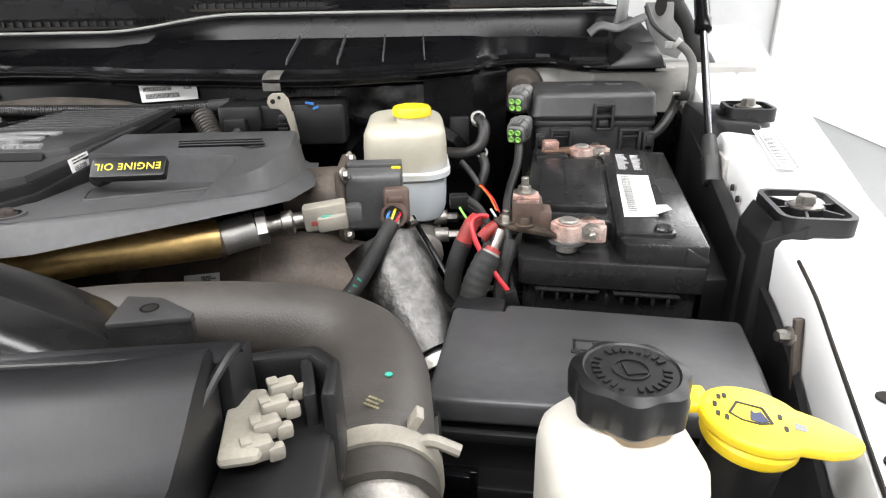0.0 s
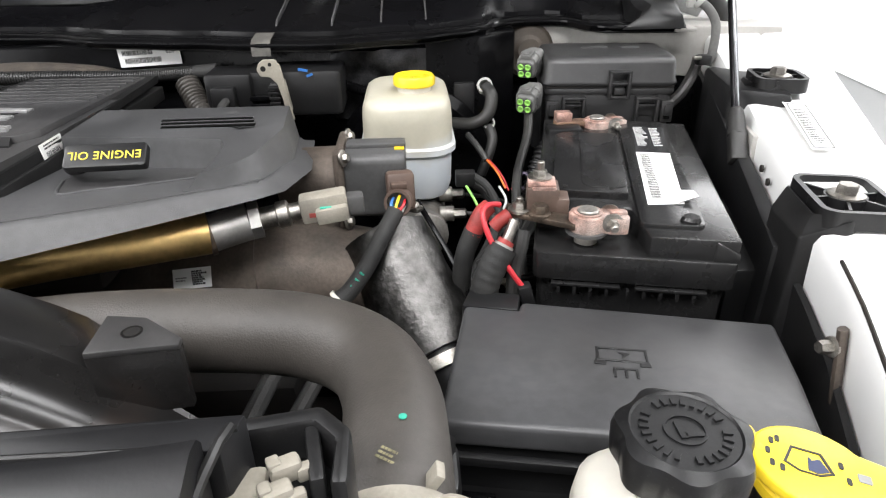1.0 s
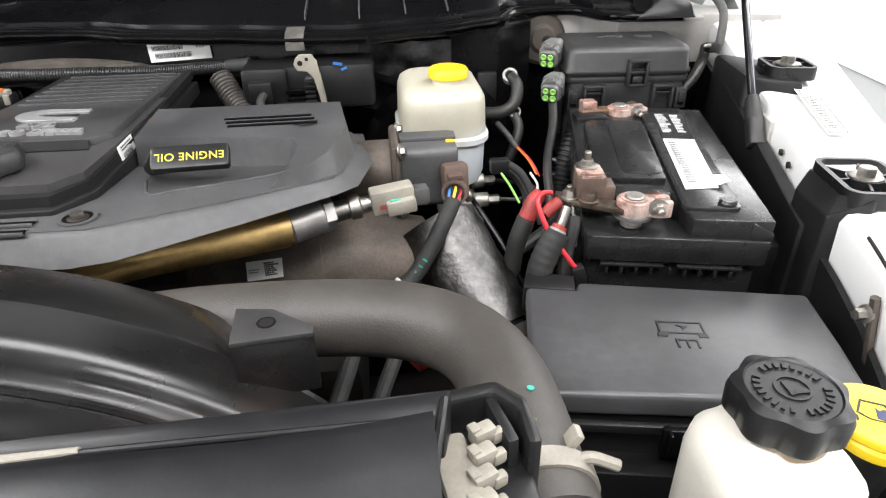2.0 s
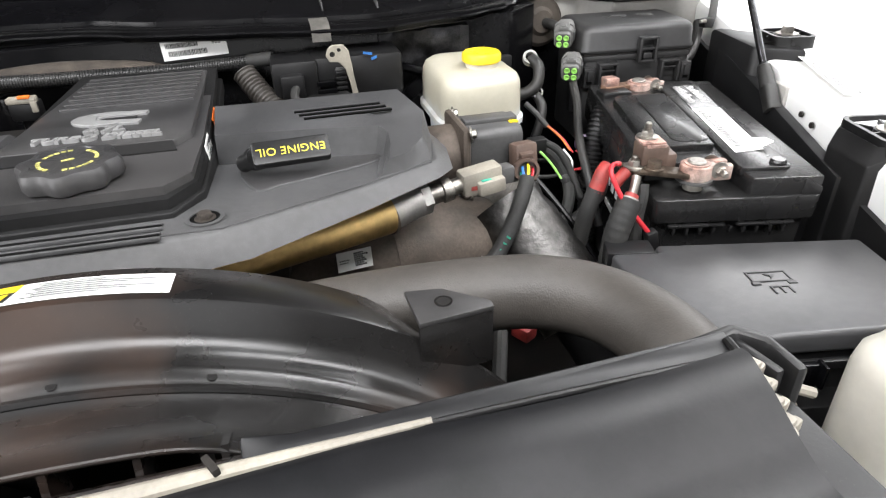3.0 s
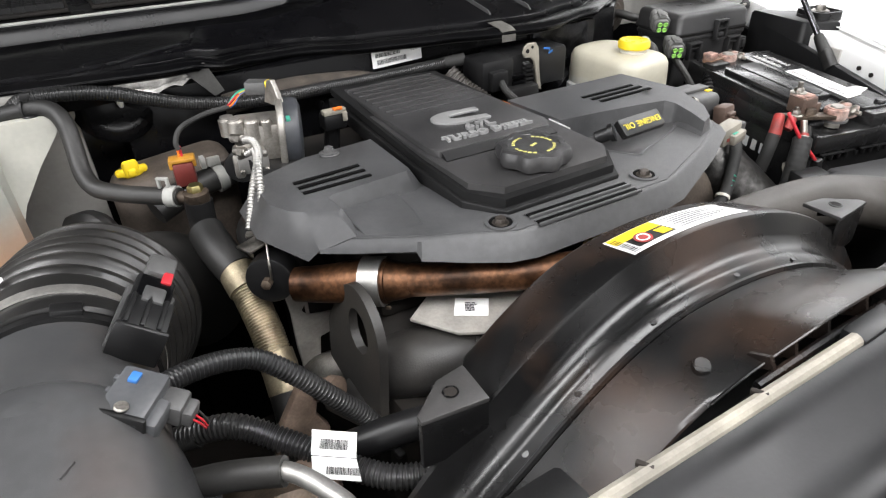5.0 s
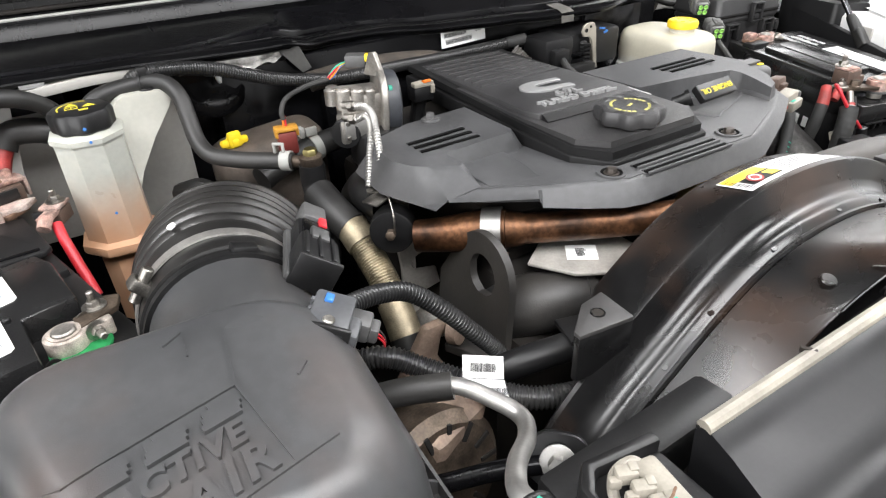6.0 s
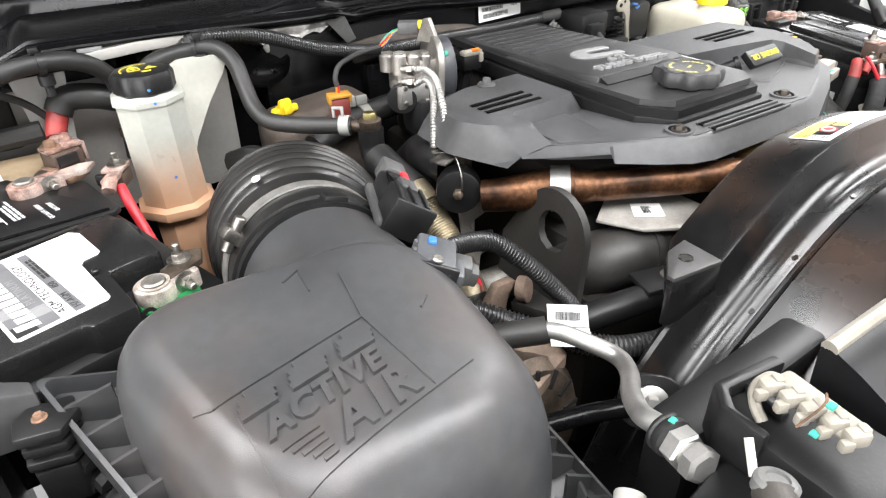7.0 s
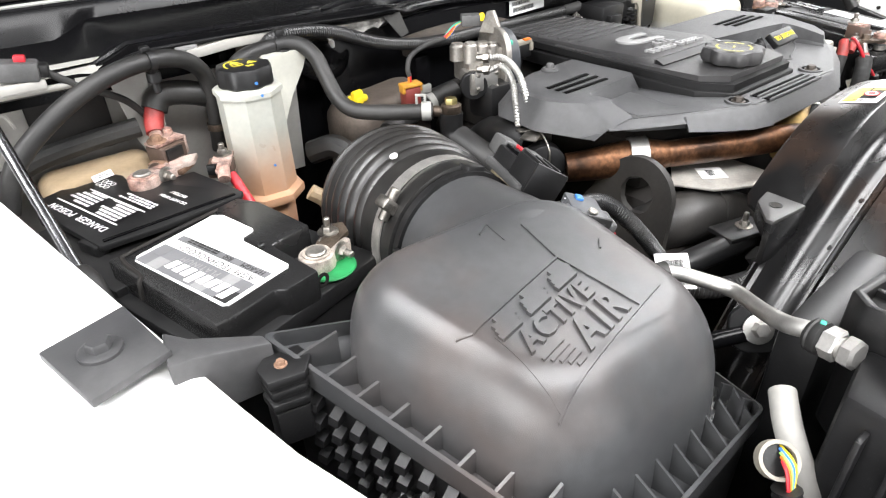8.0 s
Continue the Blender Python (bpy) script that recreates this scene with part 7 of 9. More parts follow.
part("drum", lathe([(0.018, 0), (0.0235, 0.004), (0.0245, 0.010), (0.0245, 0.026), (0.0235, 0.030), (0.021, 0.031), (0.0, 0.0305)], 36, aim((-0.274, 0.602, 1.192), (-0.55, -0.80, 0.1))), black, vc)
part("hub", lathe([(0.0055, 0), (0.0055, 0.0075), (0.003, 0.009)], 6, aim((-0.292, 0.577, 1.195), (-0.55, -0.80, 0.1))), brown_metal, vc)
part("bracket", join(box((-0.282, 0.606, 1.226), (0.052, 0.020, 0.003), 0.001, rz=25), box((-0.262, 0.612, 1.215), (0.003, 0.024, 0.024), 0.001, rz=25)), steel, vc, "bent steel bracket")
part("pull_wire", tube([(-0.2795, 0.610, 1.234), (-0.2840, 0.590, 1.226), (-0.2880, 0.576, 1.214), (-0.2890, 0.574, 1.198)], 0.0012, 8, 5), steel, vc)
part("screw", hexbolt((-0.262, 0.618, 1.229), (0, 0, 1), 0.005, 0.005), steel, vc)

for pts in ([(-0.262, 0.709, 1.2895), (-0.2555, 0.695, 1.2925), (-0.2550, 0.675, 1.2880), (-0.2640, 0.650, 1.2780), (-0.2715, 0.630, 1.2560), (-0.2800, 0.613, 1.2320)], [(-0.261, 0.707, 1.2745), (-0.2545, 0.695, 1.2810), (-0.2580, 0.676, 1.2770), (-0.2680, 0.658, 1.2680), (-0.2790, 0.642, 1.2520), (-0.2905, 0.625, 1.2290)]):
    cable("braided_line", pts, 0.0036, alu, "pale ribbed metal coolant line", "metal line", 0.0036, 0.0005, 10)

# grey bracket plate, lifting eye, elbow and heat plate
gb = thing("engine_bracket", "grey stamped steel bracket with an oval slot", "bracket", (-0.27, 0.55, 1.1))
upright = pose(0, 0.602, 0, 90, 0, 0)
part("plate", prism([(-0.276, 1.164), (-0.264, 1.176), (-0.226, 1.170), (-0.223, 1.149), (-0.254, 1.138), (-0.260, 1.130), (-0.255, 1.122), (-0.226, 1.116), (-0.221, 1.091), (-0.244, 1.087), (-0.252, 1.020), (-0.267, 1.020), (-0.272, 1.085), (-0.272, 1.130)], -0.002, 0.002, 0.0012, 1, upright), grey_plate, gb)
part("rear_flange", box((-0.250, 0.616, 1.100), (0.004, 0.026, 0.11), 0.001, rz=-15), grey_plate, gb)
part("bolt", hexbolt((-0.237, 0.599, 1.160), (-0.1, -1, 0.1), 0.0065, 0.006), steel, gb)
part("cast_pipe", tube([(-0.270, 0.600, 1.020), (-0.256, 0.594, 1.040), (-0.232, 0.576, 1.056), (-0.200, 0.560, 1.064)], 0.021, 20, 5), cast, gb, "dull cast aluminium pipe stub")
dusty_steel = M("dusty_black_painted_steel", (0.024, 0.023, 0.022), 0.5, dust=0.4, scale=18, bump=0.3, bscale=500, specks=0.05, dust_color=(0.10, 0.085, 0.07))
le = thing("lifting_eye", "black steel engine lifting eye", "lifting eye", (-0.25, 0.465, 1.1))
lm = pose(-0.237, 0.484, 1.174, 86, 0, -90) @ Matrix.Scale(1.05, 4)
outer = [(0.043 * math.cos(a), 0.043 * math.sin(a)) for a in (radians(10 * k) for k in range(15))] + [(-0.046, 0.010), (-0.072, -0.030), (-0.074, -0.080), (-0.02, -0.085), (0.043, -0.085), (0.043, -0.03)]
inner = [(0.0205 * math.cos(math.atan2(y, x)), 0.0215 * math.sin(math.atan2(y, x))) for x, y in outer]
rings = [[lm @ Vector((x, y, z)) for x, y in (outer if o else inner)] for o, z in ((1, -0.004), (1, 0.004), (0, 0.004), (0, -0.004))]
part("plate", loft(rings, closed=True), dusty_steel, le)
part("foot", box((-0.230, 0.496, 1.090), (0.09, 0.05, 0.012), 0.003, rz=28), dusty_steel, le)
el = thing("coolant_elbow", "black cast coolant elbow", "elbow", (-0.18, 0.45, 1.08))
part("elbow", tube([(-0.205, 0.52, 1.05), (-0.212, 0.490, 1.105), (-0.196, 0.462, 1.132), (-0.15, 0.442, 1.132), (-0.10, 0.425, 1.112), (-0.07, 0.42, 1.09)], 0.033, 24, 7), dusty_steel, el)
part("collar", ring((-0.150, 0.442, 1.1320), (0.90, -0.37, -0.18), 0.0325, 0.0350, 0.008, 28), dusty_steel, el, "raised collar")
part("flange", box((-0.203, 0.480, 1.062), (0.085, 0.08, 0.010), 0.004, rz=15, rx=25), black, el)
hp = thing("heat_plate", "bare grey heat plate with a code sticker", "heat plate", (-0.14, 0.45, 1.17))
part("plate", prism([(-0.195, 0.470), (-0.165, 0.432), (-0.11, 0.405), (-0.07, 0.405), (-0.08, 0.46), (-0.15, 0.50)], lambda x, y: 1.168 + 0.1 * (y - 0.4), lambda x, y: 1.172 + 0.1 * (y - 0.4), 0.0015), grey_plate, hp)
q = [(-0.158, 0.452, 1.1782), (-0.130, 0.436, 1.1766), (-0.116, 0.456, 1.1786), (-0.144, 0.472, 1.1802)]
hps = part("sticker", slab(q, 0.0006), paper, hp, "white code sticker")
part("code", bars(0.011, 0.005, 0.012, 0.013, 6, on_quad(q[0], q[1], q[3]) @ Matrix.Translation((0, 0, 0.0008)), 12, fill=0.75), black_ink, hps)

# lower front engine: pulley, rust bracket, hoses
eb2 = thing("engine_block", "grimy engine block and manifold, coloured near-black for shade", "engine", (0.0, 0.7, 0.7))
# block and head take their depth shade from the near-black colour
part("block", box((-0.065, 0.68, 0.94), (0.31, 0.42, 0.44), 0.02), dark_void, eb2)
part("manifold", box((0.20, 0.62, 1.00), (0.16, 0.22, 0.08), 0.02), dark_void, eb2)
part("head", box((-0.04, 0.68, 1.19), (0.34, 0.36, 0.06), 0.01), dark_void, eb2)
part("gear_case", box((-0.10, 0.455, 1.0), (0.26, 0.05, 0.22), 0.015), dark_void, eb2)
alt = thing("alternator", "rusty finned alternator beside the shroud", "alternator", (-0.36, 0.42, 1.0))
part("case", lathe([(0.03, 0), (0.058, 0.008), (0.064, 0.02), (0.064, 0.06), (0.055, 0.07)], 32, aim((-0.37, 0.43, 1.06), (0.1, -0.9, 0.2))), brown_metal, alt)
for k in range(14):
    a = radians(360 / 14 * k)
    mt = aim((-0.368, 0.418, 1.0635), (0.1, -0.9, 0.2))
    part("fin", (lambda bb: (bb.transform(mt @ Matrix.Rotation(a, 4, "Z") @ Matrix.Translation((0.046, 0, 0.052))), bb)[1])(box((0, 0, 0), (0.018, 0.005, 0.014), 0.001)), dark_void, alt)
rb2 = thing("rusty_bracket", "rust-brown cast bracket below the hoses", "bracket", (-0.32, 0.43, 1.1))
tan_cast = M("tan_rusted_casting", (0.26, 0.19, 0.145), 0.7, metal=0.2, var=0.35, scale=30, bump=0.5, bscale=350, dust=0.4, dust_color=(0.13, 0.075, 0.05))
part("arm", prism([(-0.335, 1.069), (-0.302, 1.125), (-0.281, 1.125), (-0.266, 1.111), (-0.284, 1.110), (-0.290, 1.085), (-0.278, 1.061), (-0.285, 1.020), (-0.335, 1.010)], -0.006, 0.006, 0.003, 2, pose(0, 0.500, 0, 90, 0, 0)), tan_cast, rb2)
part("boss", lathe([(0.010, 0), (0.014, 0.002), (0.014, 0.012), (0.008, 0.014)], 18, aim((-0.275, 0.494, 1.112), (0.5, -0.8, 0.2))), tan_cast, rb2)
part("block", box((-0.345, 0.400, 1.090), (0.075, 0.045, 0.075), 0.012, rz=20, rx=15), tan_cast, rb2)
lp = thing("lower_coolant_pipe", "dark coolant pipe with a bolted bracket", "pipe", (-0.25, 0.39, 1.1))
part("pipe", tube([(-0.31, 0.43, 1.10), (-0.26, 0.405, 1.125), (-0.21, 0.385, 1.138), (-0.17, 0.38, 1.14)], 0.014, 16, 5), black, lp)
part("bracket", box((-0.185, 0.385, 1.150), (0.06, 0.035, 0.006), 0.002, rz=-15), black, lp)
part("stud", join(hexbolt((-0.180, 0.384, 1.153), (0, 0, 1), 0.0055, 0.007), cyl((-0.180, 0.384, 1.158), (0, 0, 1), 0.003, 0.012, 10)), steel, lp)
part("hose", tube([(-0.19, 0.36, 1.135), (-0.185, 0.345, 1.115), (-0.19, 0.335, 1.08)], 0.013, 14, 4), rubber, lp)
part("clamp", ring((-0.188, 0.352, 1.122), (0.1, -0.5, -0.7), 0.013, 0.0155, 0.005, 20), steel, lp)

conduit([(-0.420, 0.432, 1.232), (-0.390, 0.449, 1.226), (-0.36, 0.456, 1.219), (-0.335, 0.456, 1.208), (-0.31, 0.446, 1.185), (-0.285, 0.436, 1.155), (-0.262, 0.43, 1.125), (-0.25, 0.42, 1.10)], 0.0082, "black ribbed conduit from the sensor", 0.0036, 0.0006)
conduit([(-0.42, 0.49, 1.13), (-0.37, 0.463, 1.147), (-0.335, 0.437, 1.134), (-0.30, 0.395, 1.125), (-0.272, 0.366, 1.122), (-0.24, 0.352, 1.12), (-0.20, 0.35, 1.11)], 0.0100, "black ribbed conduit beside the shroud", 0.0042, 0.0008)
tg = thing("paper_tag", "white barcode tag wrapped round a conduit", "tag", (-0.315, 0.395, 1.15))
q = [(-0.323, 0.396, 1.150), (-0.294, 0.376, 1.148), (-0.287, 0.387, 1.162), (-0.316, 0.407, 1.164)]
part("flap", slab(q, 0.0006), paper, tg)
mq = on_quad(q[0], q[1], q[3])
part("barcode", bars(0.006, 0.005, 0.022, 0.008, 1, mq @ Matrix.Translation((0, 0, 0.0009)), 21, barcode=True, fill=0.95), black_ink, tg)
q2 = [(-0.327, 0.386, 1.136), (-0.296, 0.365, 1.134), (-0.294, 0.3755, 1.1475), (-0.323, 0.3955, 1.1495)]
part("flap", slab(q2, 0.0006), paper, tg)
mq = on_quad(q2[0], q2[1], q2[3])
part("barcode", bars(0.010, 0.004, 0.026, 0.006, 1, mq @ Matrix.Translation((0, 0, 0.0009)), 22, barcode=True, fill=0.95), black_ink, tg)

# aluminium air-conditioning line
ac = thing("air_conditioning_line", "bent bare aluminium air-conditioning line with hex union", "metal line", (-0.36, 0.29, 1.15))
part("line", tube([(-0.375, 0.390, 1.170), (-0.346, 0.370, 1.174), (-0.326, 0.342, 1.169), (-0.319, 0.320, 1.167), (-0.331, 0.300, 1.172), (-0.358, 0.277, 1.188), (-0.376, 0.255, 1.200), (-0.380, 0.240, 1.206), (-0.376, 0.228, 1.206)], 0.0070, 18, 8), alu, ac)
part("rubber_end", tube([(-0.43, 0.42, 1.15), (-0.39, 0.398, 1.166), (-0.348, 0.372, 1.174)], 0.0112, 14, 5), rubber, ac, "black rubber hose end")
ux = Vector((-0.20, -0.96, 0.12)).normalized()
u0 = Vector((-0.3780, 0.2380, 1.2035))
part("boot", lathe([(0.0100, 0), (0.0128, 0.002), (0.0132, 0.004), (0.0125, 0.0055), (0.0132, 0.007), (0.0128, 0.011), (0.0100, 0.013)], 24, aim(u0, ux)), rubber, ac, "black rubber ring with a teal mark")
part("mark", box((-0.3795, 0.2310, 1.2172), (0.005, 0.004, 0.0016), 0.0005, rz=10), teal, ac)
part("union", lathe([(0.0100, 0.012), (0.0125, 0.0135), (0.0125, 0.0225), (0.0110, 0.024)], 6, aim(u0, ux)), alu, ac, "hex union nut")
part("collar", lathe([(0.0085, 0.023), (0.0085, 0.027)], 20, aim(u0, ux)), alu, ac)
part("union", lathe([(0.0105, 0.0265), (0.0120, 0.028), (0.0120, 0.035), (0.0090, 0.037)], 6, aim(u0, ux) @ Matrix.Rotation(0.35, 4, "Z")), alu, ac, "hex union nut")
sbt = thing("shroud_bolt", "zinc flange bolt on the shroud bracket", "bolt", (-0.305, 0.295, 1.12))
part("lug", prism(rounded(0.05, 0.045, 0.018, 4), -0.004, 0.003, 0.001, 1, aim((-0.296, 0.302, 1.122), (-0.6, -0.6, 0.5))), black, sbt)
part("head", hexbolt((-0.300, 0.298, 1.126), (-0.6, -0.6, 0.5), 0.0075, 0.012, 1.9), alu, sbt)
part("bar", tube([(-0.38, 0.345, 1.105), (-0.34, 0.325, 1.115), (-0.305, 0.305, 1.120)], 0.008, 12, 4, flat=0.7), black_gloss, sbt, "dark brace bar")
wl = thing("white_pipe", "dull white pipe with a connector of coloured wires", "pipe", (-0.42, 0.19, 1.1))
part("pipe", tube([(-0.425, 0.170, 1.07), (-0.425, 0.195, 1.115), (-0.420, 0.218, 1.148), (-0.398, 0.236, 1.158)], 0.0100, 16, 6), white_dull, wl)
part("connector", ring((-0.470, 0.208, 1.165), (-0.5, -0.45, 0.75), 0.0105, 0.0130, 0.010, 24), cream, wl, "round open connector")
part("core", cyl((-0.469, 0.209, 1.164), (-0.5, -0.45, 0.75), 0.0106, 0.006, 20, 0), black, wl)
for k, mt in enumerate((red_wire, orange, lime, blue, yellow)):
    part("wire", tube([(-0.476 + 0.003 * k, 0.202 + 0.002 * k, 1.174), (-0.481 + 0.0025 * k, 0.196, 1.172), (-0.484 + 0.0015 * k, 0.190, 1.158)], 0.0012, 6, 4), mt, wl)
part("conduit", tube([(-0.481, 0.193, 1.160), (-0.484, 0.186, 1.14), (-0.485, 0.18, 1.09)], 0.0085, 12, 6, 0.005, 0.0009), black, wl)
cool = thing("front_cooler", "black finned cooler frame beside the shroud", "cooler", (-0.40, 0.10, 0.9))
part("frame", prism([(-0.365, 0.205), (-0.425, 0.195), (-0.44, 0.02), (-0.36, 0.02)], 0.8, 1.205, 0.006), black, cool)
for k in range(7):
    part("rib", box((-0.436, 0.175 - 0.021 * k, 1.11), (0.014, 0.004, 0.16), 0.001), black, cool)
part("nozzle", tube([(-0.386, 0.178, 1.228), (-0.3773, 0.1899, 1.240)], 0.0024, 12, 3), off_white, cool, "white nozzle tip")
part("valve_cap", lathe([(0.009, 0), (0.0110, 0.002), (0.0110, 0.008), (0.0090, 0.010), (0.0060, 0.0105), (0.0055, 0.0090), (0.0, 0.0090)], 20, aim((-0.3870, 0.1670, 1.2270), (0.2, 0.1, 1))), plug_shell, cool, "grey moulded valve cap")
part("hose", tube([(-0.388, 0.166, 1.230), (-0.402, 0.154, 1.226), (-0.422, 0.140, 1.195), (-0.432, 0.128, 1.13)], 0.0105, 14, 6), hose_mat, cool, "grey-brown hose")
part("hose_clip", ring((-0.4105, 0.148, 1.215), (-0.6, -0.4, -0.7), 0.0105, 0.0128, 0.008, 18), cream, cool)

from mathutils.bvhtree import BVHTree

# ---- passenger side: air cleaner ----
zr = lambda x, y: 1.213 - 0.135 * (x + 0.69) + 0.19 * (y - 0.49)
air = thing("air_cleaner", "grey-black domed air cleaner housing with stiffening ribs", "air cleaner", (-0.53, 0.34, 0.95))


def rim_xy(u, v):
    """u 0..1 across, v 0..1 front to back, on the slightly skewed lid."""
    x0 = -0.606 + (-0.690 + 0.606) * v
    x1 = -0.388 + (-0.392 + 0.388) * v
    yb = 0.494 - 0.075 * u
    yf = 0.228 + 0.018 * u
    return x0 + (x1 - x0) * u, yf + (yb - yf) * v


def rr(t, inset, n=6, rad=0.1):
    """Rounded outline of the lid with an inset, as u, v points."""
    return [(0.5 + x, 0.5 + y) for x, y in rounded(1 - 2 * inset, 1 - 2 * inset, rad, n)]


def lid_ring(inset, h, rad):
    out = []
    for u, v in rr(0, inset, 7, rad):
        x, y = rim_xy(u, v)
        out.append(Vector((x, y, zr(x, y) + h)))
    return out


part("rim", loft([lid_ring(0.0, -0.020, 0.03), lid_ring(0.0, 0.0, 0.03), lid_ring(0.012, 0.001, 0.03), lid_ring(0.014, -0.012, 0.03), lid_ring(0.13, -0.014, 0.10), lid_ring(0.13, -0.022, 0.10)], closed=True), airbox_mat, air, "flat rim of the lid")
def dome_top(x, y):
    """The gently sloping top of the dome, rounded off towards the neck."""
    return 1.2530 + 0.20 * (y - 0.364) - 1.6 * max(0, y - 0.420) ** 2


dome_foot = [(-0.602, 0.256), (-0.404, 0.262), (-0.402, 0.462), (-0.664, 0.476)]
dome_crown = [(-0.588, 0.312), (-0.452, 0.292), (-0.446, 0.440), (-0.622, 0.444)]


def quad_ring(quad, rad):
    """A rounded outline inside four corners."""
    out = []
    for u, v in ((0.5 + x, 0.5 + y) for x, y in rounded(1, 1, rad, 9)):
        w = ((1 - u) * (1 - v), u * (1 - v), u * v, (1 - u) * v)
        out.append((sum(k * q[0] for k, q in zip(w, quad)), sum(k * q[1] for k, q in zip(w, quad))))
    return out


rings = []
for h, g in ((-0.10, 0.0), (0.0, 0.0), (0.15, 0.015), (0.30, 0.045), (0.44, 0.09), (0.56, 0.15), (0.66, 0.22), (0.745, 0.31), (0.815, 0.41), (0.87, 0.51), (0.915, 0.62), (0.95, 0.73), (0.977, 0.85), (0.993, 0.95), (1.0, 1.05)):
    quad = [(a[0] + (c[0] - a[0]) * g, a[1] + (c[1] - a[1]) * g) for a, c in zip(dome_foot, dome_crown)]
    ring_now = []
    for x, y in quad_ring(quad, 0.30 - 0.06 * g):
        zb = zr(x, y) - 0.006
        ring_now.append(Vector((x, y, zb + (dome_top(x, y) - zb) * h)))
    rings.append(ring_now)
mid_x, mid_y = sum(c[0] for c in dome_crown) / 4, sum(c[1] for c in dome_crown) / 4
for k in (0.82, 0.64, 0.46, 0.28, 0.10):
    quad = [(mid_x + (x - mid_x) * k, mid_y + (y - mid_y) * k) for x, y in dome_crown]
    rings.append([Vector((x, y, dome_top(x, y) + 0.0006 * (1 - k * k))) for x, y in quad_ring(quad, 0.24)])
dome_bm = loft(rings)
dome_tree = BVHTree.FromBMesh(dome_bm)
dome = part("dome", dome_bm, airbox_mat, air, "smooth domed lid")
for i in range(9):
    for u, v, ax in ((0.012, 0.10 + 0.098 * i, "x"), (0.988, 0.06 + 0.098 * i, "x"), (0.10 + 0.1 * i, 0.012, "y")):
        a = Vector((*rim_xy(u, v), 0))
        du = (0.105 if u < 0.5 else -0.105, 0) if ax == "x" else (0, 0.105)
        bpt = Vector((*rim_xy(u + du[0], v + du[1]), 0))
        side = (bpt - a).normalized().cross(Vector((0, 0, 1))) * 0.0012
        z = lambda p, h: Vector((p.x, p.y, zr(p.x, p.y) + h))
        r1 = [z(a - side, -0.013), z(bpt - side, -0.013), z(bpt - side, 0.016), z(a - side, 0.000)]
        r2 = [z(a + side, -0.013), z(bpt + side, -0.013), z(bpt + side, 0.016), z(a + side, 0.000)]
        part("rib", loft([r1, r2]), airbox_mat, air)
base_ring = lambda h: lid_ring(0.02, h, 0.04)
part("tray", loft([[Vector((p.x, p.y, 0.92)) for p in base_ring(-0.02)], base_ring(-0.018)]), black, air, "black lower tray")
for i in range(12):
    for j in range(4):
        u, v = -0.004, 0.06 + 0.070 * i
        x, y = rim_xy(u, v)
        z0 = zr(x, y) - 0.034 - 0.019 * j
        r1 = [Vector((-0.008, 0, -0.005)), Vector((0.004, 0, -0.005)), Vector((0.004, 0, 0.006)), Vector((-0.006, 0, 0.001))]
        turn = pose(x + 0.004, y, z0, 0, 0, 18)
        part("fin", loft([[turn @ (p + Vector((0, -0.0045, 0))) for p in r1], [turn @ (p + Vector((0, 0.0045, 0))) for p in r1]]), black, air)
# fixing boss with screw
bp = Vector((-0.690, 0.462, 1.190))
boss_plan = [(-0.016, -0.012), (0.010, -0.018), (0.022, -0.004), (0.020, 0.012), (-0.006, 0.016), (-0.016, 0.006)]
for k, (z, h, g) in enumerate(((0.008, 0.008, 1.0), (-0.003, 0.007, 0.94), (-0.014, 0.007, 1.0), (-0.050, 0.033, 0.9))):
    part("boss", prism([(bp.x + x * g, bp.y + y * g) for x, y in boss_plan], bp.z + z, bp.z + z + h, 0.0015), black, air, "tiered fixing boss")
part("boss_core", prism([(bp.x + x * 0.75, bp.y + y * 0.75) for x, y in boss_plan], bp.z - 0.05, bp.z + 0.012, 0.001), black, air)
part("screw", hexbolt((bp.x, bp.y, bp.z + 0.016), (0, 0, 1), 0.0032, 0.004, 1.5), rust, air)

# raised lettering panel on the dome
# panel axes: along the lettering, and towards the rear
ex = Vector((0.986, 0.167, 0)).normalized()
def on_dome(x, y, h=0.0):
    o = Vector((-0.541, 0.343, 0))
    ey = Vector((-ex.y, ex.x, 0))
    p = o + (ex * x + ey * y) * 1.18
    hit = dome_tree.ray_cast(Vector((p.x, p.y, 2.0)), Vector((0, 0, -1)))[0]
    return Vector((p.x, p.y, hit.z + h))


def raised_bar(x0, y0, x1, y1, w=0.0012, h=0.0016):
    d = Vector((x1 - x0, y1 - y0)).normalized()
    nx0, ny0 = -d.y * w / 2, d.x * w / 2
    k = max(1, int((Vector((x1 - x0, y1 - y0)).length) / 0.008))
    ring_at = lambda f: [on_dome(x0 + (x1 - x0) * f + nx, y0 + (y1 - y0) * f + ny, e) for nx, ny, e in ((nx0, ny0, -0.001), (nx0, ny0, h), (-nx0, -ny0, h), (-nx0, -ny0, -0.001))]
    return loft([ring_at(i / k) for i in range(k + 1)])


for bar in ((-0.049, 0.020, 0.037, 0.022), (0.037, 0.022, 0.039, -0.034), (-0.049, -0.036, 0.063, -0.034), (0.037, 0.022, 0.047, 0.056), (-0.049, 0.020, -0.056, 0.026), (-0.042, 0.010, -0.046, -0.036, 0.001, 0.0008), (0.018, 0.068, 0.030, 0.072), (0.030, 0.072, 0.026, 0.054, 0.0008, 0.0010), (0.066, 0.008, 0.074, 0.013, 0.0014)):
    part("panel_edge", raised_bar(*bar), airbox_mat, dome, "raised outline")

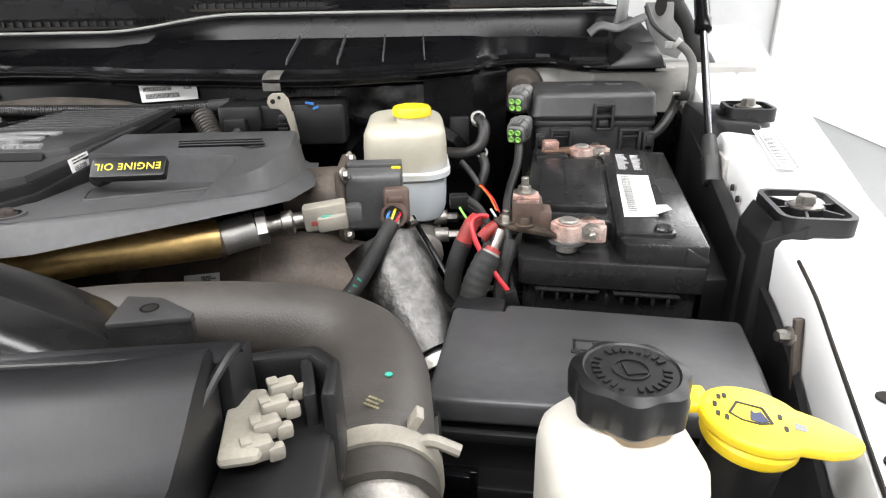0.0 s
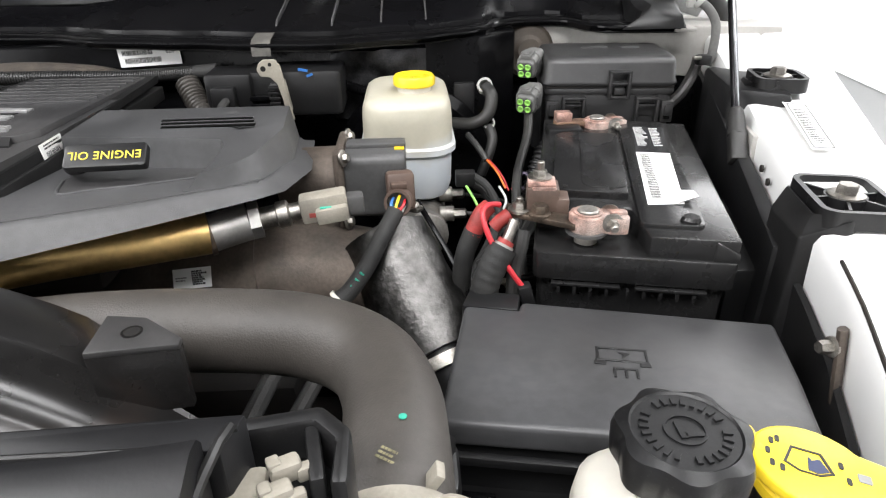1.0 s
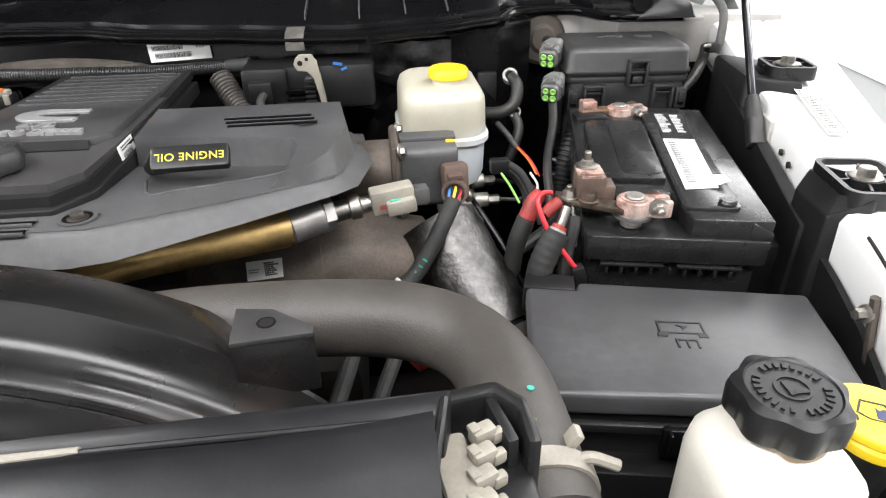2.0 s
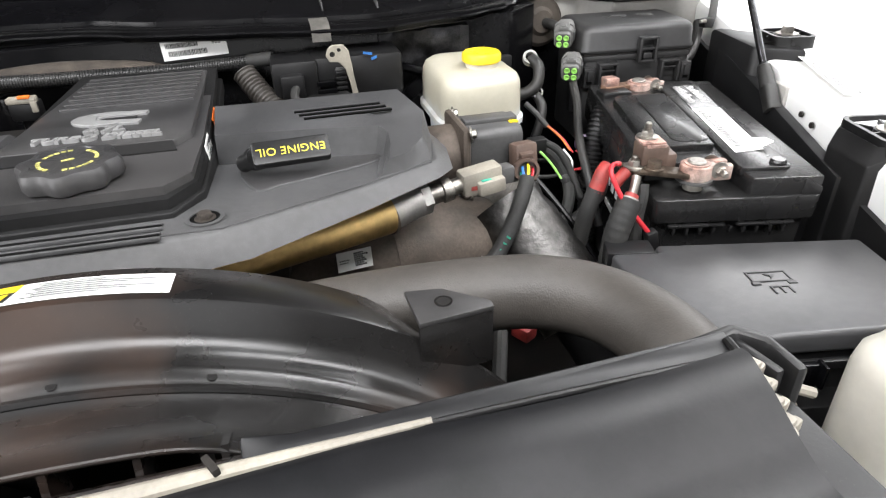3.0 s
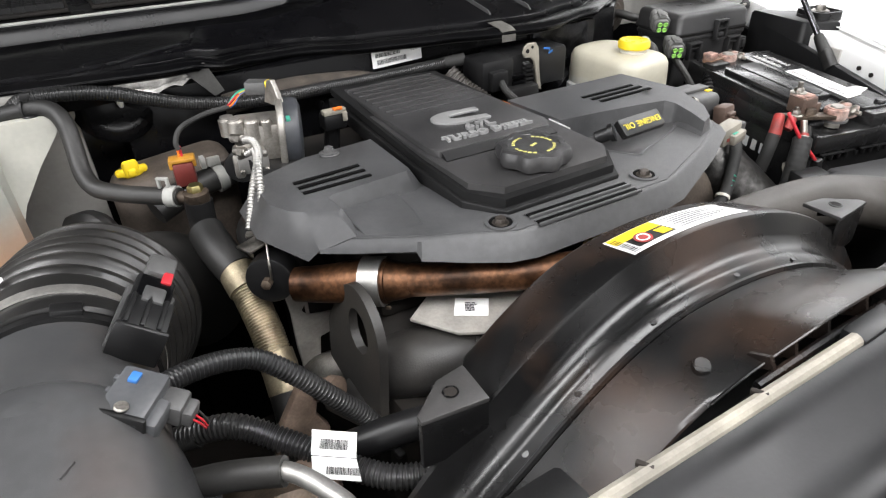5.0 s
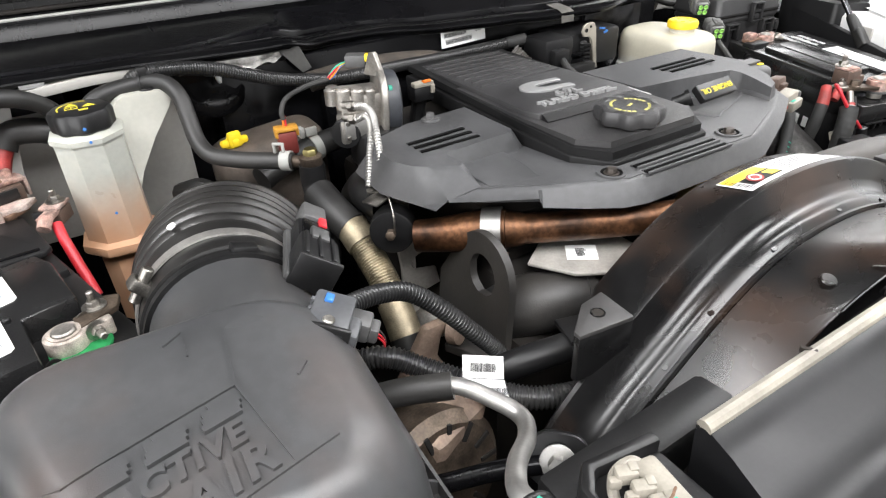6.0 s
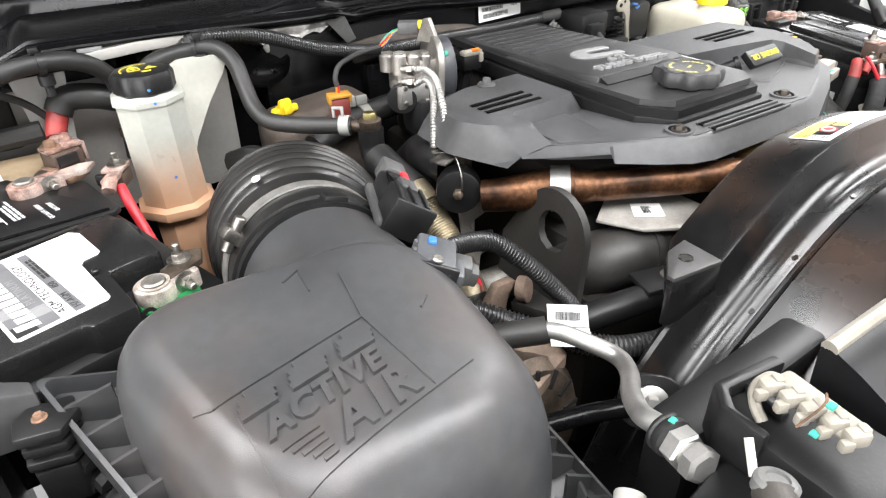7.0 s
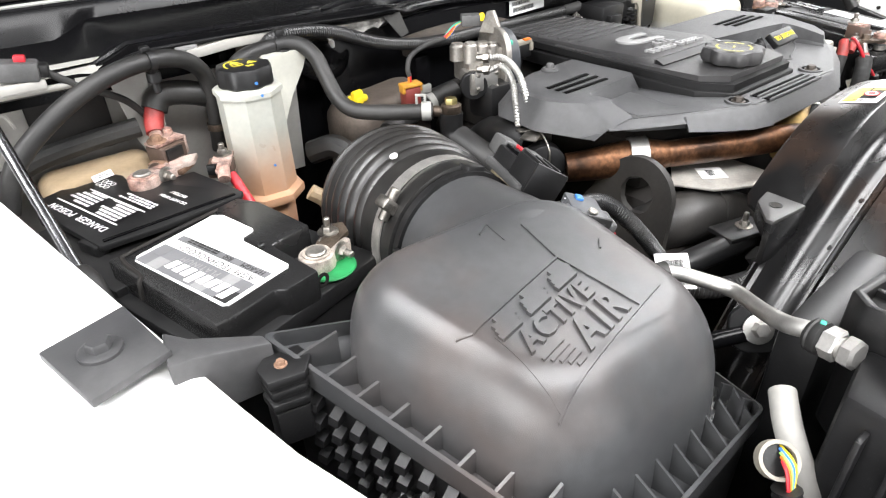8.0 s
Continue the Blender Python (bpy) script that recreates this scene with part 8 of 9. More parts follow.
def dome_text(word, size, cx, cy, spacing):
    """Raised letters that follow the crown of the dome."""
    b = text_bm(word, size, 0.0, Matrix(), 0.2, spacing, 0.0007)
    b2 = bmesh.ops.extrude_face_region(b, geom=b.faces[:])
    for v in b.verts:
        v.co.z = -0.002
    for g in b2["geom"]:
        if isinstance(g, bmesh.types.BMVert):
            g.co.z = 0.0026
    for v in b.verts:
        v.co = on_dome(cx + v.co.x, cy + v.co.y, v.co.z)
    return b


part("lettering", dome_text("ACTIVE", 0.0175, -0.005, -0.005, 1.12), airbox_mat, dome, "raised word")
part("lettering", dome_text("AIR", 0.025, 0.010, -0.0235, 1.2), airbox_mat, dome, "raised word")
for k in range(5):
    part("speed_line", raised_bar(-0.036 + 0.003 * k, -0.0165 - 0.0036 * k, -0.017, -0.0165 - 0.0036 * k, 0.0018), airbox_mat, dome)
for x0, w in ((-0.033, 0.018), (-0.006, 0.020), (0.022, 0.020)):
    part("emblem_block", join(*[raised_bar(x0 - w / 2 + 0.0014 * k + (0.003 if k == 3 else 0), 0.0065 + 0.0032 * k, x0 + w / 2 + 0.0014 * k - (0.003 if k == 3 else 0), 0.0065 + 0.0032 * k, 0.0036, 0.0030) for k in range(4)]), airbox_mat, dome, "raised plain block shape")

# outlet neck, rubber bellows and clamp
N0, N1 = Vector((-0.484, 0.400, 1.195)), Vector((-0.472, 0.540, 1.190))
nd = (N1 - N0).normalized()
part("neck", lathe([(0.060, 0.0), (0.072, 0.02), (0.0715, 0.06), (0.069, 0.10), (0.068, 0.150), (0.066, 0.152), (0.060, 0.152)], 44, aim(N0, nd)), airbox_mat, air, "round outlet neck")
part("neck_bead", ring(N0 + nd * 0.118, nd, 0.067, 0.0725, 0.008, 44), black, air)
part("neck_block", box(N0 + nd * 0.128 + Vector((0.022, 0, 0.068)), (0.022, 0.014, 0.010), 0.002, ry=18), black, air)
part("neck_rib", box(N0 + nd * 0.10 + Vector((-0.071, 0, 0.016)), (0.006, 0.05, 0.014), 0.002), black, air)
bellows_rubber = M("satin_bellows_rubber", (0.014, 0.0138, 0.0135), 0.33, dust=0.25, scale=16, specks=0.06, rvar=0.14, dust_color=(0.09, 0.08, 0.07))
bw = thing("intake_bellows", "ribbed black rubber intake bellows with a steel hose clamp", "intake hose", (-0.44, 0.62, 1.1))
bd2 = Vector((0.06, 1, -0.10)).normalized()
bend = spline([N0 + nd * 0.128, N0 + nd * 0.150, Vector((-0.462, 0.590, 1.183)), Vector((-0.450, 0.635, 1.171)), Vector((-0.4326, 0.682, 1.1547)), Vector((-0.415, 0.715, 1.140))], 14)
bend_len = [0.0]
for a, c in zip(bend, bend[1:]):
    bend_len.append(bend_len[-1] + (c - a).length)


def bend_ring(at_len, r, n=56):
    """A ring round the bent axis of the bellows."""
    i = max(k for k, l in enumerate(bend_len) if l <= at_len + 1e-9)
    i = min(i, len(bend) - 2)
    f = (at_len - bend_len[i]) / (bend_len[i + 1] - bend_len[i])
    p = bend[i].lerp(bend[i + 1], f)
    d = (bend[min(i + 2, len(bend) - 1)] - bend[max(i - 1, 0)]).normalized()
    u = d.cross(Vector((0, 0, 1))).normalized()
    v = u.cross(d)
    return [p + (u * math.cos(q) + v * math.sin(q)) * r for q in (2 * math.pi * j / n for j in range(n))]


prof = [(0.002, 0.0715), (0.005, 0.0745), (0.034, 0.0750), (0.040, 0.0775)]
at_len = 0.046
for k in range(6):
    r = (0.0820, 0.0858, 0.0885, 0.0905, 0.0925, 0.0947)[k]
    prof += [(at_len, r - 0.0042), (at_len + 0.0030, r - 0.0006), (at_len + 0.0055, r), (at_len + 0.0095, r - 0.0004), (at_len + 0.0125, r - 0.0034), (at_len + 0.0145, r - 0.0044)]
    at_len += 0.0172
prof += [(at_len + 0.004, 0.088), (at_len + 0.014, 0.076), (at_len + 0.022, 0.060)]
part("bellows", loft([bend_ring(l, r) for l, r in prof]), bellows_rubber, bw)
bright_band = M("bright_stainless_band", (0.62, 0.60, 0.57), 0.38, metal=0.85, var=0.2, scale=50)
hc = part("hose_clamp", ring(N0 + nd * 0.146, bd2, 0.0745, 0.0762, 0.013, 48), bright_band, bw, "slotted steel worm clamp")
cf = aim(N0 + nd * 0.146, bd2)
for k in range(31, 44):
    sl = box((0.0763, 0, 0.0065), (0.0008, 0.0022, 0.0070), 0)
    sl.transform(cf @ pose(0, 0, 0, 0, 0, 360 / 64 * k))
    part("slot", sl, dark_void, hc)
part("clamp_screw", join(box(N0 + nd * 0.151 + Vector((-0.060, 0.0, 0.050)), (0.012, 0.016, 0.024), 0.003, ry=-40), cyl(N0 + nd * 0.151 + Vector((-0.070, -0.002, 0.040)), (0.55, 0, 0.8), 0.005, 0.032, 12)), steel, hc)
part("duct", tube([(-0.445, 0.655, 1.165), (-0.425, 0.70, 1.145), (-0.375, 0.77, 1.11), (-0.33, 0.80, 1.05)], 0.064, 28, 6), rubber, bw, "smooth rubber duct behind the ribs")
part("paint_dot", lathe([(0.004, 0), (0.004, 0.001)], 14, aim((-0.494, 0.592, 1.264), (-0.4, -0.1, 1))), paper, bw)

# sensors on the neck
ms = thing("airflow_sensor", "black airflow sensor with a red lock", "sensor", (-0.40, 0.49, 1.22))
MS = pose(-0.400, 0.512, 1.248, 0, 32, -20) @ Matrix.Scale(1.15, 4)
lbox = lambda c, d, bev, m: (lambda b: (b.transform(m), b)[1])(box(c, d, bev))
part("base", lbox((0, 0, -0.010), (0.034, 0.066, 0.008), 0.003, MS), dark_plug, ms)
part("body", lbox((0.0, 0.014, 0.0), (0.026, 0.034, 0.016), 0.003, MS), black, ms)
part("plug", lbox((0.001, -0.020, 0.002), (0.030, 0.034, 0.026), 0.003, MS), black, ms, "black connector housing")
for k in range(3):
    part("ridge", lbox((-0.010 + 0.010 * k, -0.020, 0.0155), (0.003, 0.030, 0.003), 0.0008, MS), black, ms)
part("mouth_rim", lbox((0.001, -0.0370, 0.002), (0.0325, 0.004, 0.0285), 0.0015, MS), black, ms, "wide rim of the connector mouth")
part("rear_plug", join(lbox((0.000, 0.040, 0.004), (0.020, 0.024, 0.017), 0.003, MS), lbox((0.000, 0.053, 0.004), (0.013, 0.008, 0.011), 0.003, MS)), dark_plug, ms, "dark grey rear plug")
part("cover_plate", lbox((0.001, 0.012, 0.0095), (0.022, 0.026, 0.003), 0.001, MS), black_gloss, ms)
part("latch", lbox((0.001, -0.002, 0.014), (0.014, 0.016, 0.006), 0.0015, MS), dark_plug, ms)
part("red_lock", lbox((0.006, 0.026, 0.010), (0.007, 0.014, 0.005), 0.0012, MS), red_wire, ms, "red lock tab")
part("screw", lbox((-0.004, 0.031, 0.0), (0.006, 0.006, 0.020), 0.001, MS), steel, ms)
mp = thing("sensor_connector", "dark grey sensor connector with a blue lock", "connector", (-0.41, 0.435, 1.22))
MP = pose(-0.424, 0.418, 1.241, 0, 18, -35) @ Matrix.Scale(1.1, 4)
mid_plug = M("mid_grey_connector_plastic", (0.085, 0.088, 0.094), 0.42, dust=0.15)
part("shell", join(lbox((0, 0, 0), (0.028, 0.040, 0.024), 0.003, MP), lbox((0.004, -0.026, -0.003), (0.022, 0.018, 0.018), 0.003, MP)), mid_plug, mp)
part("collar", lbox((0, -0.018, 0), (0.032, 0.004, 0.027), 0.0015, MP), black, mp)
part("screw", cyl(MP @ Vector((0.0, -0.014, 0.0135)), MP.to_3x3() @ Vector((0, 0, 1)), 0.0045, 0.003, 14), steel, mp)
part("mating_plug", join(lbox((0.020, 0.010, -0.004), (0.016, 0.018, 0.016), 0.0025, MP), lbox((0.030, 0.010, -0.006), (0.008, 0.014, 0.012), 0.002, MP)), dark_plug, mp, "dark grey mating plug")
for k, mt in enumerate((red_wire, red_wire, rubber)):
    part("wire", tube([MP @ Vector((0.032, 0.006 + 0.004 * k, -0.006)), MP @ Vector((0.038, 0.008 + 0.003 * k, -0.011)), MP @ Vector((0.041, 0.011 + 0.002 * k, -0.018))], 0.0008, 6, 4), mt, mp)
part("blue_lock", lbox((-0.004, 0.010, 0.0128), (0.006, 0.008, 0.003), 0.001, MP), blue, mp, "blue lock tab")
part("boot", lbox((0.016, -0.006, 0.0), (0.010, 0.022, 0.016), 0.003, MP), mid_plug, mp)
for k in range(3):
    part("ridge", lbox((-0.0145, -0.010 + 0.010 * k, 0.0), (0.003, 0.004, 0.020), 0.0008, MP), mid_plug, mp)
# ---- passenger battery ----
b2 = thing("battery", "black passenger side battery with a large white label", "battery", (-0.640, 0.530, 1.0), 16.5, group="truck batteries")
# local x along the front edge, y to the rear; the front outer corner lies at (-0.072, 0.008)
part("case", prism(rounded(0.172, 0.315, 0.008, 3, 0.016, 0.165), 0.0, 0.178, 0.002), black, b2, local=True)
part("flange", prism([(-0.078, 0.0), (0.105, 0.0), (0.105, 0.325), (-0.078, 0.325)], 0.168, 0.188, 0.004), black, b2, local=True)
part("lid", prism([(-0.070, 0.013), (-0.013, 0.011), (-0.008, 0.002), (0.026, 0.000), (0.034, 0.066), (0.078, 0.062), (0.086, 0.141), (0.080, 0.168), (-0.062, 0.172)], 0.183, 0.2145, 0.003, 2), battery_black, b2, "raised satin lid", local=True)
part("lid_groove", tube([(0.050, 0.162, 0.2148), (-0.040, 0.165, 0.2148), (-0.055, 0.158, 0.2148), (-0.060, 0.125, 0.2140), (-0.066, 0.118, 0.2125), (-0.069, 0.116, 0.198)], 0.0022, 6, 4), dark_void, b2, local=True)
lq = [(-0.0480, 0.0250), (0.0145, 0.0245), (0.0180, 0.0280), (0.0235, 0.0920), (0.0280, 0.0970), (0.0400, 0.0980), (0.0435, 0.1020), (0.0460, 0.1480), (0.0400, 0.1570), (-0.0440, 0.1540), (-0.0500, 0.1480), (-0.0515, 0.0290)]
l2 = part("label", prism(lq, 0.2147, 0.2153), paper, b2, "white printed label with grey chequers", local=True)
LT = Matrix.Translation((0, 0, 0.2155)) @ pose(0, 0, 0, 0, 0, 90)
mid_ink = M("mid_grey_ink", (0.13, 0.13, 0.135), 0.5, var=0.08, bump=0)
quad_at = lambda x0, y0, x1, y1, z: prism([(x0, y0), (x1, y0), (x1, y1), (x0, y1)], z, z + 0.0002)
part("band", quad_at(-0.0485, 0.0290, -0.0180, 0.1500, 0.2153), mid_ink, l2, local=True)
for k in range(8):
    part("chequer", quad_at(-0.0485 + 0.0150 * (k % 2), 0.0290 + 0.0151 * k, -0.0335 + 0.0150 * (k % 2), 0.0441 + 0.0151 * k, 0.2155), grey_ink if k in (1, 2, 6) else black_ink if k == 0 else mid_ink, l2, local=True)
for k in range(8):
    tall = 0.004 if k in (0, 4) else 0
    part("brand_block", prism([(-0.0300, 0.0340 + 0.0106 * k), (-0.0300, 0.0415 + 0.0106 * k), (-0.0420 - tall, 0.0435 + 0.0106 * k), (-0.0420 - tall, 0.0360 + 0.0106 * k)], 0.2157, 0.2160), paper, l2, "plain white block", local=True)
part("lettering", text_bm("PLATINUM", 0.0090, 0.0002, pose(-0.0250, 0.0900, 0.2157, 0, 0, 90), 0, 1.2), grey_ink, l2, local=True)
part("lettering", text_bm("AGM TECHNOLOGY", 0.0100, 0.0002, pose(-0.0135, 0.0850, 0.2157, 0, 0, 90), 0, 1.1), black_ink, l2, local=True)
part("band", quad_at(-0.0075, 0.0290, 0.0005, 0.1480, 0.2153), mid_ink, l2, local=True)
part("lettering", text_bm("H7-AGM", 0.0075, 0.0002, pose(-0.0035, 0.0480, 0.2157, 0, 0, 90)), black_ink, l2, local=True)
part("lettering", text_bm("850", 0.0075, 0.0002, pose(-0.0035, 0.0800, 0.2157, 0, 0, 90)), black_ink, l2, local=True)
part("print", bars(0.094, -0.0002, 0.050, 0.006, 2, LT, 35, fill=0.7), black_ink, l2, local=True)
part("print", bars(0.034, -0.0130, 0.055, 0.008, 3, LT, 31, fill=0.35), grey_ink, l2, local=True)
part("print", bars(0.110, -0.0360, 0.030, 0.010, 3, LT, 33, fill=0.3), grey_ink, l2, local=True)
part("plug_ring", ring((0.033, 0.0055, 0.198), (0, -1, 0), 0.004, 0.007, 0.0015, 18), dark_void, b2, local=True)
part("pin", cyl((0.026, 0.070, 0.2145), (0, 0, 1), 0.003, 0.004, 10), black, b2, local=True)
part("rear_deck", prism([(-0.074, 0.150), (0.100, 0.150), (0.100, 0.318), (-0.074, 0.318)], 0.183, 0.196, 0.003), black, b2, local=True)
cv = thing("battery_terminal_cover", "open black terminal cover printed with white warnings", "terminal cover", (-0.69, 0.755, 1.196), 16.5)
part("flap", prism([(-0.064, -0.020), (-0.010, -0.036), (0.076, -0.052), (0.084, -0.046), (0.088, 0.044), (0.062, 0.050), (0.046, 0.060), (0.041, 0.074), (0.034, 0.092), (0.038, 0.104), (0.031, 0.137), (-0.040, 0.128), (-0.051, 0.121), (-0.062, 0.050)], 0.006, lambda x, y: 0.013 + 0.012 * max(0, y), 0.002), black, cv, local=True)
part("hinge", box((-0.060, 0.000, 0.004), (0.016, 0.030, 0.014), 0.003, rz=4), black, cv, local=True)
part("hinge", box((-0.055, 0.090, 0.004), (0.014, 0.026, 0.014), 0.003, rz=4), black, cv, local=True)
part("fold", box((0.008, -0.0300, 0.0138), (0.135, 0.004, 0.0025), 0.0008, rz=-13), black_gloss, cv, local=True)
CT = Matrix.Translation((0, 0, 0.0150)) @ pose(0, 0, 0, 0, -0.0, 90)
WT = Matrix.Translation((0, 0, 0.0004)) @ CT
part("lettering", text_bm("DANGER", 0.0120, 0.0003, pose(-0.045, 0.026, 0.0148, 0.6, 0, 90), 0, 1.05), white_ink, cv, "white warning words", local=True)
part("lettering", text_bm("POISON", 0.0120, 0.0003, pose(-0.045, 0.080, 0.0152, 0.6, 0, 90), 0, 1.05), white_ink, cv, "white warning words", local=True)
part("print", bars(0.008, 0.002, 0.046, 0.030, 6, WT, 41, fill=0.66), white_ink, cv, "white warning print", local=True)
part("print", bars(0.062, 0.004, 0.046, 0.026, 5, WT, 43, fill=0.6), white_ink, cv, "white warning print", local=True)
part("print", bars(0.000, -0.014, 0.074, 0.012, 3, WT, 44, fill=0.6), white_ink, cv, "white warning print", local=True)
part("lettering", text_bm("DO NOT OPEN", 0.0062, 0.0003, pose(0.030, 0.000, 0.0150, 0, 0, 90)), white_ink, cv, local=True)
part("lettering", text_bm("BATTERY", 0.0062, 0.0003, pose(0.040, 0.004, 0.0150, 0, 0, 90)), white_ink, cv, local=True)
part("print_line", prism([(-0.0350, 0.000), (-0.0335, 0.000), (-0.0335, 0.110), (-0.0350, 0.110)], 0.0150, 0.0158), white_ink, cv, local=True)
part("print_line", prism([(-0.0040, 0.000), (-0.0030, 0.000), (-0.0030, 0.100), (-0.0040, 0.100)], 0.0150, 0.0158), white_ink, cv, local=True)
for k in range(6):
    part("print_sign", ring((0.016 - 0.008 * (k % 2), 0.088 + 0.0075 * (k // 2), 0.0160), (0, 0, 1), 0.0026, 0.0034, 0.0003, 14), white_ink, cv, local=True)

pale_lead = M("pale_corroded_lead", (0.46, 0.40, 0.35), 0.6, metal=0.25, var=0.5, scale=80, bump=0.6, bscale=500, dust=0.6, dust_color=(0.60, 0.54, 0.47))
t3 = terminal("battery_terminal", (-0.598, 0.574, 1.190), 18, "pale corroded clamp on the negative post, with a green washer", pale_lead)
part("felt_washer", lathe([(0.024, 0.000), (0.025, 0.0015), (0.024, 0.003)], 30, Matrix.Translation((0.006, -0.008, 0))), green, t3, "green felt washer", local=True)
part("arm", prism([(0.012, -0.006), (0.045, 0.0), (0.055, 0.016), (0.045, 0.024), (0.012, 0.012)], 0.012, 0.018, 0.001), brown_metal, t3, local=True)
part("stud", join(hexbolt((0.032, 0.014, 0.018), (0, 0, 1), 0.006, 0.007), cyl((0.032, 0.014, 0.02), (0, 0, 1), 0.003, 0.014, 10)), steel, t3, local=True)

t4 = terminal("battery_terminal", (-0.672, 0.822, 1.205), 16, "corroded clamp on the positive post beside the cover")
part("arm", prism([(0.010, -0.010), (0.06, -0.008), (0.075, 0.006), (0.06, 0.014), (0.010, 0.010)], 0.008, 0.014, 0.001), rust_post, t4, local=True)
jb = thing("terminal_junction", "corroded copper cable junction with a red boot", "battery terminal", (-0.62, 0.87, 1.2))
JB = pose(-0.630, 0.866, 1.226, 0, 0, 22)
jbox = lambda c, d, bev, m, rz=0.0: (lambda b: (b.transform(m), b)[1])(box(c, d, bev, 2, rz))
part("fuse_body", jbox((0, 0, -0.002), (0.034, 0.030, 0.020), 0.003, JB), brown_plug, jb, "dark brown fuse body")
part("strap", join(jbox((0.002, 0.002, 0.0105), (0.040, 0.022, 0.004), 0.001, JB), jbox((0.0225, 0.002, 0.000), (0.004, 0.020, 0.022), 0.001, JB)), rust_post, jb, "corroded bus strap")
part("strap", join(jbox((-0.010, -0.024, -0.014), (0.030, 0.030, 0.006), 0.0015, JB, 20), jbox((-0.024, -0.012, -0.010), (0.012, 0.020, 0.012), 0.002, JB, 20)), rust, jb, "rusty lower strap")
part("cover", jbox((-0.002, -0.0165, 0.000), (0.022, 0.004, 0.012), 0.001, JB), black, jb)
part("nut", hexbolt(JB @ Vector((-0.008, 0.002, 0.012)), (0.05, -0.1, 1), 0.0065, 0.008), rust, jb)
part("stud", hexbolt(JB @ Vector((0.010, 0.004, 0.012)), (0.05, -0.1, 1), 0.006, 0.010), rust_post, jb)
part("boot", tube([(-0.629, 0.899, 1.236), (-0.625, 0.909, 1.247), (-0.617, 0.920, 1.262)], 0.0108, 14, 5, r_end=0.0118), red, jb, "red rubber boot")
part("cable", tube([(-0.619, 0.917, 1.258), (-0.610, 0.921, 1.270), (-0.592, 0.922, 1.272), (-0.565, 0.918, 1.266), (-0.535, 0.918, 1.250), (-0.51, 0.92, 1.22)], 0.0150, 14, 6), rubber, jb, "thick black cable")
jb2 = thing("terminal_junction", "corroded cable clamp with a red cable", "battery terminal", (-0.59, 0.80, 1.2))
JC = pose(-0.588, 0.806, 1.214, 0, 0, -30)
part("strap", join(jbox((0, 0.006, 0.006), (0.022, 0.026, 0.004), 0.001, JC), jbox((0.002, -0.014, 0.002), (0.014, 0.026, 0.006), 0.0015, JC)), rust_post, jb2, "pale corroded strap")
part("fuse_body", jbox((-0.004, 0.006, -0.006), (0.028, 0.026, 0.016), 0.002, JC), brown_plug, jb2, "dark brown fuse body")
part("cover", jbox((-0.012, -0.008, -0.002), (0.010, 0.006, 0.012), 0.001, JC), black, jb2)
part("stud", join(hexbolt(JC @ Vector((0, 0.010, 0.008)), (0, 0, 1), 0.006, 0.007), cyl(JC @ Vector((0, 0.010, 0.010)), (0, 0, 1), 0.0035, 0.012, 10)), steel, jb2)
part("crimp", tube([JC @ Vector((0.004, -0.022, 0.003)), JC @ Vector((0.005, -0.034, -0.004))], 0.007, 12, 3), rust_post, jb2)
part("red_cable", tube([(-0.588, 0.785, 1.208), (-0.586, 0.770, 1.196), (-0.581, 0.752, 1.172), (-0.574, 0.73, 1.14)], 0.0056, 12, 5), red_wire, jb2)
part("lug", tube([(-0.634, 0.884, 1.232), (-0.630, 0.898, 1.236)], 0.0085, 12, 3, flat=0.8), rust_post, jb, "crimped copper lug")

# coolant bottle
dg = thing("coolant_bottle", "tall milky coolant bottle with orange stain and a black octagonal cap", "coolant bottle", (-0.5300, 0.836, 1.13))
rings = []
for z, s in ((-0.09, 0.80), (0.012, 0.84), (0.015, 1.20), (0.019, 1.24), (0.026, 1.22), (0.030, 1.02), (0.08, 1.0), (0.145, 0.985), (0.149, 0.99), (0.1495, 1.06), (0.155, 1.06), (0.158, 0.96), (0.160, 0.7)):
    rings.append([Vector((0.0380 * s * math.cos(a), 0.0385 * s * math.sin(a), z)) for a in (radians(16 + 45 * j) for j in range(8))])
part("tank", bevel(loft(rings), 0.003, 2, 0.6), degas_mat, dg, local=True)
part("neck", lathe([(0.027, 0.150), (0.027, 0.162)], 24), clean_white, dg, local=True)
oc = part("cap", lathe([(0.0290, 0.158), (0.0318, 0.161), (0.0322, 0.176), (0.030, 0.1805), (0.027, 0.1815), (0.0, 0.1815)], 64, Matrix.Identity(4), lambda a, r: 1 + (0.035 * math.cos(8 * a) if r > 0.0285 else 0)), black, dg, "black octagonal pressure cap", local=True)
cap_sign = [prism([(0.004, -0.002), (0.017, -0.002), (0.0105, 0.008)], 0.1816, 0.1819), prism([(-0.013, 0.007), (-0.001, 0.007), (-0.007, 0.017)], 0.1816, 0.1819), box((-0.007, -0.004, 0.1817), (0.013, 0.0012, 0.0003), 0), box((-0.007, 0.003, 0.1817), (0.013, 0.0012, 0.0003), 0), box((-0.013, -0.0005, 0.1817), (0.0012, 0.008, 0.0003), 0), box((-0.001, -0.0005, 0.1817), (0.0012, 0.008, 0.0003), 0), box((-0.007, -0.0005, 0.1817), (0.0012, 0.006, 0.0003), 0), box((0.004, -0.010, 0.1817), (0.010, 0.0016, 0.0003), 0), box((0.004, -0.013, 0.1817), (0.009, 0.0014, 0.0003), 0)]
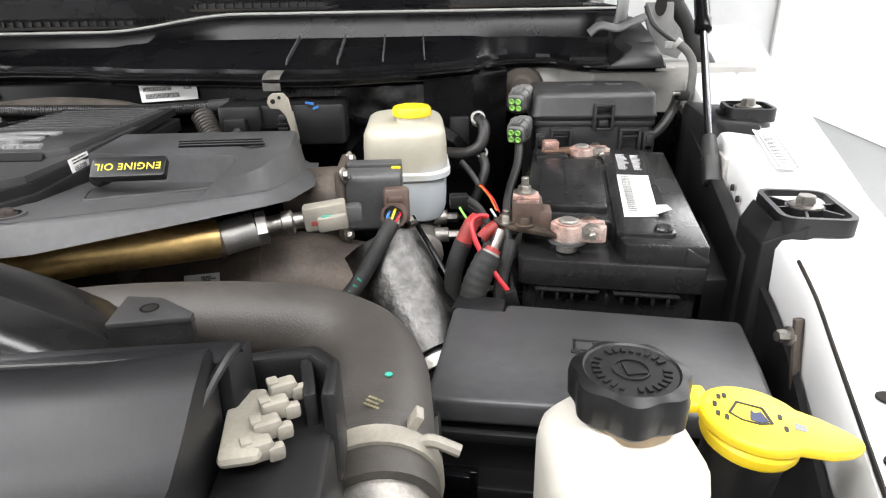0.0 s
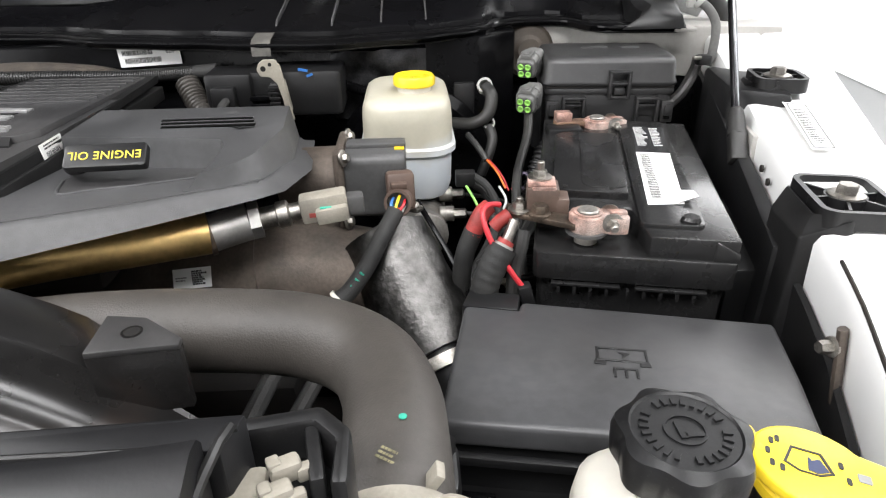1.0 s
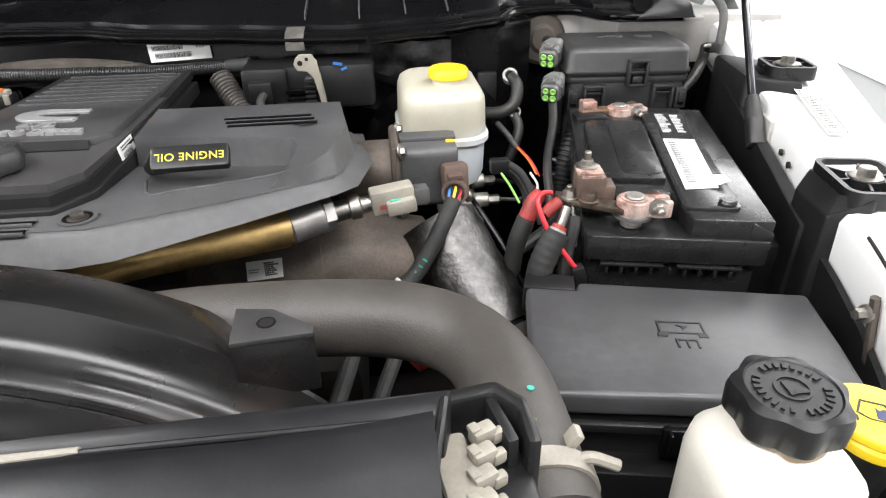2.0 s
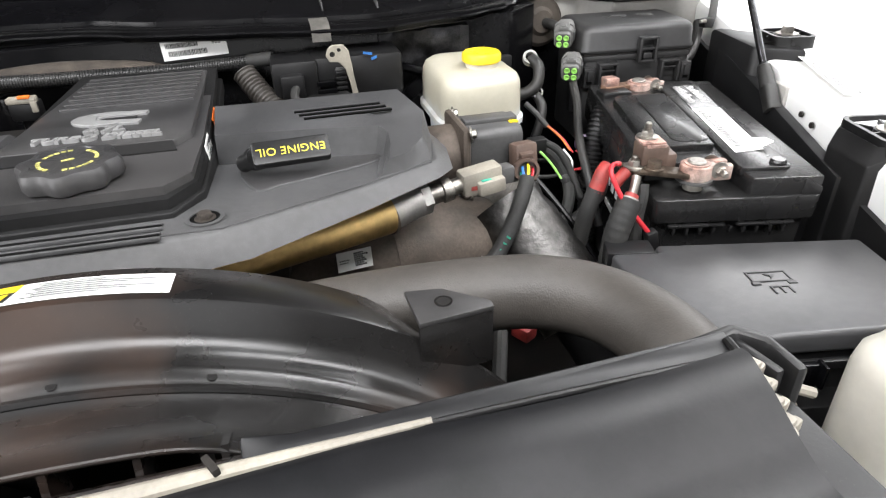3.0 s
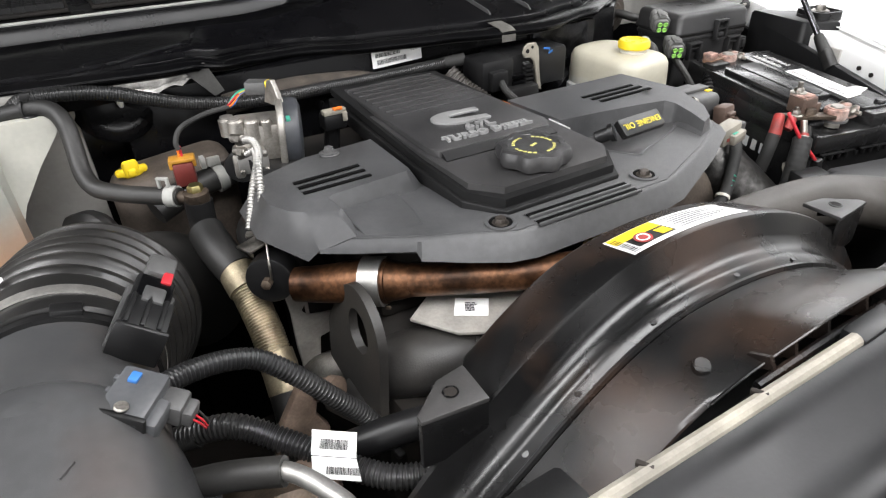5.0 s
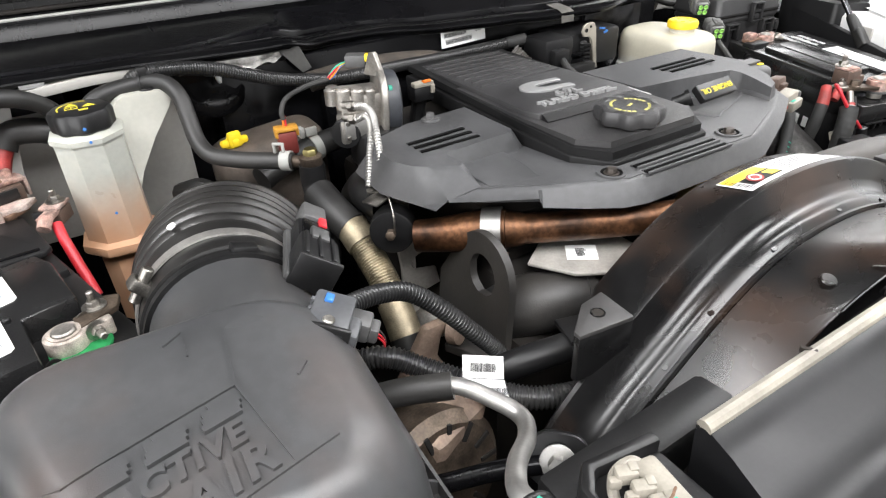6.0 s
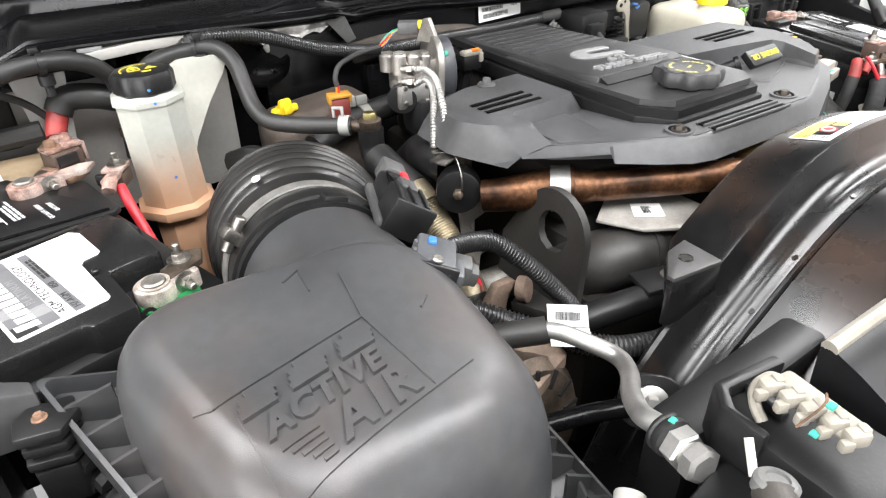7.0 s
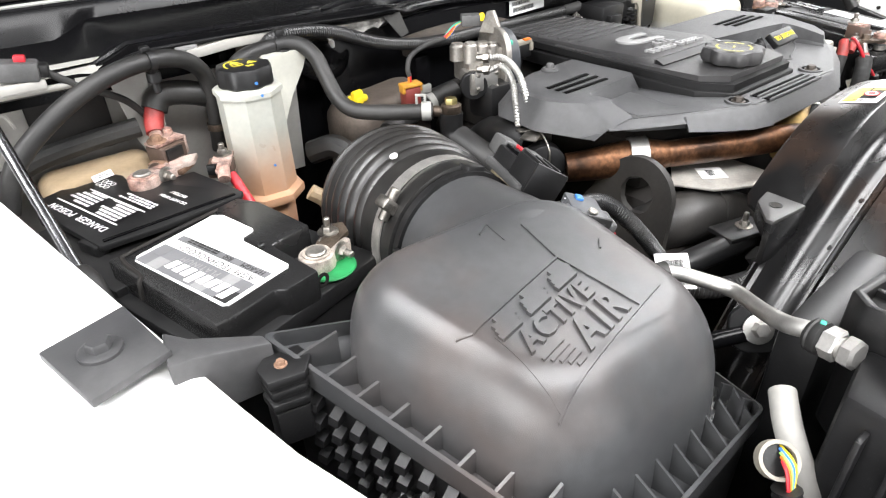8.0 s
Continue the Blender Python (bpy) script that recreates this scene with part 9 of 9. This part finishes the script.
cap_sign += [box((0.021 * math.cos(radians(q)), 0.021 * math.sin(radians(q)), 0.1817), (0.0030, 0.0016, 0.0003), 0, rz=q + 90) for q in range(70, 200, 11)]
part("print", join(*cap_sign), yellow_ink, oc, "yellow warning print", local=True)
for p in ((0.0, -0.0395, 0.1537), (0.0005, -0.0372, 0.0668)):
    part("blue_dot", lathe([(0.0016, 0), (0.0016, 0.0012)], 10, aim(p, (0.0, -1.0, 0.1))), blue, dg, local=True)
part("blue_dot", lathe([(0.0018, 0), (0.0018, 0.0012)], 10, aim((-0.0015, -0.0325, 0.1665), (0.0, -1.0, 0.1))), blue, oc, local=True)
n2 = []
for z, x0, x1, y in ((0.055, 0.010, 0.030, 0.020), (0.085, 0.014, 0.044, 0.030), (0.120, 0.018, 0.070, 0.046), (0.150, 0.022, 0.096, 0.056), (0.168, 0.040, 0.106, 0.060), (0.172, 0.048, 0.100, 0.061)):
    n2.append([Vector((x0, y - 0.020, z)), Vector((x1, y - 0.014, z)), Vector((x1, y + 0.020, z)), Vector((x0, y + 0.022, z))])
part("side_tank", bevel(loft(n2), 0.007, 3, 0.6), clean_white, dg, "angled side chamber", local=True)
part("hose_holder", join(cyl((0.078, 0.056, 0.166), (0, 0, 1), 0.009, 0.008, 14), cyl((0.078, 0.056, 0.160), (0, 0, 1), 0.004, 0.012, 10)), black, dg, "black hose holder", local=True)

# hoses at the bottle
h1 = thing("degas_hose", "black rubber coolant hose bending round the bottle", "hose", (-0.44, 0.83, 1.2))
part("hose", tube([(-0.535, 0.885, 1.262), (-0.520, 0.894, 1.292), (-0.495, 0.899, 1.304), (-0.452, 0.899, 1.308), (-0.430, 0.885, 1.306), (-0.421, 0.866, 1.293), (-0.420, 0.848, 1.272), (-0.420, 0.824, 1.249), (-0.413, 0.803, 1.237), (-0.395, 0.785, 1.233), (-0.37, 0.763, 1.232), (-0.335, 0.733, 1.233)], 0.0100, 16, 8), rubber, h1)
part("clip", join(ring((-0.346, 0.742, 1.2330), (0.77, -0.64, 0.02), 0.0104, 0.0120, 0.012, 20), box((-0.3435, 0.738, 1.2490), (0.003, 0.004, 0.012), 0.0008, rz=-40), box((-0.3515, 0.745, 1.2490), (0.003, 0.004, 0.012), 0.0008, rz=-40), box((-0.3475, 0.7415, 1.2545), (0.014, 0.004, 0.003), 0.0008, rz=-40)), grey_plug, h1, "pale spring clip")
for dx in (-0.006, 0.004):
    part("tie", ring((-0.452 + dx, 0.901 + 0.3 * dx, 1.308), (1, -0.3, 0), 0.0102, 0.0122, 0.0032, 18), black, h1)
part("tie_head", box((-0.451, 0.898, 1.3225), (0.012, 0.007, 0.010), 0.002), black, h1)
bj = thing("banjo_fitting", "brass-coloured banjo union on a black elbow", "fitting", (-0.325, 0.715, 1.2))
part("union", join(lathe([(0.012, 0), (0.013, 0.002), (0.013, 0.012), (0.010, 0.014)], 20, aim((-0.320, 0.715, 1.230), (0, 0, 1))), cyl((-0.335, 0.733, 1.233), (0.6, -0.8, 0), 0.007, 0.02, 12)), brown_metal, bj)
part("bolt", lathe([(0.0085, 0), (0.0085, 0.006), (0.007, 0.008)], 6, aim((-0.320, 0.715, 1.243), (0, 0, 1))), M("yellow_zinc", (0.42, 0.36, 0.16), 0.4, metal=1.0), bj)
part("elbow", tube([(-0.320, 0.715, 1.232), (-0.321, 0.712, 1.205), (-0.322, 0.69, 1.19), (-0.318, 0.655, 1.183)], 0.015, 16, 6), black, bj)
bh = thing("braided_hose", "black hose with brassy ferrules and braided lower section", "hose", (-0.308, 0.60, 1.1))
brass_braid = M("dusty_brassy_braid", (0.34, 0.29, 0.20), 0.48, metal=0.75, var=0.35, scale=60, bump=0.5, bscale=500, dust=0.3, dust_color=(0.16, 0.11, 0.07))
part("upper", tube([(-0.322, 0.70, 1.20), (-0.318, 0.668, 1.190), (-0.310, 0.640, 1.178)], 0.0195, 18, 5), rubber, bh)
part("ferrule", tube([(-0.310, 0.642, 1.179), (-0.3065, 0.620, 1.165)], 0.0190, 18, 3), brass_braid, bh, "dull brassy ferrule")
part("braid", tube([(-0.307, 0.622, 1.166), (-0.304, 0.585, 1.140), (-0.304, 0.560, 1.118)], 0.0162, 20, 6, 0.0030, 0.0007), brass_braid, bh, "braided section")
part("ferrule", tube([(-0.304, 0.563, 1.120), (-0.304, 0.548, 1.104), (-0.305, 0.535, 1.090)], 0.0185, 18, 3), brass_braid, bh, "dull brassy ferrule")
part("lower", tube([(-0.305, 0.538, 1.092), (-0.308, 0.515, 1.06), (-0.315, 0.49, 1.02)], 0.0175, 18, 4), rubber, bh)
h2 = thing("heater_return_hose", "long black hose along the white firewall rail", "hose", (-0.62, 0.92, 1.25))
part("hose", tube([(-0.800, 0.847, 1.210), (-0.7787, 0.855, 1.2532), (-0.7342, 0.862, 1.2882), (-0.680, 0.870, 1.3141), (-0.6279, 0.876, 1.3247), (-0.5841, 0.885, 1.3185), (-0.5556, 0.903, 1.2928), (-0.5501, 0.908, 1.2568), (-0.5518, 0.910, 1.2186), (-0.554, 0.910, 1.19)], 0.0100, 16, 8), rubber, h2)
part("clip", join(ring((-0.622, 0.8765, 1.3245), (1, 0.1, -0.05), 0.0102, 0.0128, 0.007, 18), box((-0.621, 0.876, 1.3385), (0.010, 0.009, 0.006), 0.0015), cyl((-0.618, 0.880, 1.300), (0, 0, 1), 0.008, 0.012, 12), cyl((-0.618, 0.880, 1.288), (0, 0, 1), 0.0045, 0.012, 10)), black, h2, "black hose clip")
part("hose_clamp", ring((-0.5512, 0.9095, 1.226), (-0.05, 0, -1), 0.0104, 0.0124, 0.008, 18), brown_metal, h2)
h3 = thing("wiring_loom", "black taped loom with a dark connector and red lock", "wire loom", (-0.72, 0.98, 1.28))
part("loom", tube([(-0.722, 0.910, 1.331), (-0.698, 0.908, 1.3115), (-0.672, 0.908, 1.295), (-0.648, 0.912, 1.278), (-0.632, 0.920, 1.257), (-0.62, 0.93, 1.235)], 0.0042, 12, 6), tape, h3)
part("plug", box((-0.7405, 0.912, 1.3320), (0.040, 0.026, 0.020), 0.003, rz=-12, ry=8), dark_plug, h3, "dark grey connector")
part("plug_nose", box((-0.7190, 0.910, 1.3290), (0.014, 0.018, 0.014), 0.003, rz=-12, ry=8), black, h3)
part("red_lock", box((-0.7350, 0.909, 1.3440), (0.011, 0.009, 0.007), 0.0015, rz=-12, ry=8), red_wire, h3, "red lock")
part("bracket", box((-0.745, 0.918, 1.3165), (0.05, 0.04, 0.010), 0.002), white_dull, h3)
cable("wire_loom", [(-0.84, 0.91, 1.19), (-0.77, 0.925, 1.225), (-0.70, 0.930, 1.235), (-0.64, 0.925, 1.240)], 0.012, tape, "taped black loom below the rail", "wire loom")
am = thing("washer_bottle", "amber-stained translucent fluid tank behind the battery", "fluid tank", (-0.66, 0.90, 1.05))
part("tank", prism([(-0.765, 0.868), (-0.735, 0.858), (-0.66, 0.868), (-0.635, 0.885), (-0.635, 0.945), (-0.765, 0.945)], 1.0, 1.214, 0.02, 4), amber, am)
q = [(-0.714, 0.8655, 1.2105), (-0.692, 0.8685, 1.2125), (-0.693, 0.8735, 1.2182), (-0.715, 0.8705, 1.2162)]
part("sticker", slab(q, 0.0006), paper, am, "small white sticker with print")
part("print", bars(0.003, 0.002, 0.017, 0.004, 2, on_quad(q[0], q[1], q[3]) @ Matrix.Translation((0, 0, 0.0008)), 51), grey_ink, am)
bpl = thing("hanging_bracket", "white painted hanging bracket on the firewall", "bracket", (-0.64, 0.965, 1.2))
part("plate", prism([(-0.030, 0.045), (0.028, 0.045), (0.010, -0.07), (-0.005, -0.075), (-0.020, -0.03)], -0.0015, 0.0015, 0.0006, 1, pose(-0.625, 0.932, 1.254, 82, 0, 4)), white_dull, bpl)
part("dark_box", box((-0.705, 0.949, 1.255), (0.085, 0.014, 0.075), 0.006), dark_void, bpl)
part("wire_clip", tube([(-0.762, 0.935, 1.268), (-0.766, 0.930, 1.283), (-0.774, 0.930, 1.284), (-0.776, 0.935, 1.262)], 0.0022, 6, 4), white_dull, bpl)

# actuator with its motor housing
ac2 = thing("turbo_actuator", "bare cast actuator with a dark grey round cover", "actuator", (-0.21, 0.76, 1.2))
part("casting", join(box((-0.232, 0.762, 1.268), (0.052, 0.050, 0.046), 0.004, rz=-15), box((-0.250, 0.742, 1.252), (0.038, 0.036, 0.030), 0.004, rz=-15)), cast, ac2, "bare aluminium casting")
for dx, dy, r, h in ((-0.026, -0.014, 0.009, 0.026), (-0.010, -0.020, 0.008, 0.024), (0.006, -0.022, 0.007, 0.022), (-0.030, 0.008, 0.010, 0.022)):
    part("port", lathe([(r, 0), (r, h - 0.004), (r * 0.75, h - 0.002), (r * 0.75, h)], 16, Matrix.Translation((-0.232 + dx, 0.762 + dy, 1.276))), cast, ac2)
part("cover_plate", box((-0.252, 0.7235, 1.256), (0.034, 0.004, 0.026), 0.002, rz=-15), alu, ac2)
for dx, dz in ((-0.013, 0.009), (0.013, 0.009), (-0.013, -0.009), (0.013, -0.009)):
    part("cap_screw", cyl((-0.252 + dx, 0.7215 - 0.27 * dx, 1.256 + dz), (-0.26, -0.96, 0), 0.003, 0.003, 10), steel, ac2)
part("cover", lathe([(0.040, 0), (0.043, 0.003), (0.043, 0.016), (0.041, 0.020), (0.034, 0.023), (0.012, 0.024)], 36, aim((-0.205, 0.760, 1.266), (0.85, -0.25, -0.05))), M("blue_grey_plastic", (0.034, 0.037, 0.043), 0.42, dust=0.12), ac2, "dark blue-grey round cover")
part("flange", prism(rounded(0.092, 0.092, 0.034, 6), -0.004, 0.004, 0.0015, 1, aim((-0.205, 0.760, 1.266), (0.85, -0.25, -0.05))), cast, ac2)
part("fin", prism([(-0.018, 0.0), (0.018, 0.0), (0.006, 0.028), (-0.004, 0.030)], -0.003, 0.003, 0.001, 1, pose(-0.206, 0.764, 1.302, 90, 0, 107)), cast, ac2)
for k in range(4):
    a = radians(45 + 90 * k)
    part("screw", (lambda bb: (bb.transform(aim((-0.203, 0.759, 1.266), (0.85, -0.25, -0.05)) @ Matrix.Translation((0.040 * math.cos(a), 0.040 * math.sin(a), 0.004))), bb)[1])(lathe([(0.0045, 0), (0.0045, 0.004), (0.003, 0.005)], 12)), teal if k % 2 else steel, ac2)
part("plug", box((-0.2145, 0.797, 1.3160), (0.026, 0.018, 0.015), 0.002, rz=-35), dark_plug, ac2, "black connector")
part("yellow_lock", box((-0.2040, 0.785, 1.3200), (0.007, 0.010, 0.010), 0.002, rz=-35), yellow, ac2)
for z in (1.2895, 1.2745):
    part("fitting", join(lathe([(0.0065, 0), (0.0065, 0.007)], 6, aim((-0.2655, 0.714, z), (0.5, -0.8, 0.1))), cyl((-0.270, 0.722, z), (0.5, -0.8, 0.1), 0.0048, 0.018, 12)), steel, ac2, "hex line fitting")
part("line_bracket", join(box((-0.2740, 0.6130, 1.2270), (0.046, 0.010, 0.003), 0.0008, rz=-20), box((-0.2560, 0.6090, 1.2120), (0.004, 0.010, 0.032), 0.0008)), steel, ac2, "small bracket at the end of the coolant lines")
part("foot", join(box((-0.225, 0.735, 1.225), (0.06, 0.05, 0.05), 0.01), cyl((-0.26, 0.74, 1.25), (-0.6, -0.8, 0), 0.018, 0.012, 20)), black, ac2)
for k, (mt, word) in enumerate(((orange, "orange"), (blue, "blue"), (yellow, "yellow"), (red_wire, "red"), (teal, "green"))):
    dx, dz = 0.0022 * (k % 3), 0.0026 * (k // 2)
    cable("thin_wire", [(-0.2500 + dx, 0.812, 1.2930 + dz), (-0.2440 + dx, 0.808, 1.2985 + dz * 1.6), (-0.2350, 0.806, 1.3075 + dz * 0.8), (-0.2250, 0.804, 1.3130 + dz * 0.3)], 0.0011, mt, f"thin {word} wire to the actuator plug", "wire", n=8)
cable("wire_loom", [(-0.3165, 0.806, 1.258), (-0.3171, 0.808, 1.2679), (-0.3059, 0.815, 1.2809), (-0.2758, 0.820, 1.289), (-0.2476, 0.812, 1.2945)], 0.0032, tape, "thin black loom to the maroon plug", "wire loom")
rc2 = thing("sensor_plug", "maroon connector with an amber lock", "connector", (-0.328, 0.79, 1.22))
part("shell", box((-0.3165, 0.806, 1.2290), (0.024, 0.020, 0.030), 0.003, rz=-10), maroon, rc2)
part("lock", join(box((-0.3165, 0.805, 1.2470), (0.029, 0.018, 0.005), 0.0015, rz=-10), box((-0.3295, 0.806, 1.2430), (0.004, 0.014, 0.011), 0.001, rz=-10), box((-0.3035, 0.803, 1.2430), (0.004, 0.014, 0.011), 0.001, rz=-10)), M("amber_plastic", (0.45, 0.22, 0.03), 0.4), rc2, "amber lock")
for dx, mt in ((-0.0015, orange), (0.0015, red_wire)):
    part("wire", tube([(-0.3165 + dx, 0.806, 1.249), (-0.3165 + dx, 0.806, 1.262)], 0.0014, 8, 3), mt, rc2)
gc = thing("hose_clip", "grey spring hose clip", "clip", (-0.28, 0.82, 1.21))
part("band", ring((-0.283, 0.822, 1.205), (0.9, 0.2, 0.1), 0.016, 0.0185, 0.012, 22), grey_plug, gc)
part("ears", join(box((-0.280, 0.818, 1.230), (0.016, 0.006, 0.012), 0.002), box((-0.292, 0.822, 1.230), (0.006, 0.012, 0.014), 0.001)), grey_plug, gc)
part("hose", tube([(-0.36, 0.80, 1.19), (-0.32, 0.815, 1.20), (-0.28, 0.823, 1.206), (-0.22, 0.83, 1.21)], 0.016, 16, 5), rubber, gc)
tp = thing("intake_casting", "dark cast intake housing behind the hoses", "intake housing", (-0.32, 0.88, 1.1))
part("housing", prism(rounded(0.15, 0.09, 0.03, 5, -0.325, 0.875), 1.0, lambda x, y: 1.222 + 0.1 * (x + 0.32), 0.02, 4), cast_brown, tp)
part("pipe", tube([(-0.255, 0.74, 1.16), (-0.26, 0.70, 1.19), (-0.275, 0.655, 1.205), (-0.27, 0.62, 1.205)], 0.024, 20, 6), black, tp)
dk = thing("transmission_dipstick", "yellow dipstick handle on a black tube", "dipstick", (-0.378, 0.86, 1.2))
part("tube", tube([(-0.3700, 0.872, 1.212), (-0.369, 0.878, 1.18), (-0.37, 0.89, 1.10)], 0.009, 14, 5), black, dk)
part("cap", lathe([(0.012, 0), (0.0125, 0.003), (0.0125, 0.010), (0.010, 0.013), (0.004, 0.014)], 24, aim((-0.3695, 0.870, 1.212), (0.05, -0.25, 1))), yellow, dk, "round yellow cap")
part("handle", join(box((-0.3705, 0.860, 1.2245), (0.038, 0.010, 0.010), 0.004, rz=8), box((-0.3705, 0.857, 1.2285), (0.019, 0.010, 0.022), 0.005, rz=8), box((-0.3705, 0.853, 1.2250), (0.010, 0.008, 0.010), 0.003, rz=8)), yellow, dk)
cable("heater_hose", [(-0.45, 0.86, 1.17), (-0.425, 0.83, 1.18), (-0.41, 0.80, 1.15), (-0.395, 0.78, 1.08)], 0.016, rubber, "black heater hose behind the bellows", "hose")
cable("tan_pipe", [(-0.505, 0.765, 1.165), (-0.49, 0.755, 1.150), (-0.482, 0.74, 1.12), (-0.48, 0.73, 1.06)], 0.010, amber, "tan pipe beside the bottle", "pipe")
rf = thing("foil_insulation", "crinkled silver foil insulation below the cowl", "insulation", (-0.33, 0.94, 1.28))
rings = []
rnd = random.Random(12)
for i in range(15):
    x = -0.405 + 0.0105 * i
    low = 1.294 + 0.004 * math.sin(i * 1.3) + (0.012 if i < 4 or i > 12 else 0)
    rings.append([Vector((x, 0.926 + 0.004 * rnd.random() + 0.008 * k / 5, low + (1.321 - low) * k / 5 + 0.0015 * rnd.random())) for k in range(6)] + [Vector((x, 0.948, 1.321)), Vector((x, 0.948, 1.290))])
part("foil", loft(rings), M("bright_crinkled_foil", (0.42, 0.41, 0.39), 0.32, metal=1.0, var=0.4, scale=60, bump=1.0, bscale=160), rf)
part("flap", prism([(-0.277, 1.3165), (-0.246, 1.3215), (-0.228, 1.281), (-0.242, 1.276)], -0.0012, 0.0012, 0.0004, 1, pose(0, 0.925, 0, 90, 0, 0)), M("dark_insulation_felt", (0.05, 0.05, 0.048), 0.9, bump=0.8, dust=0.3), rf, "dark felt flap")
part("felt", box((-0.487, 0.926, 1.3030), (0.026, 0.012, 0.026), 0.003, ry=8), felt, rf, "brown felt scrap")
bg = thing("cable_boot", "black rubber boot with a white push pin on the firewall", "boot", (-0.35, 0.95, 1.27))
part("boot", lathe([(0.052, 0), (0.054, 0.006), (0.046, 0.012), (0.040, 0.013), (0.034, 0.010), (0.0, 0.010)], 32, aim((-0.362, 0.965, 1.282), (0.05, -1, 0.25))), black_gloss, bg)
part("push_pin", join(lathe([(0.0035, 0), (0.0045, 0.003), (0.003, 0.008), (0.002, 0.010)], 12, aim((-0.357, 0.936, 1.290), (0.1, -0.4, -1))), box((-0.352, 0.938, 1.303), (0.020, 0.006, 0.010), 0.002, ry=-10)), white_ink, bg, "white push pin")

# wing brace plate and bolt on the passenger side
wb = thing("wing_brace", "black plastic strap bolted to the white wing", "bracket", (-0.787, 0.513, 1.23), group="wing brackets")
part("plate", prism([(-0.819, 0.547), (-0.760, 0.564), (-0.750, 0.490), (-0.803, 0.476)], 1.229, 1.236, 0.0012), lid_black, wb)
part("strap", prism([(-0.757, 0.480), (-0.748, 0.520), (-0.735, 0.505), (-0.69, 0.488), (-0.688, 0.475), (-0.74, 0.480)], 1.175, lambda x, y: 1.232 - 0.25 * max(0, x + 0.75), 0.002), lid_black, wb)
part("bolt", hexbolt((-0.786, 0.520, 1.2365), (0, 0, 1), 0.0085, 0.009, 1.7), lid_black, wb, "black hex bolt")
lst = thing("hood_strut", "black and chrome gas strut on the passenger wing", "gas strut", (-0.765, 0.62, 1.2))
p0 = Vector((-0.770, 0.628, 1.206))
d = Vector((-0.08, 0.74, 0.66)).normalized()
part("socket", lathe([(0.008, -0.018), (0.0125, -0.012), (0.0125, 0.02), (0.009, 0.032), (0.007, 0.034)], 16, aim(p0, d)), rubber, lst, "black plastic ball socket")
part("rod", cyl(p0 + d * 0.03, d, 0.0048, 0.26, 16), chrome, lst, "dark chrome piston rod")
part("cylinder", lathe([(0.007, 0), (0.011, 0.003), (0.011, 0.02), (0.010, 0.022), (0.010, 0.30), (0.006, 0.31)], 18, aim(p0 + d * 0.28, d)), black_gloss, lst, "black strut cylinder")
sp2 = thing("side_rail_panel", "black plastic trim beside the passenger battery", "side panel", (-0.74, 0.55, 1.1))
part("panel", prism([(-0.735, 0.49), (-0.762, 0.60), (-0.80, 0.75), (-0.815, 0.75), (-0.775, 0.59), (-0.745, 0.485)], 1.0, 1.198, 0.003), black, sp2)
part("shelf", prism([(-0.76, 0.30), (-0.69, 0.30), (-0.70, 0.50), (-0.745, 0.55)], 0.95, 1.07, 0.004), dark_void, sp2)
ri = thing("ribbed_intake_tube", "black corrugated intake snorkel beside the air cleaner", "intake tube", (-0.66, 0.33, 1.05))
part("tube", tube([(-0.66, 0.37, 1.085), (-0.645, 0.335, 1.10), (-0.62, 0.305, 1.10), (-0.60, 0.27, 1.08)], 0.030, 18, 7, 0.010, 0.002), black, ri)
